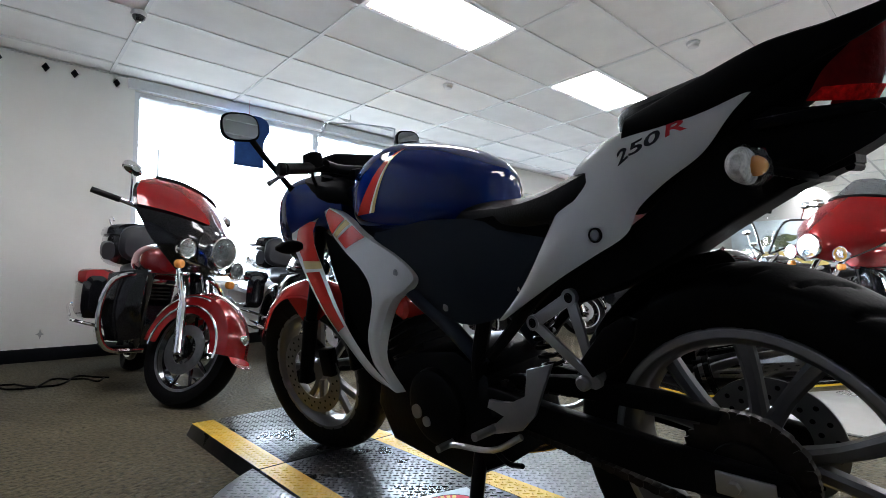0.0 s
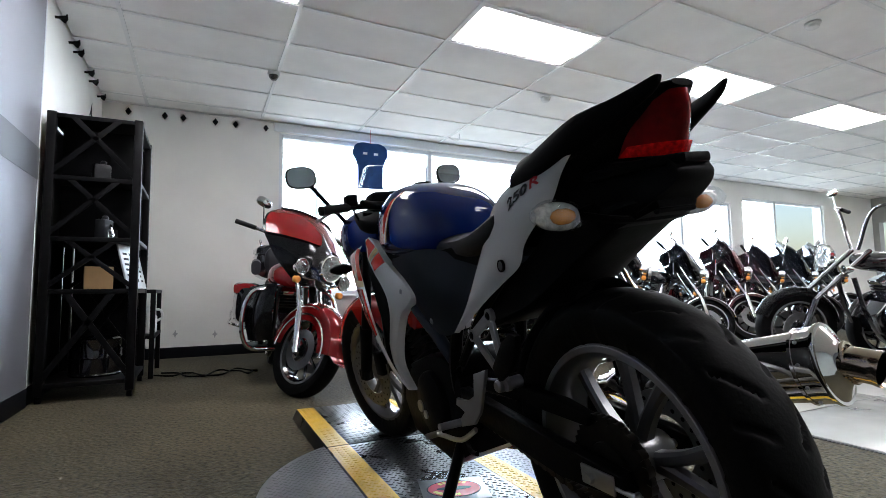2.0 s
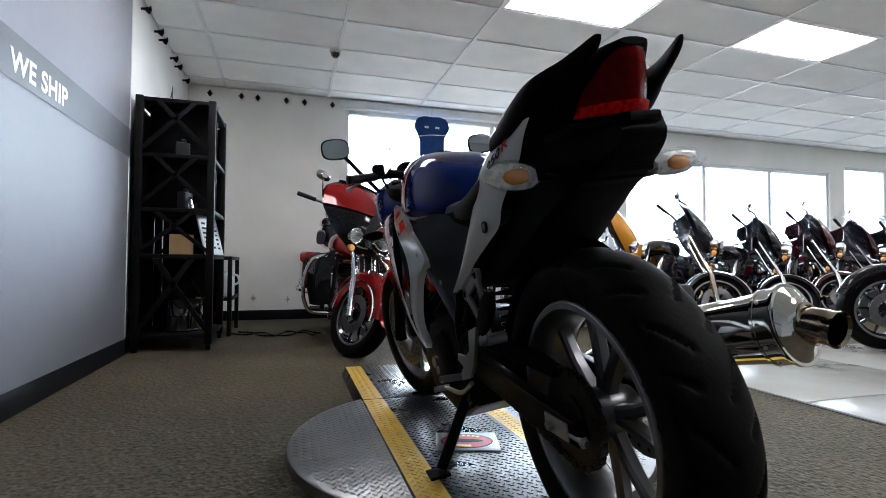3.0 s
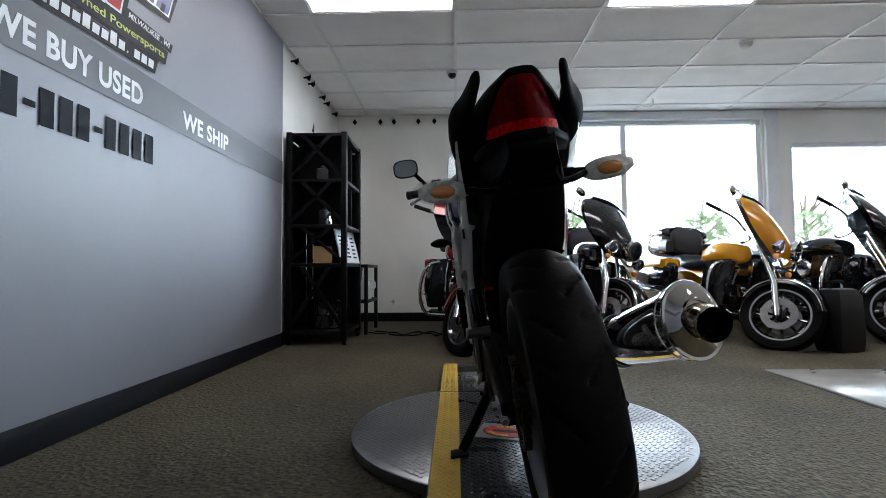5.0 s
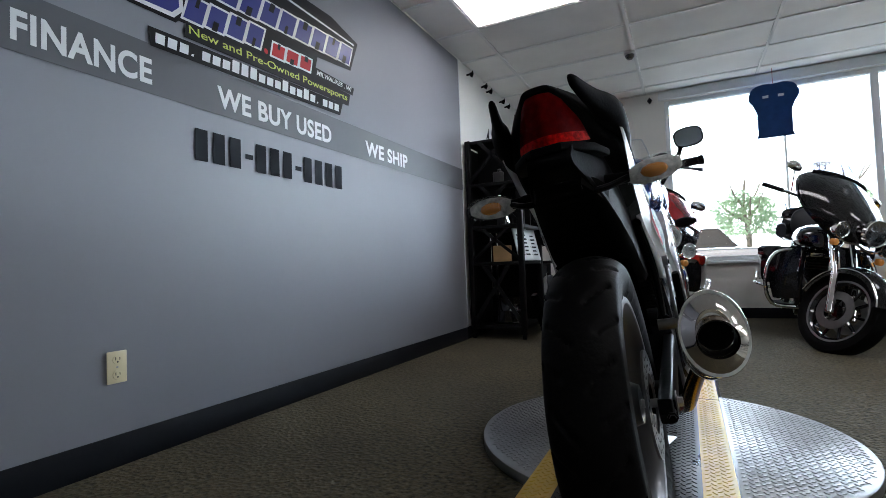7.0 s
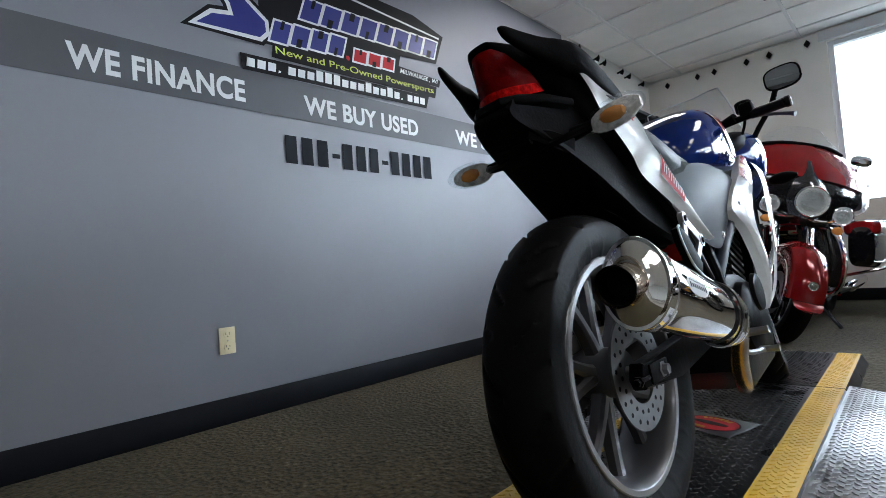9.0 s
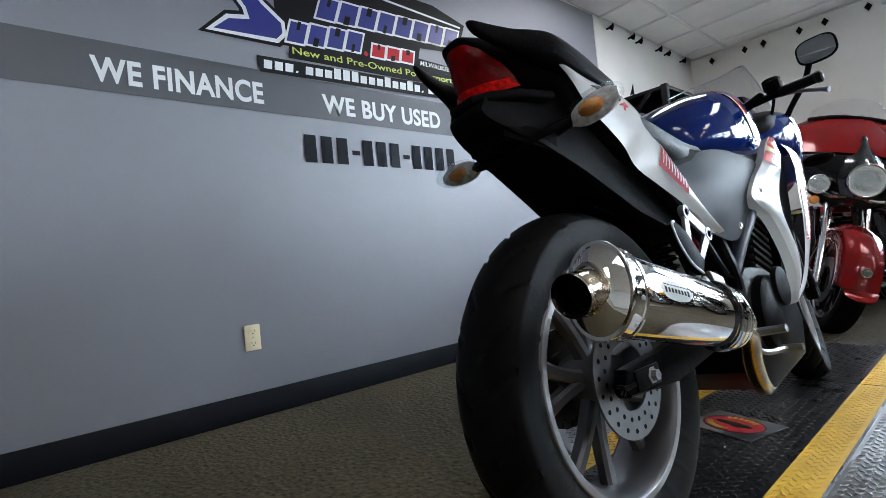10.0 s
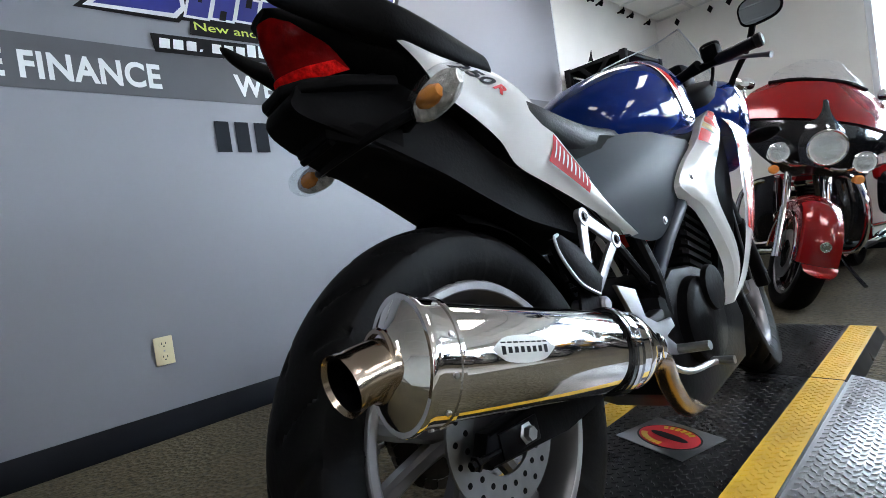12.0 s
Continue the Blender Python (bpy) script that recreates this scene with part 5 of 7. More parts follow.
# passenger peg hangers, rider plates and pegs
for side in (-1, 1):
    bm = fresh()
    A, B, C = Vector((0.330, 0.553)), Vector((0.242, 0.600)), Vector((0.206, 0.458))
    for p, q, w0, w1 in ((A, B, 0.011, 0.011), (A, C, 0.010, 0.008), (B, C, 0.011, 0.008)):
        n = (q - p).orthogonal().normalized()
        plate(bm, [p + n * w0, q + n * w1, q - n * w1, p - n * w0], "x", side * 0.168, side * 0.178, 0.002)
    for p, r in ((A, 0.014), (B, 0.015), (C, 0.013)):
        lathe(bm, [(side * 0.166, r), (side * 0.180, r), (side * 0.180, r * 0.5), (side * 0.176, 0.0)], (0, p.x, p.y), 20, "x")
    hanger = part("peg_hanger", bm, ALUMINIUM, bike, "cast aluminium passenger peg hanger")
    for y, z in (A, B):
        bm = fresh()
        bolt(bm, (side * 0.178, y, z), 0.006, side * 0.006)
        part("hanger_bolt", bm, ENGINE_BLACK, hanger)
    bm = fresh()
    plate(bm, [(0.217, 0.501), (0.196, 0.473), (0.144, 0.503), (0.116, 0.541), (0.108, 0.572), (0.129, 0.577), (0.166, 0.557)], "x", side * 0.186, side * 0.206, 0.005)
    part("passenger_peg", bm, SATIN_BLACK, bike, "folded black passenger footpeg")
    if side > 0:
        bm = fresh()
        tube(bm, curve([(side * 0.206, 0.192, 0.476), (side * 0.207, 0.145, 0.502), (side * 0.207, 0.112, 0.545), (side * 0.207, 0.105, 0.572), (side * 0.205, 0.118, 0.577)], 4), 0.0028, 8)
        part("peg_edge", bm, STEEL, bike)
    bm = fresh()
    plate(bm, [(0.300, 0.478), (0.365, 0.458), (0.372, 0.40), (0.415, 0.378), (0.478, 0.378), (0.486, 0.358), (0.430, 0.350), (0.478, 0.318), (0.470, 0.302), (0.395, 0.325), (0.355, 0.365)], "x", side * 0.160, side * 0.172, 0.003)
    plate_l = part("rider_plate", bm, ALUMINIUM, bike, "cast aluminium heel plate")
    bm = fresh()
    tube(bm, [(side * 0.16, 0.475, 0.312), (side * 0.245, 0.470, 0.318)], [0.0105, 0.0095], 10)
    part("rider_peg", bm, ALUMINIUM, bike, "ridged silver footpeg")
    bm = fresh()
    tube(bm, curve([(side * 0.165, 0.40, 0.31), (side * 0.175, 0.48, 0.265), (side * 0.18, 0.60, 0.25), (side * 0.21, 0.62, 0.25)], 4), 0.007, 8)
    tube(bm, [(side * 0.17, 0.615, 0.25), (side * 0.225, 0.615, 0.25)], 0.009, 10)
    part("foot_lever", bm, STEEL, bike)
    bm = fresh()
    lathe(bm, [(side * 0.12, 0.014), (side * 0.19, 0.014), (side * 0.195, 0.010), (side * 0.195, 0)], (0, 0.225, 0.455), 16, "x")
    part("peg_mount", bm, ALUMINIUM, bike)
# stand
bm = fresh()
tube(bm, curve([(-0.105, 0.56, 0.24), (-0.16, 0.535, 0.16), (-0.235, 0.50, 0.056)], 4), 0.0165, 12)
box(bm, -0.275, 0.47, 0.044, -0.215, 0.53, 0.054, 0.003)
part("side_stand", bm, ENGINE_BLACK, bike, "black side stand, down")
bm = fresh()
tube(bm, curve([(-0.13, 0.50, 0.26), (-0.14, 0.45, 0.24), (-0.15, 0.40, 0.25)], 4), 0.006, 8)
part("shift_rod", bm, ENGINE_BLACK, bike)


def signal(side):
    bm = fresh()
    tube(bm, [(side * 0.08, -0.050, 0.772), (side * 0.130, -0.066, 0.768)], [0.014, 0.010], 12)
    stalk = part("signal_stalk", bm, SATIN_BLACK, bike)
    rings, inner = [], []
    for t in np.linspace(0, 1, 13):
        w = max(0.15, 1 - abs(2 * t - 1) ** 2.5) ** 0.5
        rings.append([(side * (0.118 + 0.118 * t), -0.070 + 0.028 * w * math.cos(a) - 0.012 * t, 0.767 + 0.026 * w * math.sin(a) + 0.006 * t) for a in (2 * math.pi * k / 20 for k in range(20))])
        inner.append([(side * (0.122 + 0.106 * t), -0.064 + 0.023 * w * math.cos(a) * (0.45 if math.cos(a) < 0 else 1) - 0.010 * t, 0.767 + 0.0225 * w * math.sin(a) + 0.006 * t) for a in (2 * math.pi * k / 20 for k in range(20))])
    part("signal_lens", loft(fresh(), rings), LAMP_LENS, stalk, "faceted clear indicator lens")
    part("signal_reflector", loft(fresh(), inner), SIGNAL_SILVER, stalk)
    bm = lathe(fresh(), [(-0.026, 0.0), (-0.020, 0.008), (-0.008, 0.0125), (0.010, 0.0125), (0.022, 0.008), (0.027, 0.0)], (side * 0.176, -0.081, 0.768), 16, "x")
    part("signal_bulb", bm, AMBER, stalk, "amber indicator bulb")


bm = tube(fresh(), curve([(-0.125, -0.075, 0.766), (-0.07, -0.118, 0.750), (0.07, -0.118, 0.750), (0.125, -0.075, 0.766)], 5), 0.0065, 8)
part("signal_bar", bm, ENGINE_BLACK, bike, "thin black indicator bar")
signal(-1)
signal(1)
# front indicators
for side in (-1, 1):
    bm = fresh()
    rings = []
    for t in np.linspace(0, 1, 7):
        w = math.sin(math.pi * (0.15 + 0.8 * t)) ** 0.7
        rings.append([(side * (0.185 + 0.085 * t), 1.20 + 0.022 * w * math.cos(a), 0.742 + 0.02 * w * math.sin(a)) for a in (2 * math.pi * k / 14 for k in range(14))])
    loft(bm, rings)
    part("front_signal", bm, SATIN_BLACK, bike, "dark front indicator pod")

# the body is slim, with a short tank, and all above the engine stands high
SLIM = "tail_panel panel_bolt peg_hanger hanger_bolt passenger_peg peg_edge peg_mount side_cover cover_bolt tank_skirt front_fairing rear_fairing red_flash gold_flash vent_panel fairing_bolt rider_plate rider_peg foot_lever frame_spar subframe_rail sticker sticker_edge sticker_bar bolt_cup model_digits model_letter".split()
TANKS = "fuel_tank stripe_gold stripe_white stripe_red filler_cap".split()
bpy.context.view_layer.update()
for o in bike.children_recursive:
    kind = o.name.split(".")[0]
    points = [v.co for v in o.data.vertices] if o.matrix_basis == Matrix.Identity(4) else [o.location]
    for c in points:
        if kind in SLIM:
            c.x *= 0.87
        if c.z > 0.5:
            c.z += min(0.04, 0.095 * (c.z - 0.5))
        if kind in TANKS:
            c.y = 0.957 - (0.957 - c.y) * 0.82

# ---- the other motorcycles on the floor ----
CHERRY = material("cherry_red_paint", (0.33, 0.007, 0.009), 0.16, 0.2, 0.08, 5, 0, None, 1.0)
YELLOW_PAINT = material("yellow_bike_paint", (0.80, 0.34, 0.006), 0.22, 0.0, 0.04, 5, 0, None, 0.5)
DARK_BLUE_SEAT = material("dark_seat_leather", (0.012, 0.013, 0.018), 0.45, 0, 0.2, 10, 0.2, 150)
MAROON = material("maroon_paint", (0.09, 0.006, 0.010), 0.15, 0.2, 0.08, 5, 0, None, 1.0)


def spoke_wheel(bm, c, R, half, n=10):
    lathe(bm, [(-half, R), (-half, R - 0.014), (-half * 0.6, R - 0.03), (half * 0.6, R - 0.03), (half, R - 0.014), (half, R), (half * 0.6, R - 0.012), (-half * 0.6, R - 0.012)], c, 48, "x", True)
    lathe(bm, [(-half * 1.1, 0.02), (-half * 1.1, 0.045), (half * 1.1, 0.045), (half * 1.1, 0.02)], c, 24, "x")
    return bm


def spokes_of(wheel, mat, c, R, m, n=10):
    for k in range(n):
        a = 2 * math.pi * k / n
        u = Vector((0, math.cos(a), math.sin(a)))
        bm = tube(fresh(), [Vector(c) + u * 0.04, Vector(c) + u * (R - 0.02)], [0.013, 0.010], 6)
        part("spoke", turned(bm, m), mat, wheel)


def round_tyre(bm, c, R, half, bead, n=64):
    prof = [(-half * 0.7, bead), (-half * 0.95, bead + 0.3 * (R - bead)), (-half, bead + 0.55 * (R - bead))]
    for k in range(9):
        a = radians(-65 + 130 * k / 8)
        prof.append((half * math.sin(a) / math.sin(radians(65)) * 0.97, R - half * 0.5 * (1 - math.cos(a))))
    prof += [(-x, r) for x, r in prof[2::-1]]
    return lathe(bm, prof, c, n, "x", True)


def guard(bm, c, R, half, a0, a1, skirt=0.0, drop=0.05):
    rows = []
    xs = (-1, -0.96, -0.8, -0.4, 0, 0.4, 0.8, 0.96, 1)
    for x in xs:
        k = abs(x)
        rr = R - (drop * k ** 3) - (skirt if k == 1 else 0)
        rows.append([(c[0] + half * x, c[1] + rr * math.cos(radians(a)), c[2] + rr * math.sin(radians(a))) for a in np.linspace(a0, a1, 8)])
    return sheet(bm, rows, 0.004, 3, 2)


def lamp(parent, at, r, name="headlight", ring=CHROME, m=Matrix.Identity(4)):
    bm = fresh()
    lathe(bm, [(-0.06, 0.0), (-0.06, r * 0.6), (-0.02, r * 1.02), (0.012, r * 1.05), (0.016, r), (0.010, r * 0.94)], at, 32, "y")
    body = part(name, turned(bm, m), ring, parent, "chrome-ringed round lamp")
    bm = fresh()
    lathe(bm, [(-0.03, 0.0), (-0.022, r * 0.45), (0.004, r * 0.92), (0.006, r * 0.92), (-0.018, r * 0.44), (-0.026, 0.0)], at, 24, "y")
    part("reflector", turned(bm, m), REFLECTOR, body)
    bm = fresh()
    lathe(bm, [(0.008, r * 0.95), (0.016, r * 0.6), (0.019, 0.0), (0.015, 0.0), (0.012, r * 0.6), (0.005, r * 0.95)], at, 24, "y")
    part("lens", turned(bm, m), LAMP_LENS, body)
    return body


def vtwin(bike, y, z, dark):
    bm = fresh()
    plate(bm, [(y - 0.34, z - 0.10), (y - 0.36, z + 0.05), (y - 0.2, z + 0.12), (y + 0.12, z + 0.12), (y + 0.22, z), (y + 0.16, z - 0.14), (y - 0.2, z - 0.17)], "x", -0.12, 0.12, 0.02)
    part("crankcase", bm, dark, bike)
    for tilt in (-24, 24):
        bm = fresh()
        finned(bm, 0.085, 0.085, 0.0, 0.224, 8, 0.016)
        turned(bm, pose(0, y - 0.04, z + 0.08, tilt, 0, 0))
        cyl = part("cylinder", bm, dark, bike, "finned engine cylinder")
        bm = fresh()
        box(bm, -0.09, -0.08, 0.225, 0.09, 0.08, 0.28, 0.02)
        turned(bm, pose(0, y - 0.04, z + 0.08, tilt, 0, 0))
        part("rocker_cover", bm, CHROME, cyl)
    for side in (-1, 1):
        bm = fresh()
        lathe(bm, [(side * 0.115, 0.11), (side * 0.14, 0.105), (side * 0.155, 0.08), (side * 0.16, 0.0)], (0, y + 0.02, z - 0.03), 32, "x")
        lathe(bm, [(side * 0.115, 0.08), (side * 0.135, 0.075), (side * 0.14, 0.0)], (0, y - 0.24, z - 0.02), 24, "x")
        part("engine_cover", bm, CHROME, bike, "chrome engine side cover")
    bm = fresh()
    lathe(bm, [(0.08, 0.085), (0.145, 0.085), (0.16, 0.07), (0.16, 0)], (0, y - 0.04, z + 0.22), 32, "x")
    part("air_cleaner", bm, CHROME, bike)


def exhausts(bike, y, R, bright=CHROME):
    for k, x in enumerate((0.20, -0.20)):
        bm = fresh()
        tube(bm, curve([(0.09 if x > 0 else -0.09, y + 0.10, 0.55), (x * 0.9, y + 0.14, 0.42), (x, y, 0.27), (x * 1.05, y - 0.5, 0.24), (x * 1.1, y - 0.7, 0.25)], 4), 0.022, 12)
        tube(bm, [(x * 1.1, y - 0.66, 0.25), (x * 1.12, y - 0.72, 0.25), (x * 1.15, y - 1.25, 0.28), (x * 1.15, y - 1.30, 0.28)], [0.024, 0.042, 0.045, 0.038], 16)
        part("exhaust", bm, bright, bike, "chrome exhaust pipe")


def common(bike, paint, dark, rake=0.55, wheelbase=1.64, R=0.325, half=0.062, bright=CHROME, steer=0.0):
    st = Matrix.Translation((0, -0.05, 0)) @ Matrix.Rotation(radians(steer), 4, Vector((0, -0.45, 0.9))) @ Matrix.Translation((0, 0.05, 0))
    c = (0, 0, R)
    w = part("front_wheel", turned(spoke_wheel(fresh(), c, 0.235, 0.045), st), dark, bike, "dark front wheel with a bright rim")
    spokes_of(w, dark, c, 0.235, st)
    part("tyre", turned(round_tyre(fresh(), c, R, half, 0.228), st), RUBBER, w)
    bm = fresh()
    lathe(bm, [(-0.052, 0.226), (-0.053, 0.238), (-0.047, 0.240), (-0.047, 0.224)], c, 48, "x", True)
    lathe(bm, [(0.052, 0.226), (0.053, 0.238), (0.047, 0.240), (0.047, 0.224)], c, 48, "x", True)
    part("rim_lip", turned(bm, st), ALUMINIUM, w)
    for side in (-1, 1):
        bm = drilled_disc(fresh(), (side * 0.07, 0, R), 0.145, 0.085, 0.003)
        part("brake_disc", turned(bm, st), DISC_STEEL, w)
        bm = fresh()
        tube(bm, [(side * 0.105, 0.0, R - 0.03), (side * 0.105, -0.10, R + 0.26)], 0.029, 12)
        tube(bm, [(side * 0.105, -0.10, R + 0.26), (side * 0.105, -0.10 - rake * 0.5, R + 0.26 + 0.42)], 0.021, 12)
        part("fork_leg", turned(bm, st), bright, bike, "chrome fork leg")
    c2 = (0, -wheelbase, R)
    w2 = part("rear_wheel", spoke_wheel(fresh(), c2, 0.225, 0.06), dark, bike)
    spokes_of(w2, dark, c2, 0.225, Matrix.Identity(4))
    part("tyre", round_tyre(fresh(), c2, R, 0.08, 0.218), RUBBER, w2)
    for side in (-1, 1):
        bm = fresh()
        tube(bm, curve([(side * 0.13, -wheelbase, R), (side * 0.13, -1.2, 0.36), (side * 0.12, -0.9, 0.42)], 4), 0.024, 8)
        part("swingarm", bm, dark, bike)
        bm = fresh()
        tube(bm, curve([(side * 0.10, -0.42, 0.78), (side * 0.12, -0.52, 0.45), (side * 0.12, -0.70, 0.22), (side * 0.12, -1.15, 0.22), (side * 0.12, -1.30, 0.50)], 5), 0.019, 8)
        part("frame_tube", bm, dark, bike)
        bm = fresh()
        plate(bm, [(side * 0.14, -0.62), (side * 0.30, -0.62), (side * 0.31, -0.95), (side * 0.14, -0.95)], "z", 0.27, 0.29, 0.006)
        part("floorboard", bm, SATIN_BLACK, bike)
    vtwin(bike, -0.80, 0.44, dark)
    exhausts(bike, -0.80, R, bright)
    bm = fresh()
    tube(bm, curve([(-0.14, -0.75, 0.24), (-0.2, -0.70, 0.14), (-0.30, -0.64, 0.02)], 4), 0.012, 8)
    part("side_stand", bm, dark, bike)
    return st


def touring(label, paint, dark, m, group="", trunk=True, screen=SCREEN, lower=None, steer=0.0, vinyl=DARK_BLUE_SEAT, skirted=True, fender_paint=None, nacelle=False, bag_paint=None, trunk_paint=None):
    bike = thing("touring_motorcycle", label, "motorcycle", group, m)
    lower = lower or paint
    st = common(bike, paint, dark, steer=steer)
    bm = fresh()
    guard(bm, (0, 0, 0.325), 0.36, 0.10, 2 if skirted else 18, 178 if skirted else 165, 0.10 if skirted else 0.03)
    if skirted:
        sheet(bm, [[(x * 0.085, 0.352 + 0.010 * (1 - x * x), 0.335) for x in (-1, 0, 1)], [(x * 0.07, 0.385, 0.30) for x in (-1, 0, 1)], [(x * 0.03, 0.425, 0.285) for x in (-1, 0, 1)]], 0.006, 4, 3)
    fender = part("front_fender", turned(bm, st), fender_paint or lower, bike, "deep valanced front fender" if skirted else "rounded front fender")
    bm = fresh()
    if skirted:
        for side in (-1, 1):
            tube(bm, [(side * 0.103, 0.247 * math.cos(radians(a)) * 1.06, 0.325 + 0.255 * math.sin(radians(a))) for a in np.linspace(-4, 182, 22)], 0.007, 8)
            tube(bm, [(side * 0.101, 0.315 * math.cos(radians(a)), 0.325 + 0.315 * math.sin(radians(a))) for a in np.linspace(70, 150, 12)], 0.005, 6)
    else:
        for side in (-1, 1):
            tube(bm, [(side * 0.101, 0.315 * math.cos(radians(a)), 0.325 + 0.315 * math.sin(radians(a))) for a in np.linspace(18, 165, 20)], 0.005, 6)
    part("fender_trim", turned(bm, st), CHROME, fender)
    if skirted:
        lamp(fender, (0, 0.345, 0.44), 0.026, "fender_lamp", m=st)
    SHELL = ((0.86, 0.12, -0.085, -0.17), (0.93, 0.24, -0.085, -0.24), (1.02, 0.355, -0.115, -0.32), (1.12, 0.42, -0.185, -0.39), (1.22, 0.415, -0.275, -0.46), (1.31, 0.36, -0.37, -0.53), (1.375, 0.27, -0.445, -0.56))

    def shell(rows_, off=0.0):
        return [[(w * u, mid + off + (edge - mid) * abs(u) ** 2.0, z - 0.03 * abs(u) ** 2 - off * 0.6) for u in (-1, -0.75, -0.4, 0, 0.4, 0.75, 1)] for z, w, mid, edge in rows_]
    if nacelle:
        bm = sheet(fresh(), shell(SHELL[3:]), 0.022, 3, 3)
        fairing = part("fairing", turned(bm, st), paint, bike, "raked painted fairing shell")
        bm = sheet(fresh(), shell(((0.80, 0.10, -0.16, -0.24), (0.87, 0.22, -0.13, -0.26), (0.95, 0.32, -0.12, -0.31), (1.04, 0.385, -0.14, -0.36), (1.13, 0.405, -0.205, -0.41))), 0.022, 3, 3)
        part("lower_shell", turned(bm, st), dark, fairing, "black fairing underside round the lamps")
        bm = sheet(fresh(), [[(-0.085, -0.135, 0.86), (0, -0.080, 0.84), (0.085, -0.135, 0.86)], [(-0.118, -0.140, 0.96), (0, -0.085, 0.96), (0.118, -0.140, 0.96)], [(-0.10, -0.175, 1.07), (0, -0.120, 1.08), (0.10, -0.175, 1.07)], [(-0.045, -0.235, 1.16), (0, -0.215, 1.165), (0.045, -0.235, 1.16)], [(-0.012, -0.295, 1.24), (0, -0.290, 1.245), (0.012, -0.295, 1.24)]], 0.014, 4, 4)
        part("nacelle", turned(bm, st), DARK_CHROME, fairing, "chrome headlight nacelle")
    else:
        bm = sheet(fresh(), shell(SHELL), 0.022, 3, 3)
        fairing = part("fairing", turned(bm, st), paint, bike, "raked painted fairing shell")
    bm = sheet(fresh(), shell([(z, w * 0.97, mid - 0.03, edge - 0.05) for z, w, mid, edge in SHELL]), 0.05, 3, 3)
    part("inner_shell", turned(bm, st), dark, fairing, "black inner fairing")
    bm = fresh()
    sheet(bm, [[(-0.27, -0.56, 1.345), (-0.15, -0.475, 1.365), (0, -0.45, 1.37), (0.15, -0.475, 1.365), (0.27, -0.56, 1.345)], [(-0.25, -0.62, 1.41), (-0.14, -0.54, 1.44), (0, -0.51, 1.45), (0.14, -0.54, 1.44), (0.25, -0.62, 1.41)], [(-0.20, -0.67, 1.46), (-0.11, -0.60, 1.51), (0, -0.575, 1.52), (0.11, -0.60, 1.51), (0.20, -0.67, 1.46)]], 0.004, 4, 4)
    part("windshield", turned(bm, st), screen, bike, "low windshield")
    bm = fresh()
    tube(bm, curve([(-0.27, -0.555, 1.35), (-0.15, -0.47, 1.37), (0, -0.445, 1.375), (0.15, -0.47, 1.37), (0.27, -0.555, 1.35)], 4), 0.012, 8)
    part("windshield_strip", turned(bm, st), SATIN_BLACK, bike)
    lamp(bike, (0, -0.045, 0.955), 0.098, m=st)
    for side in (-1, 1):
        lamp(bike, (side * 0.215, -0.11, 0.90), 0.058, "driving_lamp", m=st)
        bm = fresh()
        tube(bm, curve([(0.0, -0.16, 0.86), (side * 0.12, -0.15, 0.84), (side * 0.215, -0.15, 0.875)], 4), 0.012, 8)
        part("lamp_bar", turned(bm, st), CHROME, bike)
        bm = lathe(fresh(), [(-0.03, 0.0), (-0.02, 0.026), (0.012, 0.027), (0.02, 0.018), (0.022, 0)], (side * 0.215, -0.115, 0.80), 16, "y")
        part("indicator", turned(bm, st), AMBER, bike, "small amber indicator")
        bm = fresh()
        tube(bm, curve([(side * 0.06, -0.50, 1.08), (side * 0.25, -0.56, 1.12), (side * 0.42, -0.70, 1.14)], 4), 0.013, 10)
        bar = part("handlebar", turned(bm, st), CHROME, bike)
        bm = fresh()
        tube(bm, [(side * 0.36, -0.65, 1.135), (side * 0.49, -0.75, 1.14)], 0.019, 12)
        part("grip", turned(bm, st), SEAT_VINYL, bar)
        bm = fresh()
        tube(bm, curve([(side * 0.33, -0.60, 1.14), (side * 0.38, -0.58, 1.24), (side * 0.41, -0.58, 1.32)], 4), 0.006, 8)
        mir = part("mirror", turned(bm, st), CHROME, bike)
        bm = fresh()
        loft(bm, [oval(side * 0.41, -0.555, 1.335, 0.03, 0.018, 2.4, 20), oval(side * 0.41, -0.58, 1.335, 0.068, 0.040, 2.6, 20), oval(side * 0.41, -0.595, 1.335, 0.066, 0.038, 2.6, 20)])
        part("mirror_shell", turned(bm, st), CHROME, mir)
        bm = fresh()
        tube(bm, curve([(side * 0.10, -0.46, 0.28), (side * 0.30, -0.42, 0.30), (side * 0.36, -0.40, 0.50), (side * 0.30, -0.42, 0.72), (side * 0.10, -0.46, 0.78)], 5), 0.016, 10)
        part("engine_guard", bm, CHROME, bike, "chrome engine guard bar")
        bm = fresh()
        sheet(bm, [[(side * 0.12, -0.42, 0.80), (side * 0.24, -0.45, 0.78), (side * 0.32, -0.56, 0.76)], [(side * 0.14, -0.42, 0.58), (side * 0.27, -0.43, 0.55), (side * 0.34, -0.54, 0.53)], [(side * 0.12, -0.43, 0.36), (side * 0.24, -0.45, 0.34), (side * 0.30, -0.54, 0.34)]], 0.01, 4, 4)
        part("lower_fairing", bm, dark, bike)
        bm = fresh()
        rings = [oval(side * 0.335, y, z, w, h, 3.4, 24) for y, z, w, h in ((-1.24, 0.60, 0.04, 0.12), (-1.28, 0.60, 0.085, 0.165), (-1.45, 0.60, 0.115, 0.185), (-1.85, 0.58, 0.115, 0.175), (-2.05, 0.58, 0.105, 0.155), (-2.10, 0.58, 0.06, 0.11))]
        loft(bm, rings)
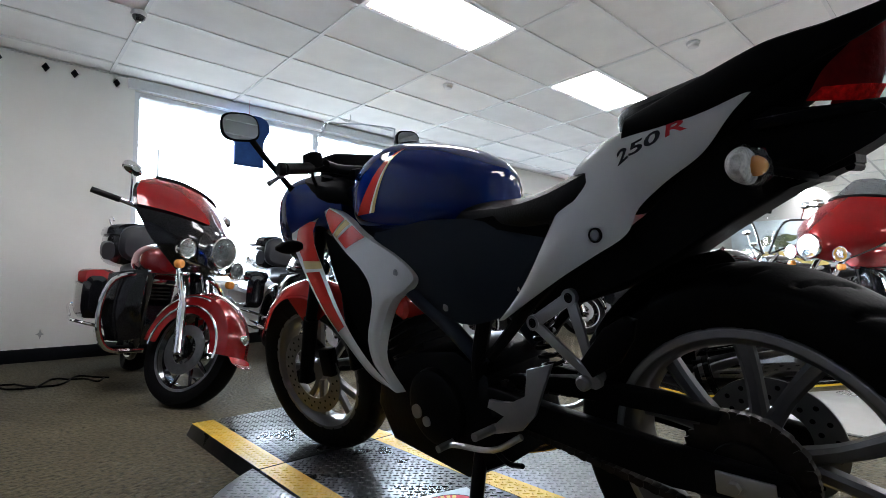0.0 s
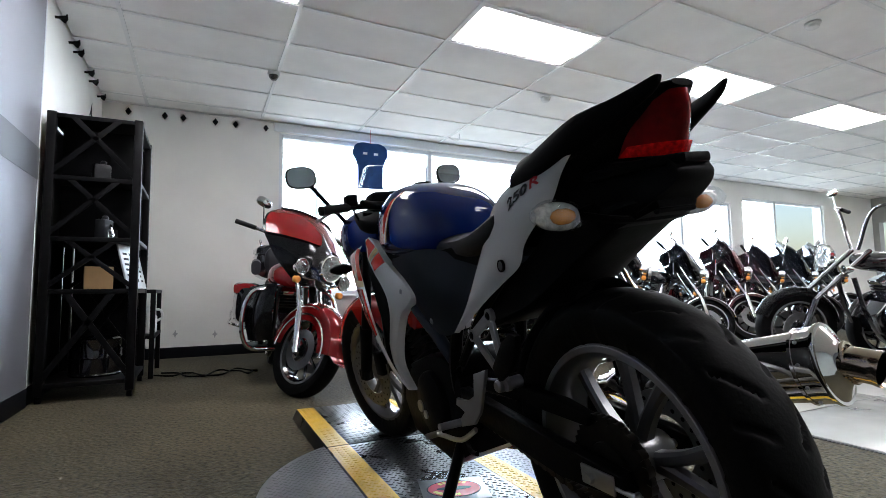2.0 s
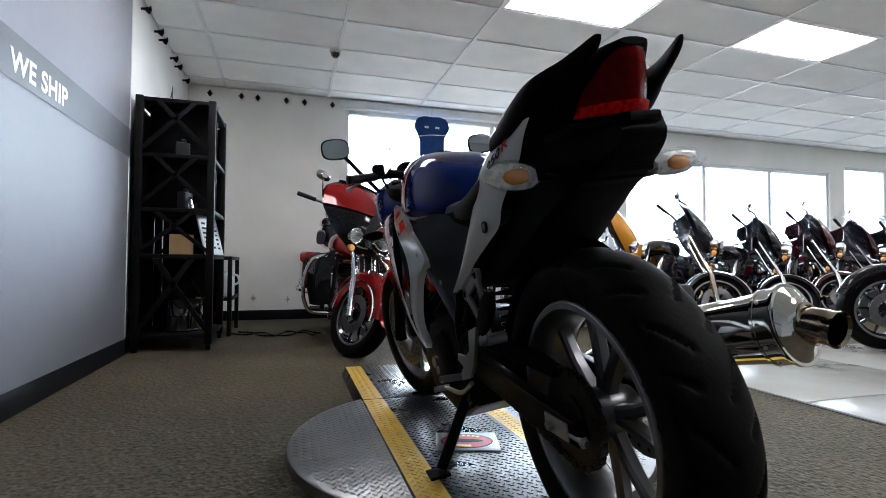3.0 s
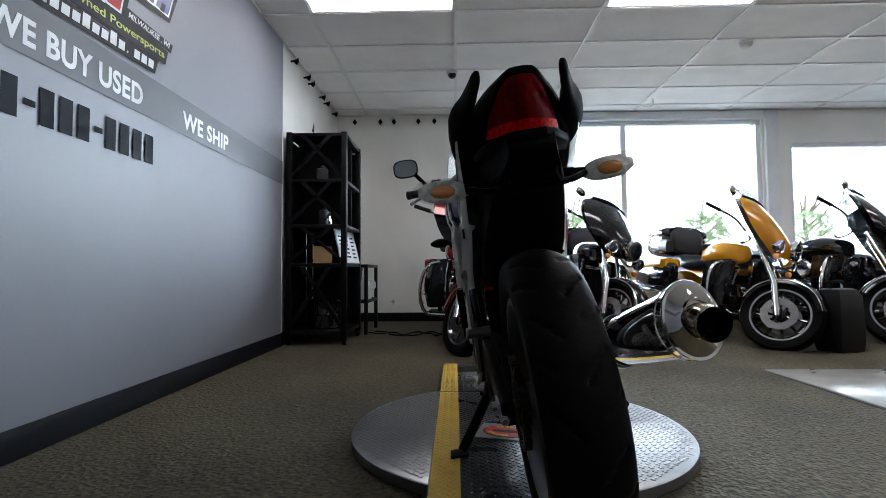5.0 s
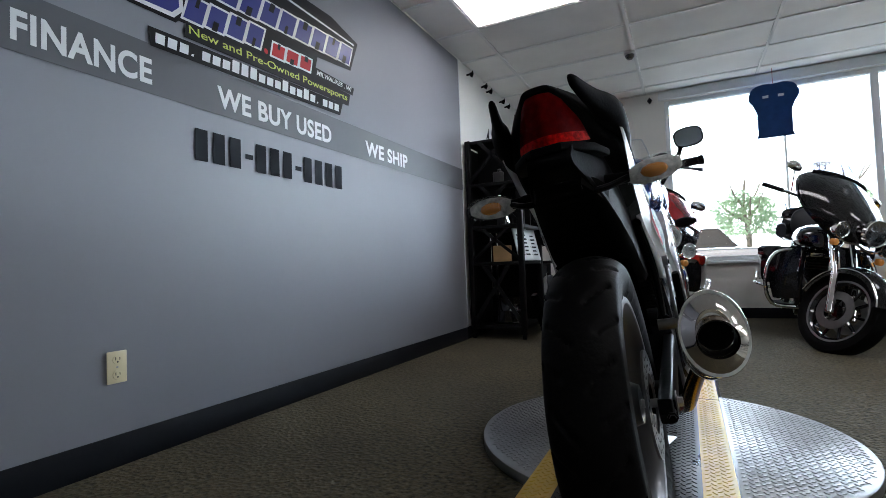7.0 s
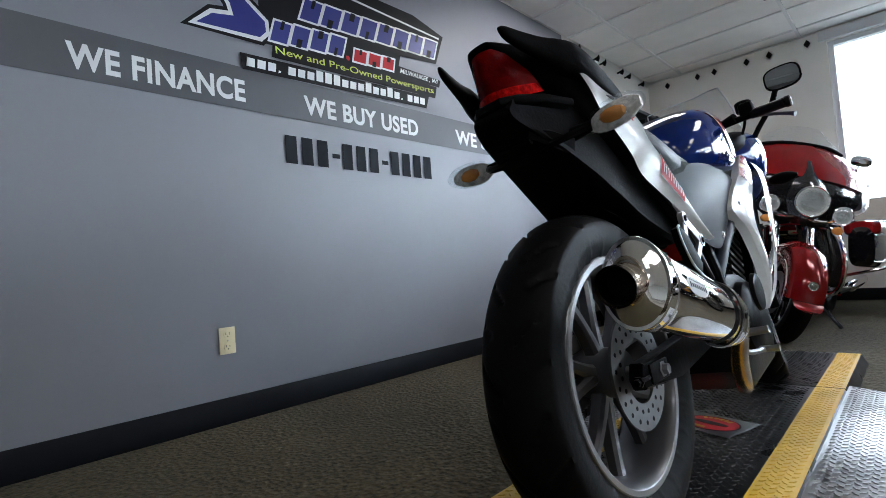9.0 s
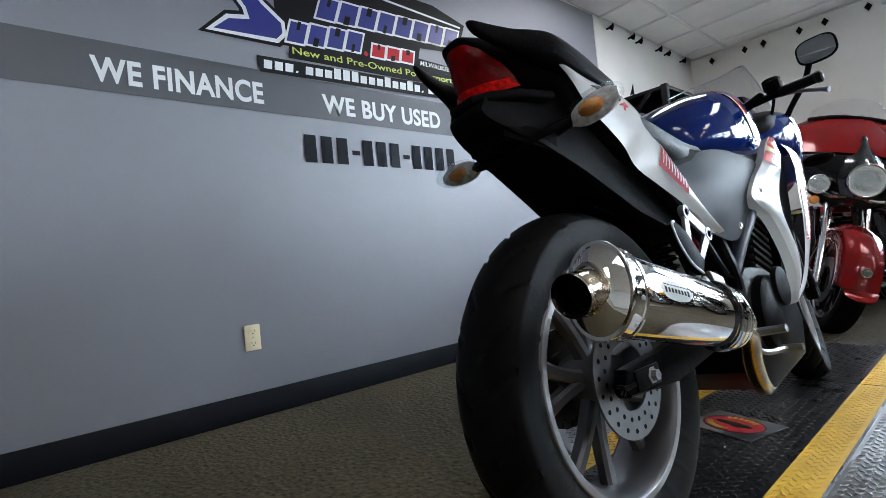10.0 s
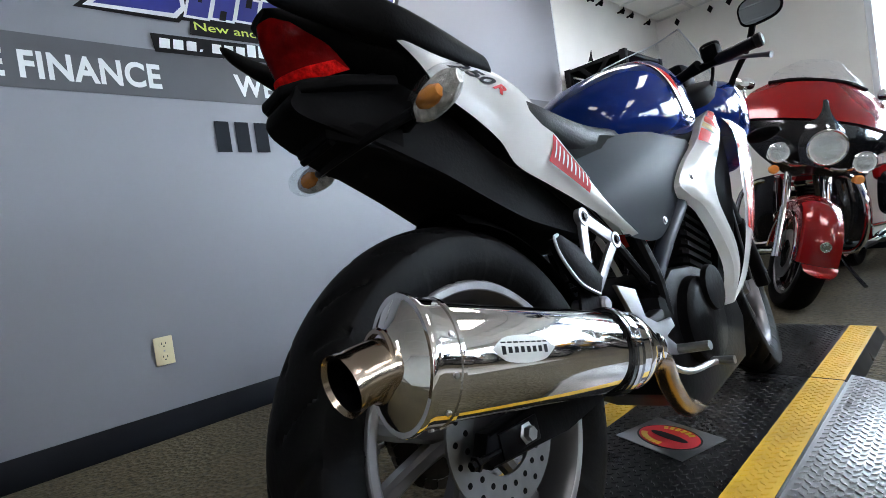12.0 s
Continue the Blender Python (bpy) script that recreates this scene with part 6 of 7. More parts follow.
        bag = part("saddlebag", bm, bag_paint or lower, bike, "hard saddlebag")
        bm = fresh()
        rings = [oval(side * 0.336, y, z, w, (0.055, 0.075), 3.2, 24) for y, z, w in ((-1.27, 0.745, 0.07), (-1.32, 0.752, 0.118), (-1.85, 0.735, 0.120), (-2.05, 0.722, 0.108), (-2.09, 0.718, 0.07))]
        loft(bm, rings)
        part("bag_lid", bm, paint, bag, "painted saddlebag lid")
        bm = fresh()
        tube(bm, curve([(side * 0.22, -1.30, 0.36), (side * 0.455, -1.36, 0.42), (side * 0.465, -1.7, 0.44), (side * 0.455, -2.08, 0.52), (side * 0.24, -2.15, 0.50)], 5), 0.012, 8)
        part("bag_guard", bm, CHROME, bike, "chrome saddlebag guard")
    bm = fresh()
    smooth_loft(bm, [(-0.50, 0.86, 0.06, 0.06, 0.07, 2.2, 0), (-0.56, 0.87, 0.14, 0.09, 0.10, 2.4, 0), (-0.75, 0.87, 0.185, 0.12, 0.11, 2.4, 0), (-0.98, 0.85, 0.15, 0.09, 0.10, 2.4, 0), (-1.10, 0.83, 0.07, 0.04, 0.06, 2.2, 0)], 4)
    part("fuel_tank", bm, paint, bike, "painted fuel tank")
    bm = fresh()
    smooth_loft(bm, [(-0.98, 0.79, 0.08, 0.05, 0.06, 2.6, 0), (-1.15, 0.76, 0.17, 0.05, 0.07, 3, 0), (-1.35, 0.76, 0.19, 0.06, 0.07, 3, 0), (-1.45, 0.80, 0.175, 0.08, 0.08, 3, 0), (-1.70, 0.82, 0.16, 0.06, 0.08, 3, 0), (-1.78, 0.82, 0.10, 0.03, 0.06, 2.6, 0)], 4)
    part("seat", bm, vinyl, bike, "black stitched saddle")
    bm = fresh()
    guard(bm, (0, -1.64, 0.325), 0.375, 0.105, 30, 215, 0.06)
    part("rear_fender", bm, paint, bike)
    if trunk:
        bm = fresh()
        loft(bm, [oval(0, y, 1.02, w, h, 3.6, 28) for y, w, h in ((-1.74, 0.20, 0.10), (-1.78, 0.27, 0.155), (-1.95, 0.30, 0.17), (-2.18, 0.28, 0.155), (-2.23, 0.20, 0.10))])
        box_ = part("trunk", bm, trunk_paint or bag_paint or lower, bike, "rear luggage trunk")
        bm = fresh()
        loft(bm, [oval(0, y, 1.13, w, (0.10, 0.02), 3.2, 28) for y, w in ((-1.73, 0.21), (-1.77, 0.278), (-1.95, 0.308), (-2.19, 0.288), (-2.24, 0.21))])
        part("trunk_lid", bm, dark, box_)
        bm = fresh()
        loft(bm, [oval(0, y, z, w, h, 3.0, 24) for y, z, w, h in ((-1.64, 1.04, 0.15, 0.12), (-1.67, 1.05, 0.19, 0.155), (-1.73, 1.06, 0.19, 0.16))])
        part("backrest", bm, vinyl, bike)
        for side in (-1, 1):
            bm = loft(fresh(), [oval(side * 0.27, y, z, 0.045, 0.07, 2.8, 16) for y, z in ((-1.52, 0.96), (-1.60, 0.98), (-1.74, 0.99))])
            part("armrest", bm, vinyl, bike)
            bm = fresh()
            tube(bm, curve([(side * 0.24, -1.78, 1.24), (side * 0.25, -1.9, 1.285), (side * 0.25, -2.1, 1.285), (side * 0.22, -2.2, 1.23)], 4), 0.008, 8)
            part("luggage_rail", bm, CHROME, bike)
    for side in (-1, 1):
        bm = fresh()
        box(bm, side * 0.24 - 0.06, -2.16, 0.66, side * 0.24 + 0.06, -2.12, 0.72, 0.01)
        part("rear_lamp", bm, RED_LENS, bike)
    return bike


def cruiser(label, paint, dark, m, group="", bars=1.18, fork=0.75, bag=False, visor=False):
    bike = thing("cruiser_motorcycle", label, "motorcycle", group, m)
    st = common(bike, paint, dark, rake=fork, wheelbase=1.70, R=0.335, half=0.052, bright=DARK_CHROME)
    bm = fresh()
    guard(bm, (0, 0, 0.335), 0.365, 0.075, 20, 170, 0.02)
    part("front_fender", turned(bm, st), paint, bike)
    lamp(bike, (0, -0.24, 0.97), 0.10)
    for side in (-1, 1):
        bm = fresh()
        tube(bm, curve([(side * 0.04, -0.50, 1.02), (side * 0.18, -0.50, bars - 0.06), (side * 0.32, -0.56, bars), (side * 0.43, -0.74, bars - 0.03)], 5), 0.013, 10)
        bar = part("handlebar", bm, GLOSS_BLACK, bike)
        bm = fresh()
        tube(bm, [(side * 0.37, -0.64, bars - 0.012), (side * 0.44, -0.76, bars - 0.035)], 0.019, 12)
        part("grip", bm, SEAT_VINYL, bar)
        bm = fresh()
        tube(bm, [(side * 0.34, -0.58, bars), (side * 0.38, -0.57, bars + 0.13)], 0.006, 8)
        loft(bm, [oval(side * 0.39, -0.55, bars + 0.15, 0.03, 0.018, 2.4, 18), oval(side * 0.39, -0.57, bars + 0.15, 0.062, 0.036, 2.6, 18), oval(side * 0.39, -0.582, bars + 0.15, 0.060, 0.034, 2.6, 18)])
        part("mirror", bm, CHROME, bike)
        lamp(bike, (side * 0.17, -0.30, 0.86), 0.035, "indicator")
        if bag:
            bm = fresh()
            loft(bm, [oval(side * 0.27, y, 0.62, w, h, 3.2, 20) for y, w, h in ((-1.36, 0.04, 0.10), (-1.40, 0.075, 0.15), (-1.85, 0.085, 0.155), (-1.92, 0.05, 0.11))])
            part("saddlebag", bm, SEAT_VINYL, bike, "black leather saddlebag")
    bm = fresh()
    smooth_loft(bm, [(-0.48, 0.92, 0.04, 0.05, 0.05, 2.2, 0), (-0.56, 0.92, 0.13, 0.075, 0.08, 2.3, 0), (-0.75, 0.90, 0.165, 0.095, 0.09, 2.3, 0), (-0.95, 0.85, 0.12, 0.07, 0.08, 2.3, 0), (-1.08, 0.80, 0.05, 0.03, 0.05, 2.2, 0)], 4)
    part("fuel_tank", bm, paint, bike, "teardrop fuel tank")
    bm = fresh()
    smooth_loft(bm, [(-0.98, 0.76, 0.06, 0.04, 0.05, 2.6, 0), (-1.15, 0.71, 0.155, 0.04, 0.06, 3, 0), (-1.35, 0.73, 0.17, 0.06, 0.06, 3, 0), (-1.42, 0.78, 0.14, 0.06, 0.07, 3, 0), (-1.70, 0.81, 0.12, 0.045, 0.06, 3, 0), (-1.80, 0.80, 0.07, 0.02, 0.05, 2.6, 0)], 4)
    part("seat", bm, SEAT_VINYL, bike)
    bm = fresh()
    guard(bm, (0, -1.70, 0.335), 0.385, 0.095, 35, 200, 0.05)
    part("rear_fender", bm, paint, bike)
    if visor:
        bm = fresh()
        sheet(bm, [[(-0.22, -0.36, 1.02), (0, -0.27, 1.03), (0.22, -0.36, 1.02)], [(-0.24, -0.44, 1.24), (0, -0.36, 1.27), (0.24, -0.44, 1.24)], [(-0.19, -0.55, 1.46), (0, -0.48, 1.52), (0.19, -0.55, 1.46)]], 0.004, 4, 4)
        part("windshield", bm, SCREEN, bike, "tall clear windshield")
    return bike


SIZE = 0.92


def stand(x, y, heading, lean=-9, z=0.0, size=SIZE):
    """Heading: degrees from +y, to the left; the front wheel stands at x, y."""
    return pose(x, y, z) @ pose(0, 0, 0, 0, 0, heading) @ pose(0, 0, 0, 0, lean, 0) @ Matrix.Scale(size, 4)


ROW = "motorcycles parked along the windows"
touring("cherry red touring motorcycle with chrome trim and hard bags", CHERRY, GLOSS_BLACK, stand(1.49, 2.55, 176, -4, 0, 0.92), ROW, True, SCREEN, CHERRY, 34, nacelle=True, bag_paint=GLOSS_BLACK)
touring("gloss black touring motorcycle with chrome fork and hard bags", GLOSS_BLACK, GLOSS_BLACK, stand(2.66, 2.95, 172, -6, 0, 0.92), ROW, True, DARK_SCREEN, GLOSS_BLACK, 46, skirted=False)
touring("bright yellow touring motorcycle with black fender and trunk", YELLOW_PAINT, GLOSS_BLACK, stand(3.97, 2.78, 180, -6, 0, 0.90), ROW, True, DARK_SCREEN, YELLOW_PAINT, 46, skirted=False, fender_paint=GLOSS_BLACK, trunk_paint=GLOSS_BLACK, bag_paint=GLOSS_BLACK)
base = touring("black touring motorcycle with fork-mounted fairing and no trunk", GLOSS_BLACK, GLOSS_BLACK, stand(5.12, 2.95, 188, -6, 0, 0.95), ROW, False, DARK_SCREEN, GLOSS_BLACK, 44, skirted=False)
copy_thing(base, stand(6.12, 2.98, 190, -6, 0, 0.95))
maroon = touring("dark maroon touring motorcycle with chrome lamps and clear screen", MAROON, GLOSS_BLACK, stand(6.98, 3.00, 190, -6, 0, 0.95), ROW, False, SCREEN, MAROON, 44, skirted=False)
copy_thing(maroon, stand(7.78, 3.05, 192, -6, 0, 0.95))
copy_thing(base, stand(8.65, 3.10, 192, -6, 0, 0.95))
copy_thing(base, stand(9.55, 3.15, 192, -6, 0, 0.95))
AISLE = "motorcycles parked across the aisle"
tall = cruiser("black cruiser motorcycle with tall chrome handlebars", GLOSS_BLACK, GLOSS_BLACK, stand(5.52, 1.70, 60, -6, 0.007, 0.95), AISLE, 1.40, 0.9)
copy_thing(tall, stand(6.30, 1.42, 62, -6, 0.007, 0.95))
red_cr = cruiser("dark maroon cruiser motorcycle with chrome engine and windshield", MAROON, GLOSS_BLACK, stand(7.40, 1.70, 64, -6, 0.007, 0.95), AISLE, 1.14, 0.7, True, True)
copy_thing(red_cr, stand(8.8, 2.0, 64, -6, 0.007, 0.95))
touring("candy red touring motorcycle with smoked windshield and chrome lamps", CHERRY, GLOSS_BLACK, stand(5.45, 0.62, 60, -6, 0.007, 0.95), AISLE, False, DARK_SCREEN, CHERRY, 0, skirted=False)
copy_thing(tall, stand(7.5, 0.65, 64, -6, 0.007, 0.95))


def price_tag(m, x=-0.33, y=-0.60, z=1.0):
    """A paper tag that hangs from the handlebar of the motorcycle at m."""
    t = thing("price_tag", "white paper price tag hanging from a handlebar", "tag", "paper price tags", m @ pose(x, y, z, 0, 0, 28))
    part("card", box(fresh(), -0.055, -0.002, -0.075, 0.055, 0.002, 0.075), PLASTIC_WHITE, t)
    part("loop", tube(fresh(), [(0, 0, 0.074), (0.006, 0.0, 0.11), (0.002, 0, 0.15)], 0.002, 6), BIKE_RED, t)
    for k in range(3):
        part("print_bar", box(fresh(), -0.042, -0.0032, 0.035 - 0.035 * k, 0.040 - 0.02 * (k % 2), -0.0022, 0.048 - 0.035 * k), NUMBER_GREY, t)


NUMBER_GREY = material("number_slate", (0.012, 0.015, 0.020), 0.7, 0, 0.05, 8, shine=0.12)
price_tag(stand(2.66, 2.95, 172, -6, 0, 0.92), -0.30, -0.42, 1.02)
price_tag(stand(5.12, 2.95, 188, -6, 0, 0.95))
price_tag(stand(6.12, 2.98, 190, -6, 0, 0.95))
price_tag(stand(6.98, 3.00, 190, -6, 0, 0.95))

# ---- writing and marks on the grey wall ----
FACE = 0.0165


def on_wall(y, z, x=FACE):
    """Letters that run along +y on the side wall."""
    return Matrix.Translation((x, y, z)) @ Matrix(((0, 0, 1), (1, 0, 0), (0, 1, 0))).to_4x4()


for text, y0, y1, z, h in (("WE FINANCE", -0.698, -0.022, 1.436, 0.104), ("WE BUY USED", 0.285, 1.088, 1.434, 0.102), ("WE SHIP", 1.440, 1.992, 1.434, 0.102)):
    sign = letters("wall_lettering", text, LETTER_WHITE, h, on_wall(y0, z), grey_panel, 0.0003, y1 - y0, bold=0.030, space=1.06)
    tagged(sign, "flat white block capitals")


def bars(name, spans, z0, z1, mat, parent, x=FACE, slant=0.0, depth=0.0005):
    """Plain bars in place of lettering."""
    for a, b in spans:
        bm = fresh()
        plate(bm, [(a, z0), (b, z0), (b + slant, z1), (a + slant, z1)], "x", x, x + depth)
        part(name, bm, mat, parent)


w = 0.064
spans = []
y = 0.157
for ch in "000-000-0000":
    if ch == "-":
        bars("number_dash", [(y + 0.008, y + 0.056)], 1.226, 1.250, NUMBER_GREY, grey_panel)
        y += 0.067
    else:
        spans.append((y + 0.008, y + 0.008 + w))
        y += 0.0905
bars("number_bar", spans, 1.172, 1.312, NUMBER_GREY, grey_panel)

# company sign: plain shapes in its colours
sign = thing("wall_sign", "flat blue, red and black company sign of plain shapes", "sign", at=Matrix(((0.35, 0, 0, 0.65 * FACE), (0, 0.948, 0, 0.016), (0, 0.030, 1, -0.028), (0, 0, 0, 1))))


def shape(name, outline, x0, x1, mat):
    bm = fresh()
    plate(bm, outline, "x", x0, x1)
    return part(name, bm, mat, sign)


def grown(outline, d):
    """The outline moved outwards by d."""
    n = len(outline)
    area = sum(outline[k][0] * outline[(k + 1) % n][1] - outline[(k + 1) % n][0] * outline[k][1] for k in range(n))
    s = 1 if area > 0 else -1
    out = []
    for k in range(n):
        p, q, r = Vector(outline[k - 1]), Vector(outline[k]), Vector(outline[(k + 1) % n])
        a, b = (q - p).normalized(), (r - q).normalized()
        na, nb = Vector((a.y, -a.x)) * s, Vector((b.y, -b.x)) * s
        m = (na + nb).normalized()
        out.append(tuple(q + m * d / max(0.5, m.dot(na))))
    return out


X = FACE
SWOOSH = [(-0.225, 1.790), (0.085, 1.800), (0.120, 1.835), (0.118, 1.885), (0.02, 1.960), (-0.02, 2.010), (0.06, 2.055), (0.30, 2.085), (0.33, 2.15), (0.02, 2.17), (-0.13, 2.12), (-0.150, 2.04), (-0.06, 1.925), (-0.045, 1.868), (-0.150, 1.850)]
shape("backing", grown(SWOOSH, 0.038), X, X + 0.001, LOGO_BLACK)
shape("backing", [(0.09, 1.775), (1.01, 1.805), (1.05, 1.935), (1.385, 1.960), (1.48, 2.165), (1.20, 2.235), (0.30, 2.25), (0.09, 2.13)], X + 0.0001, X + 0.0011, LOGO_BLACK)
shape("outline", grown(SWOOSH, 0.020), X + 0.0014, X + 0.0022, LETTER_WHITE)
shape("swoosh", SWOOSH, X + 0.0025, X + 0.0034, LOGO_BLUE)
shape("top_line", [(0.45, 2.185), (1.435, 2.135), (1.44, 2.147), (0.45, 2.198)], X + 0.0014, X + 0.0022, LETTER_WHITE)


def sign_blocks(name, y0, y1, n, z0, z1, mat, lean, rise=0.0):
    """A row of leaning outlined blocks, each with a notch."""
    step = (y1 - y0) / n
    for k in range(n):
        a, b, dz = y0 + k * step + 0.004, y0 + (k + 1) * step - 0.004, rise * k / n
        out = [(a, z0 + dz), (b, z0 + dz), (b + lean, z1 + dz), (a + lean, z1 + dz)]
        bm = fresh()
        plate(bm, grown(out, 0.004), "x", X + 0.0036, X + 0.0044)
        part(name + "_edge", bm, LETTER_WHITE, sign)
        bm = fresh()
        plate(bm, grown(out, -0.007), "x", X + 0.0047, X + 0.0054)
        block = part(name, bm, mat, sign)
        c, h = (a + b) / 2, z1 - z0
        f = 0.0 if k % 2 else 0.62
        g = 0.13 if k % 3 else 0.08
        s2 = lean * f
        bm = fresh()
        plate(bm, [(c - step * g + s2, z0 + dz + h * f), (c + step * g + s2, z0 + dz + h * f), (c + step * g + s2 + lean * 0.38, z0 + dz + h * (f + 0.38)), (c - step * g + s2 + lean * 0.38, z0 + dz + h * (f + 0.38))], "x", X + 0.0056, X + 0.0060)
        part("notch", bm, LOGO_BLACK, sign)


sign_blocks("upper_block", 0.31, 1.375, 8, 1.956, 2.085, LOGO_BLUE, 0.050, 0.035)
sign_blocks("lower_block", 0.125, 0.595, 4, 1.795, 1.915, LOGO_BLUE, 0.040, 0.03)
sign_blocks("red_block", 0.655, 0.985, 3, 1.812, 1.895, LOGO_RED, 0.020, 0.012)
bm = lathe(fresh(), [(X + 0.0047, 0.014), (X + 0.0054, 0.014), (X + 0.0054, 0.0)], (0, 0.628, 1.824), 12, "x")
part("red_dot", bm, LOGO_RED, sign)
shape("motto_backing", [(0.140, 1.716), (1.345, 1.722), (1.370, 1.800), (1.02, 1.812), (0.150, 1.780)], X + 0.0062, X + 0.0068, LOGO_BLACK)
letters("motto", "New and Pre-Owned Powersports", LOGO_GREEN, 0.048, on_wall(0.165, 1.729, X + 0.0071) @ Matrix.Rotation(radians(0.6), 4, "Z"), sign, 0.0006, 1.170, "thin lime motto lettering", bold=0.006)
letters("town", "MILWAUKEE , WI", LETTER_WHITE, 0.034, on_wall(1.035, 1.822, X + 0.0071) @ Matrix.Rotation(radians(-0.8), 4, "Z"), sign, 0.0006, 0.350, "small white slanted capitals", shear=0.25, bold=0.01)
shape("town_backing", [(1.005, 1.808), (1.395, 1.802), (1.415, 1.852), (1.010, 1.868)], X + 0.0063, X + 0.0069, LOGO_BLACK)
shape("address_backing", [(-0.020, 1.622), (1.250, 1.640), (1.283, 1.722), (-0.030, 1.700)], X + 0.0072, X + 0.0080, LOGO_BLACK)
for k in range(22):
    a = 0.000 + k * 0.0568
    z0 = 1.642 + a * 0.015
    tall_ = 0.058 if k in (7, 8, 9, 13, 16) else 0.042
    if k in (3, 18):
        tall_ = 0.011
    wide = 0.043 if tall_ > 0.02 else 0.012
    bm = fresh()
    plate(bm, [(a, z0), (a + wide, z0), (a + wide + 0.005, z0 + tall_), (a + 0.005, z0 + tall_)], "x", X + 0.0083, X + 0.0090)
    part("address_bar", bm, LETTER_WHITE, sign)

# power outlet
outlet = thing("power_outlet", "ivory plastic double power outlet on the grey wall", "outlet", at=pose(FACE - 0.0005, -0.171, 0.355))
bm = fresh()
box(bm, 0, -0.035, -0.0575, 0.006, 0.035, 0.0575, 0.003)
part("cover_plate", bm, IVORY, outlet)
for dz in (-0.027, 0.027):
    bm = fresh()
    lathe(bm, [(0.004, 0.017), (0.0085, 0.0165), (0.009, 0.0)], (0, 0, dz), 24, "x")
    part("socket", bm, IVORY, outlet)
    bm = fresh()
    box(bm, 0.0085, -0.0085, dz - 0.001, 0.0096, -0.0060, dz + 0.009)
    box(bm, 0.0085, 0.0060, dz - 0.001, 0.0096, 0.0085, dz + 0.008)
    lathe(bm, [(0.0085, 0.003), (0.0096, 0.003), (0.0096, 0)], (0, 0, dz - 0.008), 10, "x")
    part("slots", bm, JOINT, outlet)
bm = fresh()
bolt(bm, (0.006, 0, 0), 0.0025, 0.0015)
part("screw", bm, STEEL, outlet)

# dark diamond studs in a row on the window wall, bird-shaped hooks on the side wall
for k, x in enumerate((0.226, 0.559, 0.736, 1.053, 1.261, 1.587)):
    t = thing("wall_diamond", "small black diamond ornament on the white wall", "ornament", "diamond ornaments", pose(x, BACK - 0.001, 2.578))
    bm = fresh()
    plate(bm, [(-0.030, 0), (0, -0.042), (0.030, 0), (0, 0.042)], "y", -0.012, 0.0, 0.003)
    part("diamond", bm, BLACK_PAINT, t)
for x, z in ((0.72, 0.25), (1.10, 0.23)):
    t = thing("wall_stencil", "faint grey star stencil low on the white wall", "ornament", "", pose(x, BACK - 0.0005, z))
    bm = fresh()
    plate(bm, [(-0.030, 0), (-0.010, -0.010), (0, -0.045), (0.010, -0.010), (0.030, 0), (0.010, 0.010), (0, 0.045), (-0.010, 0.010)], "y", -0.002, 0.0)
    part("stencil", bm, material("stencil_grey", (0.42, 0.42, 0.41), 0.7), t)
hook = None
for y, dz in ((3.22, 0.0), (3.61, 0.0), (3.76, -0.008), (4.18, 0.0), (4.37, -0.006), (4.75, -0.008)):
    m = pose(0.002, y + 0.05, 2.595 + dz)
    if hook is None:
        hook = thing("wall_hook", "small black bird-shaped hook on the side wall", "hook", "bird-shaped hooks", m)
        bm = fresh()
        tube(bm, curve([(0, 0, 0), (0.035, 0, 0.004), (0.065, 0, 0.012)], 4), [0.010] * 4 + [0.013] * 4 + [0.006], 8)
        part("body", bm, BLACK_PAINT, hook)
        bm = fresh()
        plate(bm, [(0.030, -0.012), (0.055, -0.002), (0.062, 0.030), (0.070, 0.034), (0.074, -0.002), (0.060, -0.034), (0.050, -0.030)], "y", -0.006, 0.006, 0.002)
        part("wings", bm, BLACK_PAINT, hook)
    else:
        copy_thing(hook, m)

# ---- steel shelf by the side wall and what stands on it ----
CAST = material("dark_cast_parts", (0.03, 0.03, 0.032), 0.4, 0.5, 0.3, 15, 0.2, 40)
CARD = material("brown_card", (0.42, 0.26, 0.12), 0.8, 0, 0.1, 12)
PAPER = material("sign_paper", (0.72, 0.73, 0.74), 0.6, 0, 0.03, 10)
SX0, SX1, SY0, SY1, STOP = 0.060, 0.545, 3.085, 3.70, 1.870
shelf = thing("steel_shelf", "black steel display shelf with cross-braced ends and goods", "shelf")
for x in (SX0, SX1):
    for y in (SY0, SY1):
        bm = fresh()
        box(bm, x - 0.025, y - 0.025, 0.045, x + 0.025, y + 0.025, STOP, 0.004)
        part("post", bm, BLACK_PAINT, shelf)
for z in (0.11, 0.70, 1.04, 1.44, STOP - 0.02):
    bm = fresh()
    box(bm, SX0 - 0.02, SY0 - 0.02, z - 0.018, SX1 + 0.02, SY1 + 0.02, z + 0.012, 0.004)
    part("shelf_board", bm, BLACK_PAINT, shelf)
for y in (SY0, SY1):
    for z0, z1 in ((0.13, 0.68), (0.72, 1.02), (1.06, 1.42), (1.46, 1.84)):
        for a, b in ((SX0, SX1), (SX1, SX0)):
            bm = fresh()
            mid = (SX0 + SX1) / 2
            d = 0.045
            plate(bm, [(a - d * 0.5, z0), (a + d * 0.5, z0), ((mid + b) / 2 + d * 0.5, z1), ((mid + b) / 2 - d * 0.5, z1)], "y", y - 0.022, y - 0.012, 0.001)
            part("brace", bm, BLACK_PAINT, shelf)
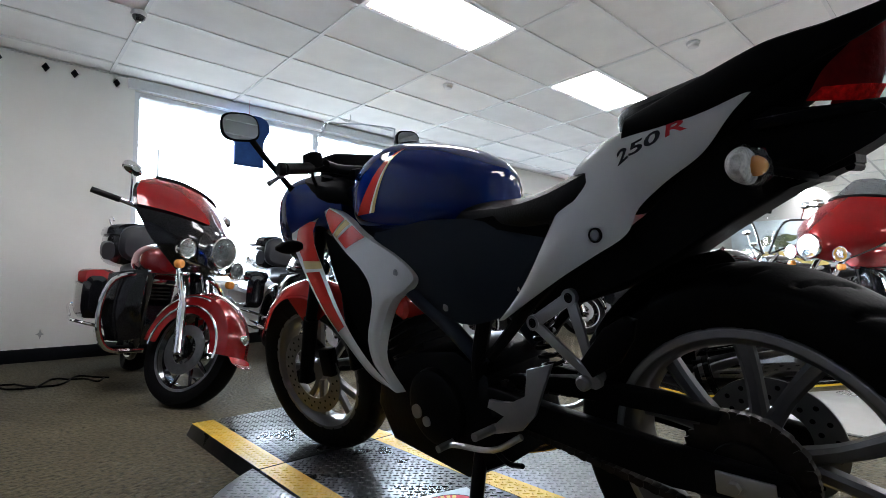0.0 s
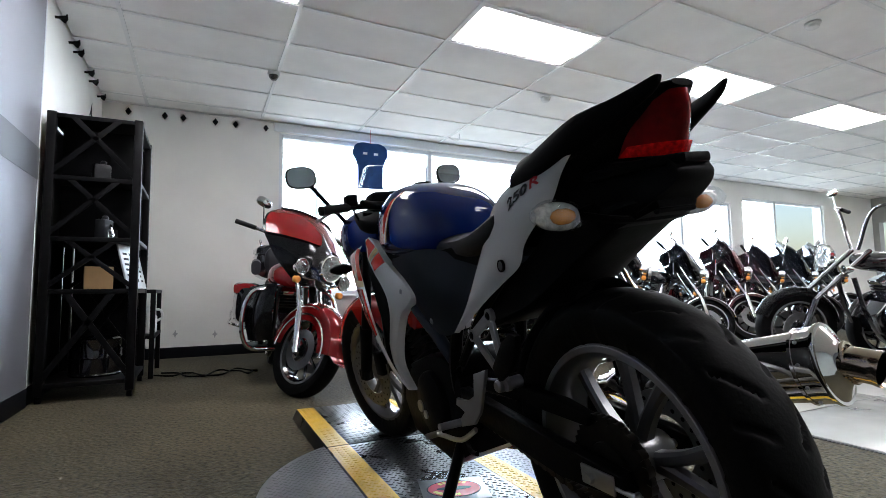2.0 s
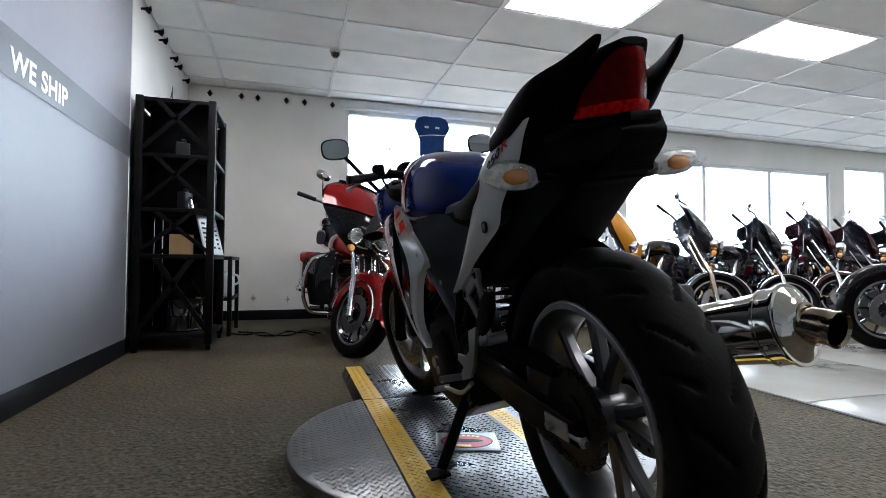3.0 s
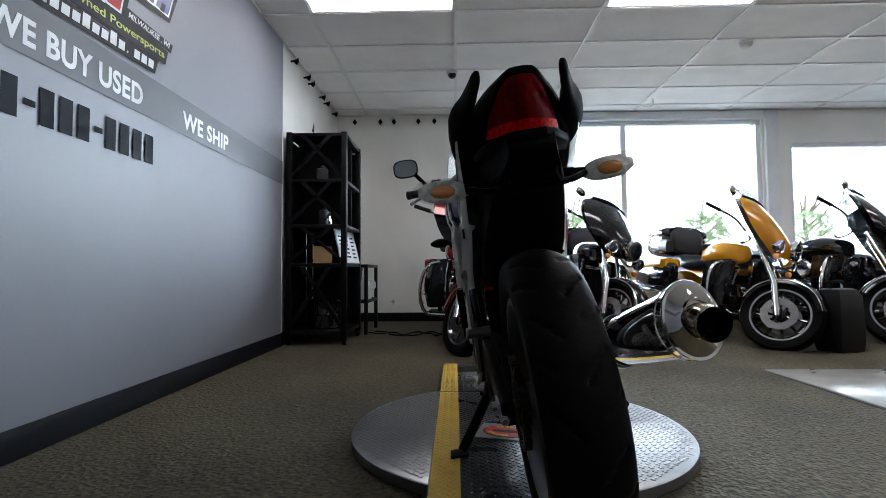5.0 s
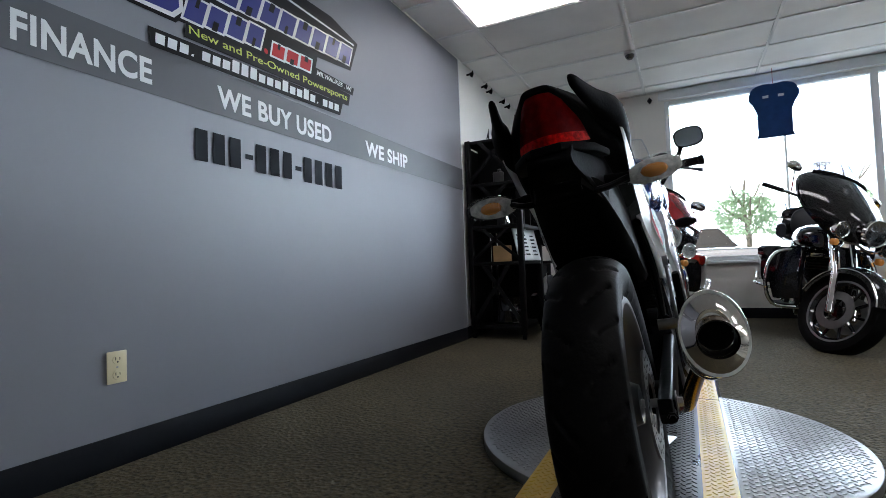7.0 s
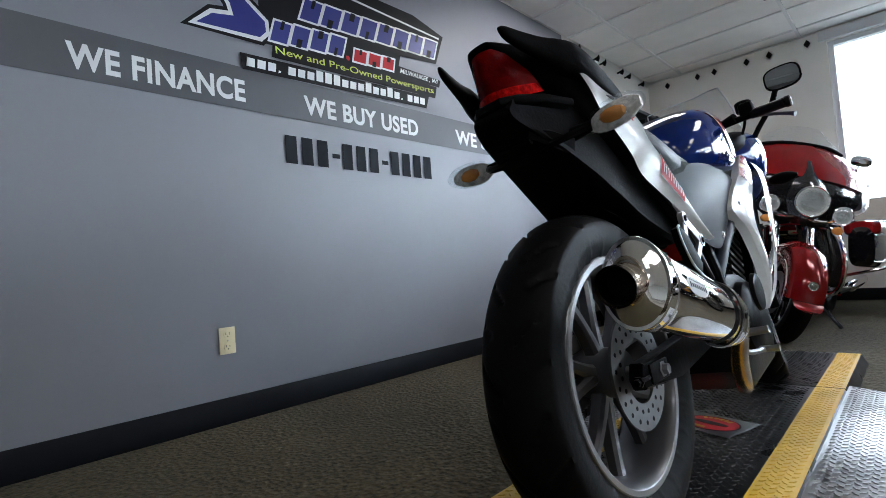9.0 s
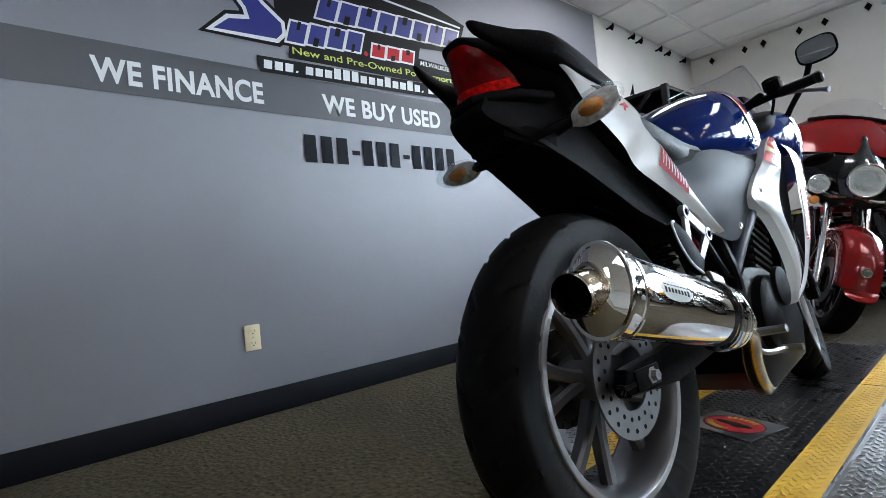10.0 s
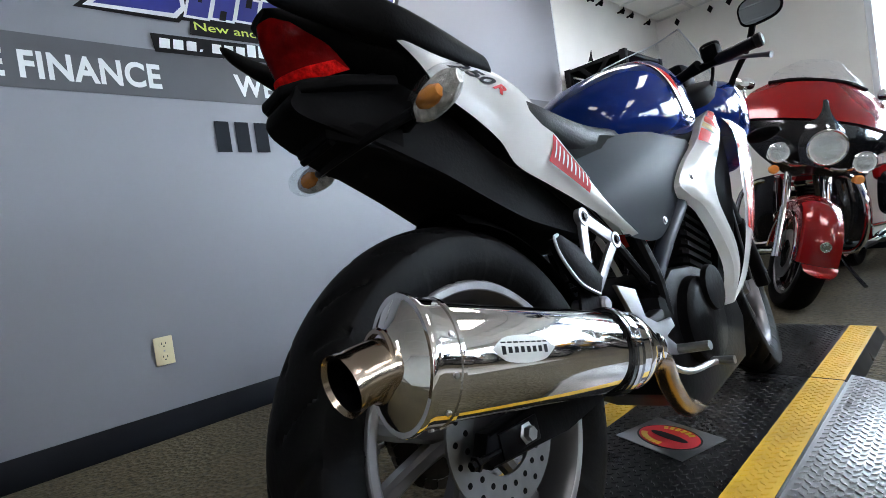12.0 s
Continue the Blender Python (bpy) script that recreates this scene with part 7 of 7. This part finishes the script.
for z in (1.04, 1.44):
    for k in range(1, 3):
        y = SY0 + (SY1 - SY0) * k / 3
        bm = box(fresh(), SX0 + 0.02, y - 0.01, z + 0.0125, SX1 - 0.02, y + 0.01, z + 0.38, 0.002)
        part("divider", bm, BLACK_PAINT, shelf)
# Added black sheets, not shelf panels, that make the open inside dark.
bm = box(fresh(), SX0 - 0.034, SY0 + 0.03, 0.115, SX0 - 0.0255, SY1 - 0.03, STOP - 0.05)
part("back_panel", bm, BLACK_PAINT, shelf)
bm = box(fresh(), SX0 + 0.03, SY1 + 0.0255, 0.115, SX1 - 0.03, SY1 + 0.033, STOP - 0.05)
part("end_panel", bm, BLACK_PAINT, shelf)
for x, y in ((SX0, SY0), (SX1, SY0), (SX0, SY1), (SX1, SY1)):
    bm = fresh()
    lathe(bm, [(-0.015, 0.0), (-0.015, 0.022), (0.015, 0.022), (0.015, 0.0)], (x, y, 0.023), 20, "x")
    part("castor", bm, RUBBER, shelf)
desk = thing("steel_workbench", "low black steel bench beside the shelf", "bench")
DX, DY, DZ = (0.20, 0.61), (3.80, 4.42), 0.71
for x in DX:
    for y in DY:
        bm = fresh()
        box(bm, x - 0.018, y - 0.018, 0.0, x + 0.018, y + 0.018, DZ - 0.03, 0.003)
        part("leg", bm, BLACK_PAINT, desk)
for z in (0.33, DZ - 0.015):
    bm = fresh()
    box(bm, DX[0] - 0.02, DY[0] - 0.02, z - 0.015, DX[1] + 0.02, DY[1] + 0.02, z + 0.015, 0.004)
    part("bench_top", bm, BLACK_PAINT, desk)

fin = thing("shelf_finial", "small black pointed ornament on top of the shelf", "ornament", at=pose(0.26, 3.11, STOP - 0.008))
bm = fresh()
sheet(bm, [[(0, -0.05, 0), (0, 0, 0.02), (0, 0.05, 0)], [(0, -0.01, 0.06), (0, 0.012, 0.07), (0, 0.03, 0.05)], [(0, 0.022, 0.115), (0, 0.026, 0.116), (0, 0.030, 0.112)]], 0.03, 4, 4)
part("horn", bm, BLACK_PAINT, fin)
for y, z, lab in ((3.28, 0.712, "white printed notice board leaning on the shelf"), (3.545, 0.712, "white printed notice board with dark bars")):
    t = thing("notice_board", lab, "sign", "notice boards", pose(0.535, y, z + 0.003, 0, -14, -16))
    bm = fresh()
    box(bm, -0.006, -0.12, 0.0, 0.006, 0.12, 0.34, 0.002)
    part("board", bm, PAPER, t)
    for k in range(6):
        for a, b in ((-0.085, -0.01), (0.01, 0.08)):
            bm = fresh()
            box(bm, 0.0065, a, 0.05 + 0.038 * k, 0.0075, b - 0.012 * (k % 2), 0.066 + 0.038 * k)
            part("print_bar", bm, LETTER_DARK, t)
t = thing("cardboard_box", "small open brown cardboard box on the shelf", "box", at=pose(0.33, 3.19, 0.712, 0, 0, 12))
bm = fresh()
for q in ((-0.08, -0.06, 0.08, -0.055), (-0.08, 0.055, 0.08, 0.06), (-0.08, -0.055, -0.075, 0.055), (0.075, -0.055, 0.08, 0.055)):
    box(bm, q[0], q[1], 0, q[2], q[3], 0.15)
box(bm, -0.08, -0.06, 0, 0.08, 0.06, 0.005)
part("carton", bm, CARD, t)
bm = fresh()
plate(bm, [(-0.08, 0.06), (0.08, 0.06), (0.06, 0.14), (-0.06, 0.14)], "z", 0.145, 0.149)
part("flap", bm, CARD, t)
t = thing("chrome_part", "small chrome motorcycle part on the shelf", "spare part", at=pose(0.36, 3.20, 1.052))
bm = fresh()
lathe(bm, [(0.0, 0.05), (0.03, 0.055), (0.08, 0.045), (0.10, 0.02), (0.10, 0)], (0, 0, 0), 24, "z")
tube(bm, curve([(0.05, -0.06, 0.03), (0.02, -0.02, 0.10), (-0.03, 0.06, 0.05)], 4), 0.010, 8)
part("fitting", bm, CHROME, t)
rng = random.Random(5)
for z in (1.052, 1.452):
    for k in range(4):
        y = SY0 + 0.09 + k * 0.145
        t = thing("spare_part", "dark metal spare part lying on the shelf", "spare part", "spare parts", pose(0.32 + rng.uniform(-0.08, 0.1), y, z, 0, 0, rng.uniform(0, 90)))
        bm = fresh()
        h = rng.uniform(0.06, 0.15)
        if k % 2:
            lathe(bm, [(0, 0.03), (0.01, 0.042), (h * 0.5, 0.042), (h * 0.6, 0.025), (h, 0.022), (h, 0)], (0, 0, 0), 16, "z")
        else:
            box(bm, -0.05, -0.035, 0, 0.05, 0.035, h, 0.01)
            lathe(bm, [(h, 0.02), (h + 0.02, 0.02), (h + 0.03, 0.01), (h + 0.03, 0)], (0.01, 0, 0), 12, "z")
        part("casting", bm, CAST, t)
t = thing("steel_drum", "low black round drum standing in the shelf", "drum", at=pose(0.31, 3.36, 0.122))
bm = fresh()
lathe(bm, [(0, 0.15), (0.012, 0.162), (0.02, 0.155), (0.12, 0.155), (0.125, 0.160), (0.135, 0.155), (0.24, 0.155), (0.25, 0.162), (0.26, 0.15), (0.245, 0.14), (0.24, 0.0)], (0, 0, 0), 48, "z")
part("drum_body", bm, GLOSS_BLACK, t)
t = thing("plastic_jug", "white plastic jug on the low bench", "jug", at=pose(0.55, 4.02, 0.345))
bm = fresh()
lathe(bm, [(0, 0.06), (0.01, 0.075), (0.13, 0.078), (0.18, 0.06), (0.21, 0.025), (0.235, 0.025), (0.235, 0)], (0, 0, 0), 28, "z")
part("jug_body", bm, PLASTIC_WHITE, t)
bm = fresh()
tube(bm, curve([(0.07, 0, 0.10), (0.115, 0, 0.13), (0.10, 0, 0.19), (0.04, 0, 0.20)], 4), 0.010, 8)
part("handle", bm, PLASTIC_WHITE, t)
t = thing("storage_bin", "black plastic storage bin under the low bench", "bin", at=pose(0.34, 4.11, 0.3455))
bm = loft(fresh(), [[(x * k, y * k, z) for x, y in ((-0.12, -0.26), (0.12, -0.26), (0.12, 0.26), (-0.12, 0.26))] for z, k in ((0.0, 0.92), (0.30, 1.0), (0.305, 1.05), (0.33, 1.05), (0.33, 0.98), (0.02, 0.90))])
part("tub", bm, BLACK_PAINT, t)
bm = box(fresh(), -0.127, -0.275, 0.3305, 0.127, 0.275, 0.345, 0.006)
part("lid", bm, BLACK_PAINT, t)
t = thing("power_cable", "black power cable coiled loosely on the carpet", "cable")
for k, seedv in enumerate((3, 8)):
    r2 = random.Random(seedv)
    pts = [(0.62 + 0.05 * k, 3.90 + 0.1 * k, 0.010)]
    for i in range(12):
        pts.append((0.78 + 0.055 * i + r2.uniform(-0.03, 0.03), 3.80 + 0.14 * math.sin(i * 0.9 + k * 1.7) + r2.uniform(-0.04, 0.04), 0.008 + 0.004 * (i % 2) * k))
    bm = tube(fresh(), curve(pts, 5), 0.0065, 8)
    part("cable_run", bm, SATIN_BLACK, t)

# ---- ceiling fittings ----
t = thing("security_camera", "white dome security camera under the ceiling", "camera", at=pose(1.50, 3.715, CEIL - 0.003))
bm = fresh()
lathe(bm, [(0, 0.05), (-0.02, 0.055), (-0.035, 0.050), (-0.035, 0)], (0, 0, 0), 32, "z")
part("mount", bm, PLASTIC_WHITE, t)
bm = fresh()
lathe(bm, [(-0.0355, 0.044), (-0.055, 0.040), (-0.075, 0.022), (-0.080, 0)], (0, 0, 0), 32, "z")
part("dome", bm, GLOSS_BLACK, t)
head = None
for x, y in ((5.09, 1.17), (4.14, 3.20)):
    m = pose(x, y, CEIL - 0.003)
    if head is None:
        head = thing("smoke_detector", "small round white detector under the ceiling", "detector", "ceiling detectors", m)
        bm = fresh()
        lathe(bm, [(0, 0.055), (-0.012, 0.055), (-0.020, 0.045), (-0.040, 0.040), (-0.045, 0.03), (-0.045, 0)], (0, 0, 0), 28, "z")
        part("body", bm, PLASTIC_WHITE, head)
    else:
        copy_thing(head, m)
t = thing("ceiling_vent", "square slatted white air vent in the ceiling", "vent", at=pose(7.25, 1.05, CEIL - 0.004))
bm = fresh()
for q in ((-0.24, -0.24, 0.24, -0.20), (-0.24, 0.20, 0.24, 0.24), (-0.24, -0.20, -0.20, 0.20), (0.20, -0.20, 0.24, 0.20)):
    box(bm, q[0], q[1], -0.006, q[2], q[3], 0.0)
part("frame", bm, CEIL_BAR, t)
bm = fresh()
box(bm, -0.2, -0.2, 0.0, 0.2, 0.2, 0.002)
part("backing", bm, JOINT, t)
for k in range(8):
    bm = fresh()
    box(bm, -0.198, -0.19 + 0.05 * k, -0.005, 0.198, -0.165 + 0.05 * k, -0.001)
    part("slat", bm, CEIL_BAR, t)
t = thing("ceiling_hook", "small white hook with wire under the ceiling", "hook", at=pose(3.88, 4.64, CEIL))
bm = fresh()
tube(bm, curve([(0, 0, 0), (0, 0, -0.06), (-0.04, 0, -0.10), (-0.12, 0, -0.08), (-0.16, 0, -0.06)], 4), 0.006, 8)
part("wire", bm, PLASTIC_WHITE, t)

# shirt hung in the window
SHIRT = material("dark_blue_shirt", (0.025, 0.095, 0.300), 0.85, 0, 0.15, 20, 0.3, 300)
sn, sl = SHIRT.node_tree.nodes, SHIRT.node_tree.links
cloth_glow, cloth_mix = sn.new("ShaderNodeBsdfTranslucent"), sn.new("ShaderNodeMixShader")
cloth_glow.inputs["Color"].default_value = (0.004, 0.016, 0.060, 1)
cloth_mix.inputs["Fac"].default_value = 0.5
sl.new(sn["Principled BSDF"].outputs[0], cloth_mix.inputs[1])
sl.new(cloth_glow.outputs[0], cloth_mix.inputs[2])
sl.new(cloth_mix.outputs[0], sn["Material Output"].inputs["Surface"])
t = thing("hanging_shirt", "dark blue shirt hanging before the window", "shirt", at=pose(2.80, 4.96, 1.930 - 1.876 * 1.11) @ Matrix.Diagonal((1.06, 1, 1.11, 1)))
bm = fresh()
OUT = [(-0.09, 2.385), (-0.175, 2.36), (-0.215, 2.28), (-0.195, 2.22), (-0.150, 2.16), (-0.146, 2.0), (-0.142, 1.885), (-0.136, 1.876), (0.136, 1.876), (0.142, 1.885), (0.146, 2.0), (0.150, 2.16), (0.195, 2.22), (0.215, 2.28), (0.175, 2.36), (0.09, 2.385), (0.0, 2.380)]
plate(bm, [(v.x, v.z) for v in closed_curve([(p[0], 0, p[1]) for p in OUT], 3)], "y", -0.022, 0.022, 0.01)
part("cloth", bm, SHIRT, t)
for x in (-0.07, 0.06):
    bm = fresh()
    box(bm, x - 0.025, -0.026, 2.25, x + 0.025, -0.0225, 2.275)
    part("patch", bm, LETTER_WHITE, t)
bm = fresh()
tube(bm, [(0, 0, 2.36), (0, 0, (CEIL - 1.930) / 1.11 + 1.876)], 0.002, 6)
part("cord", bm, LOGO_RED, t)

# printed plate on the turntable deck
t = thing("deck_plate", "silver plate with a red and yellow oval on the deck", "plate", at=pose(1.70, 0.605, DECK_Z + 0.0022, 0, 0, -16))
bm = fresh()
box(bm, -0.105, -0.085, 0, 0.105, 0.085, 0.0022, 0.0006)
part("plate", bm, DECK_SILVER, t)
for nm, a, b, z, mat in (("rim", 0.088, 0.066, 0.0024, LOGO_BLACK), ("field", 0.083, 0.061, 0.0030, LOGO_RED), ("centre", 0.056, 0.014, 0.0036, LOGO_BLACK)):
    bm = fresh()
    plate(bm, [(a * math.cos(2 * math.pi * k / 40), b * math.sin(2 * math.pi * k / 40)) for k in range(40)], "z", z, z + 0.0005)
    part(nm, bm, mat, t)
for k in range(14):
    ang = radians(205 + 130 * k / 13) if k < 8 else radians(55 + 70 * (k - 8) / 5)
    bm = fresh()
    box(bm, -0.0052, -0.0078, 0, 0.0052, 0.0078, 0.0006)
    turned(bm, Matrix.Translation((0.069 * math.cos(ang), 0.048 * math.sin(ang), 0.0037)) @ Matrix.Rotation(ang - math.pi / 2, 4, "Z"))
    part("letter_bar", bm, DECK_YELLOW, t)

# black bag and straps on the floor beside the yellow motorcycle
t = thing("black_bag", "upright black fabric bag standing on the floor", "bag", at=pose(4.48, 2.70, 0, 0, 0, 20))
bm = fresh()
loft(bm, [[(x * k, y * k, z) for x, y in ((-0.13, -0.10), (0, -0.115), (0.13, -0.10), (0.145, 0), (0.13, 0.10), (0, 0.115), (-0.13, 0.10), (-0.145, 0))] for z, k in ((0.0, 0.93), (0.04, 1.0), (0.25, 1.02), (0.42, 0.95), (0.47, 0.75), (0.48, 0.6))])
part("bag_body", bm, SEAT_VINYL, t)
bm = fresh()
tube(bm, curve([(-0.08, 0, 0.47), (-0.06, 0, 0.53), (0.06, 0, 0.53), (0.08, 0, 0.47)], 4), 0.010, 8)
part("handle", bm, SATIN_BLACK, t)
t = thing("bag_strap", "loose black strap on the floor by the bag", "strap", at=pose(4.30, 2.58, 0.004))
bm = fresh()
sheet(bm, [[(-0.16, 0.02, 0), (-0.05, -0.03, 0.012), (0.06, 0.02, 0.004), (0.20, -0.04, 0.0)], [(-0.16, 0.06, 0), (-0.05, 0.01, 0.012), (0.06, 0.06, 0.004), (0.20, 0.0, 0.0)]], 0.006, 4, 3)
part("webbing", bm, SATIN_BLACK, t)

# far wall: landscape mural, square emblem, lit window panel
SKYB = material("mural_sky", (0.50, 0.58, 0.62), 0.6, 0, 0.2, 2.5)
GRASS = material("mural_grass", (0.48, 0.36, 0.10), 0.6, 0, 0.35, 7)
LEAF = material("mural_leaf", (0.06, 0.08, 0.03), 0.6, 0, 0.5, 14)
t = thing("wall_mural", "framed landscape print with a tree on a plain", "picture", at=pose(RIGHT - 0.002, 3.05, 0))
for nm, z0, z1, mat, d in (("sky", 1.35, 2.12, SKYB, 0.012), ("plain", 0.60, 1.349, GRASS, 0.012)):
    bm = fresh()
    box(bm, -d, -1.0, z0, 0, 1.0, z1)
    part(nm, bm, mat, t)
bm = fresh()
rng = random.Random(3)
for k in range(16):
    cy, cz, r = rng.uniform(-0.35, 0.35), rng.uniform(1.5, 1.72), rng.uniform(0.06, 0.12)
    plate(bm, [(cy + r * 1.4 * math.cos(a), cz + r * 0.6 * math.sin(a)) for a in (2 * math.pi * q / 9 for q in range(9))], "x", -0.0135 - 0.0002 * k, -0.0125)
plate(bm, [(-0.03, 1.2), (0.03, 1.2), (0.05, 1.6), (-0.05, 1.6)], "x", -0.0135, -0.0125)
part("tree_print", bm, LEAF, t)
t = thing("wall_emblem", "square black emblem board with a white shape", "sign", at=pose(RIGHT - 0.002, 4.24, 2.04))
bm = fresh()
box(bm, -0.02, -0.16, -0.13, 0, 0.16, 0.13, 0.003)
part("board", bm, LOGO_BLACK, t)
bm = fresh()
plate(bm, [(-0.10, -0.01), (0.10, -0.01), (0.07, 0.08), (-0.10, 0.08)], "x", -0.023, -0.0205)
plate(bm, [(-0.10, -0.08), (0.10, -0.08), (0.10, -0.05), (-0.10, -0.05)], "x", -0.023, -0.0205)
part("white_shape", bm, LETTER_WHITE, t)

# ---- bright haze, trees and parked cars outside ----
bm = fresh()
vs = [bm.verts.new(q) for q in ((-40, 46, -2), (80, 46, -2), (80, 46, 22), (-40, 46, 22))]
bm.faces.new(vs)
structure("backdrop", bm, HAZE, "plain bright hazy sky")
BARK = material("bark", (0.20, 0.17, 0.14), 0.9, 0, 0.3, 9, 0.4, 30)
FOLIAGE = material("foliage", (0.10, 0.18, 0.05), 0.7, 0, 0.35, 5)
fn, fl_ = FOLIAGE.node_tree.nodes, FOLIAGE.node_tree.links
leaf_glow, leaf_mix = fn.new("ShaderNodeBsdfTranslucent"), fn.new("ShaderNodeMixShader")
leaf_glow.inputs["Color"].default_value = (0.50, 0.58, 0.42, 1)
leaf_mix.inputs["Fac"].default_value = 0.6
fl_.new(fn["Principled BSDF"].outputs[0], leaf_mix.inputs[1])
fl_.new(leaf_glow.outputs[0], leaf_mix.inputs[2])
fl_.new(leaf_mix.outputs[0], fn["Material Output"].inputs["Surface"])


def tree(x, y, h, seed):
    r = random.Random(seed)
    t = thing("street_tree", "leafy green street tree beyond the car park", "tree", "street trees", pose(x, y, -0.06))
    bm = fresh()
    tube(bm, curve([(0, 0, 0), (0.1, 0, h * 0.3), (-0.05, 0.1, h * 0.6), (0.05, 0, h * 0.85)], 3), [h * 0.03 * (1 - 0.08 * k) for k in range(10)], 8)
    for k in range(7):
        a = r.uniform(0, 6.28)
        z = h * r.uniform(0.3, 0.65)
        tube(bm, [(0, 0, z), (h * 0.15 * math.cos(a), h * 0.15 * math.sin(a), z + h * 0.12), (h * 0.26 * math.cos(a), h * 0.26 * math.sin(a), z + h * 0.28)], [h * 0.014, h * 0.010, h * 0.004], 6)
    part("trunk", bm, BARK, t)
    verts, faces = [], []
    for k in range(2600):
        a, b = r.uniform(0, 6.28), math.acos(r.uniform(-0.7, 1))
        clump = 0.75 + 0.25 * math.sin(3 * a + seed) * math.sin(4 * b)
        rad = h * 0.33 * clump * r.uniform(0.55, 1) ** 0.5
        c = Vector((rad * math.sin(b) * math.cos(a), rad * math.sin(b) * math.sin(a), h * 0.50 + rad * 0.95 * math.cos(b)))
        u = Vector((r.gauss(0, 1), r.gauss(0, 1), r.gauss(0, 1))).normalized()
        v = u.orthogonal().normalized()
        s = h * r.uniform(0.012, 0.026)
        i = len(verts)
        verts += [c - u * s, c - v * s * 0.5, c + u * s, c + v * s * 0.5]
        faces.append((i, i + 1, i + 2, i + 3))
    me = bpy.data.meshes.new("crown")
    me.from_pydata([tuple(q) for q in verts], [], faces)
    me.materials.append(FOLIAGE)
    ob = new("crown", me)
    ob.parent = t


tree(4.5, 26, 5.2, 1)
tree(9.0, 30, 6.0, 2)
tree(16.0, 28, 5.6, 3)
tree(-1.0, 27, 5.0, 4)
tree(24.0, 31, 6.4, 5)
CAR = material("silver_car_paint", (0.34, 0.35, 0.37), 0.25, 0.5, 0.05, 4, 0, None, 1.0)
CAR_GLASS = material("dark_car_glass", (0.02, 0.025, 0.03), 0.08)


def parked_car(x, y, heading, paint, lab):
    t = thing("parked_car", lab, "car", "parked cars", pose(x, y, -0.06, 0, 0, heading))
    bm = fresh()
    side = [(-2.2, 0.35), (-2.25, 0.75), (-1.9, 0.95), (1.1, 0.98), (2.1, 0.88), (2.25, 0.6), (2.2, 0.35)]
    plate(bm, side, "x", -0.88, 0.88, 0.06)
    part("body", bm, paint, t)
    bm = fresh()
    rings = [[(x2 * w, y2, z2) for x2, y2 in ((-1, -1.5 + k), (1, -1.5 + k), (1, 0.9 - k * 0.9), (-1, 0.9 - k * 0.9))] for z2, w, k in ((0.98, 0.80, 0.0), (1.45, 0.64, 0.42), (1.48, 0.55, 0.55))]
    loft(bm, rings)
    part("cabin", bm, CAR_GLASS, t)
    for wx in (-0.85, 0.85):
        for wy in (-1.4, 1.4):
            bm = round_tyre(fresh(), (wx, wy, 0.33), 0.33, 0.11, 0.21, 32)
            w = part("wheel", bm, RUBBER, t)
            bm = lathe(fresh(), [(-0.08, 0.0), (-0.08, 0.20), (0.08, 0.20), (0.08, 0)], (wx, wy, 0.33), 20, "x")
            part("rim", bm, ALUMINIUM, w)


parked_car(1.6, 13.0, 84, CAR, "silver car parked outside the window")
parked_car(9.5, 15.0, 92, CAR, "grey car parked outside the window")
t = thing("lamp_post", "thin grey lamp post beyond the car park", "pole", at=pose(5.6, 22, -0.06))
bm = fresh()
tube(bm, [(0, 0, 0), (0, 0, 6.2)], [0.06, 0.045], 10)
tube(bm, curve([(0, 0, 6.1), (-0.4, 0, 6.25), (-1.1, 0, 6.2)], 4), 0.03, 8)
part("mast", bm, STEEL, t)
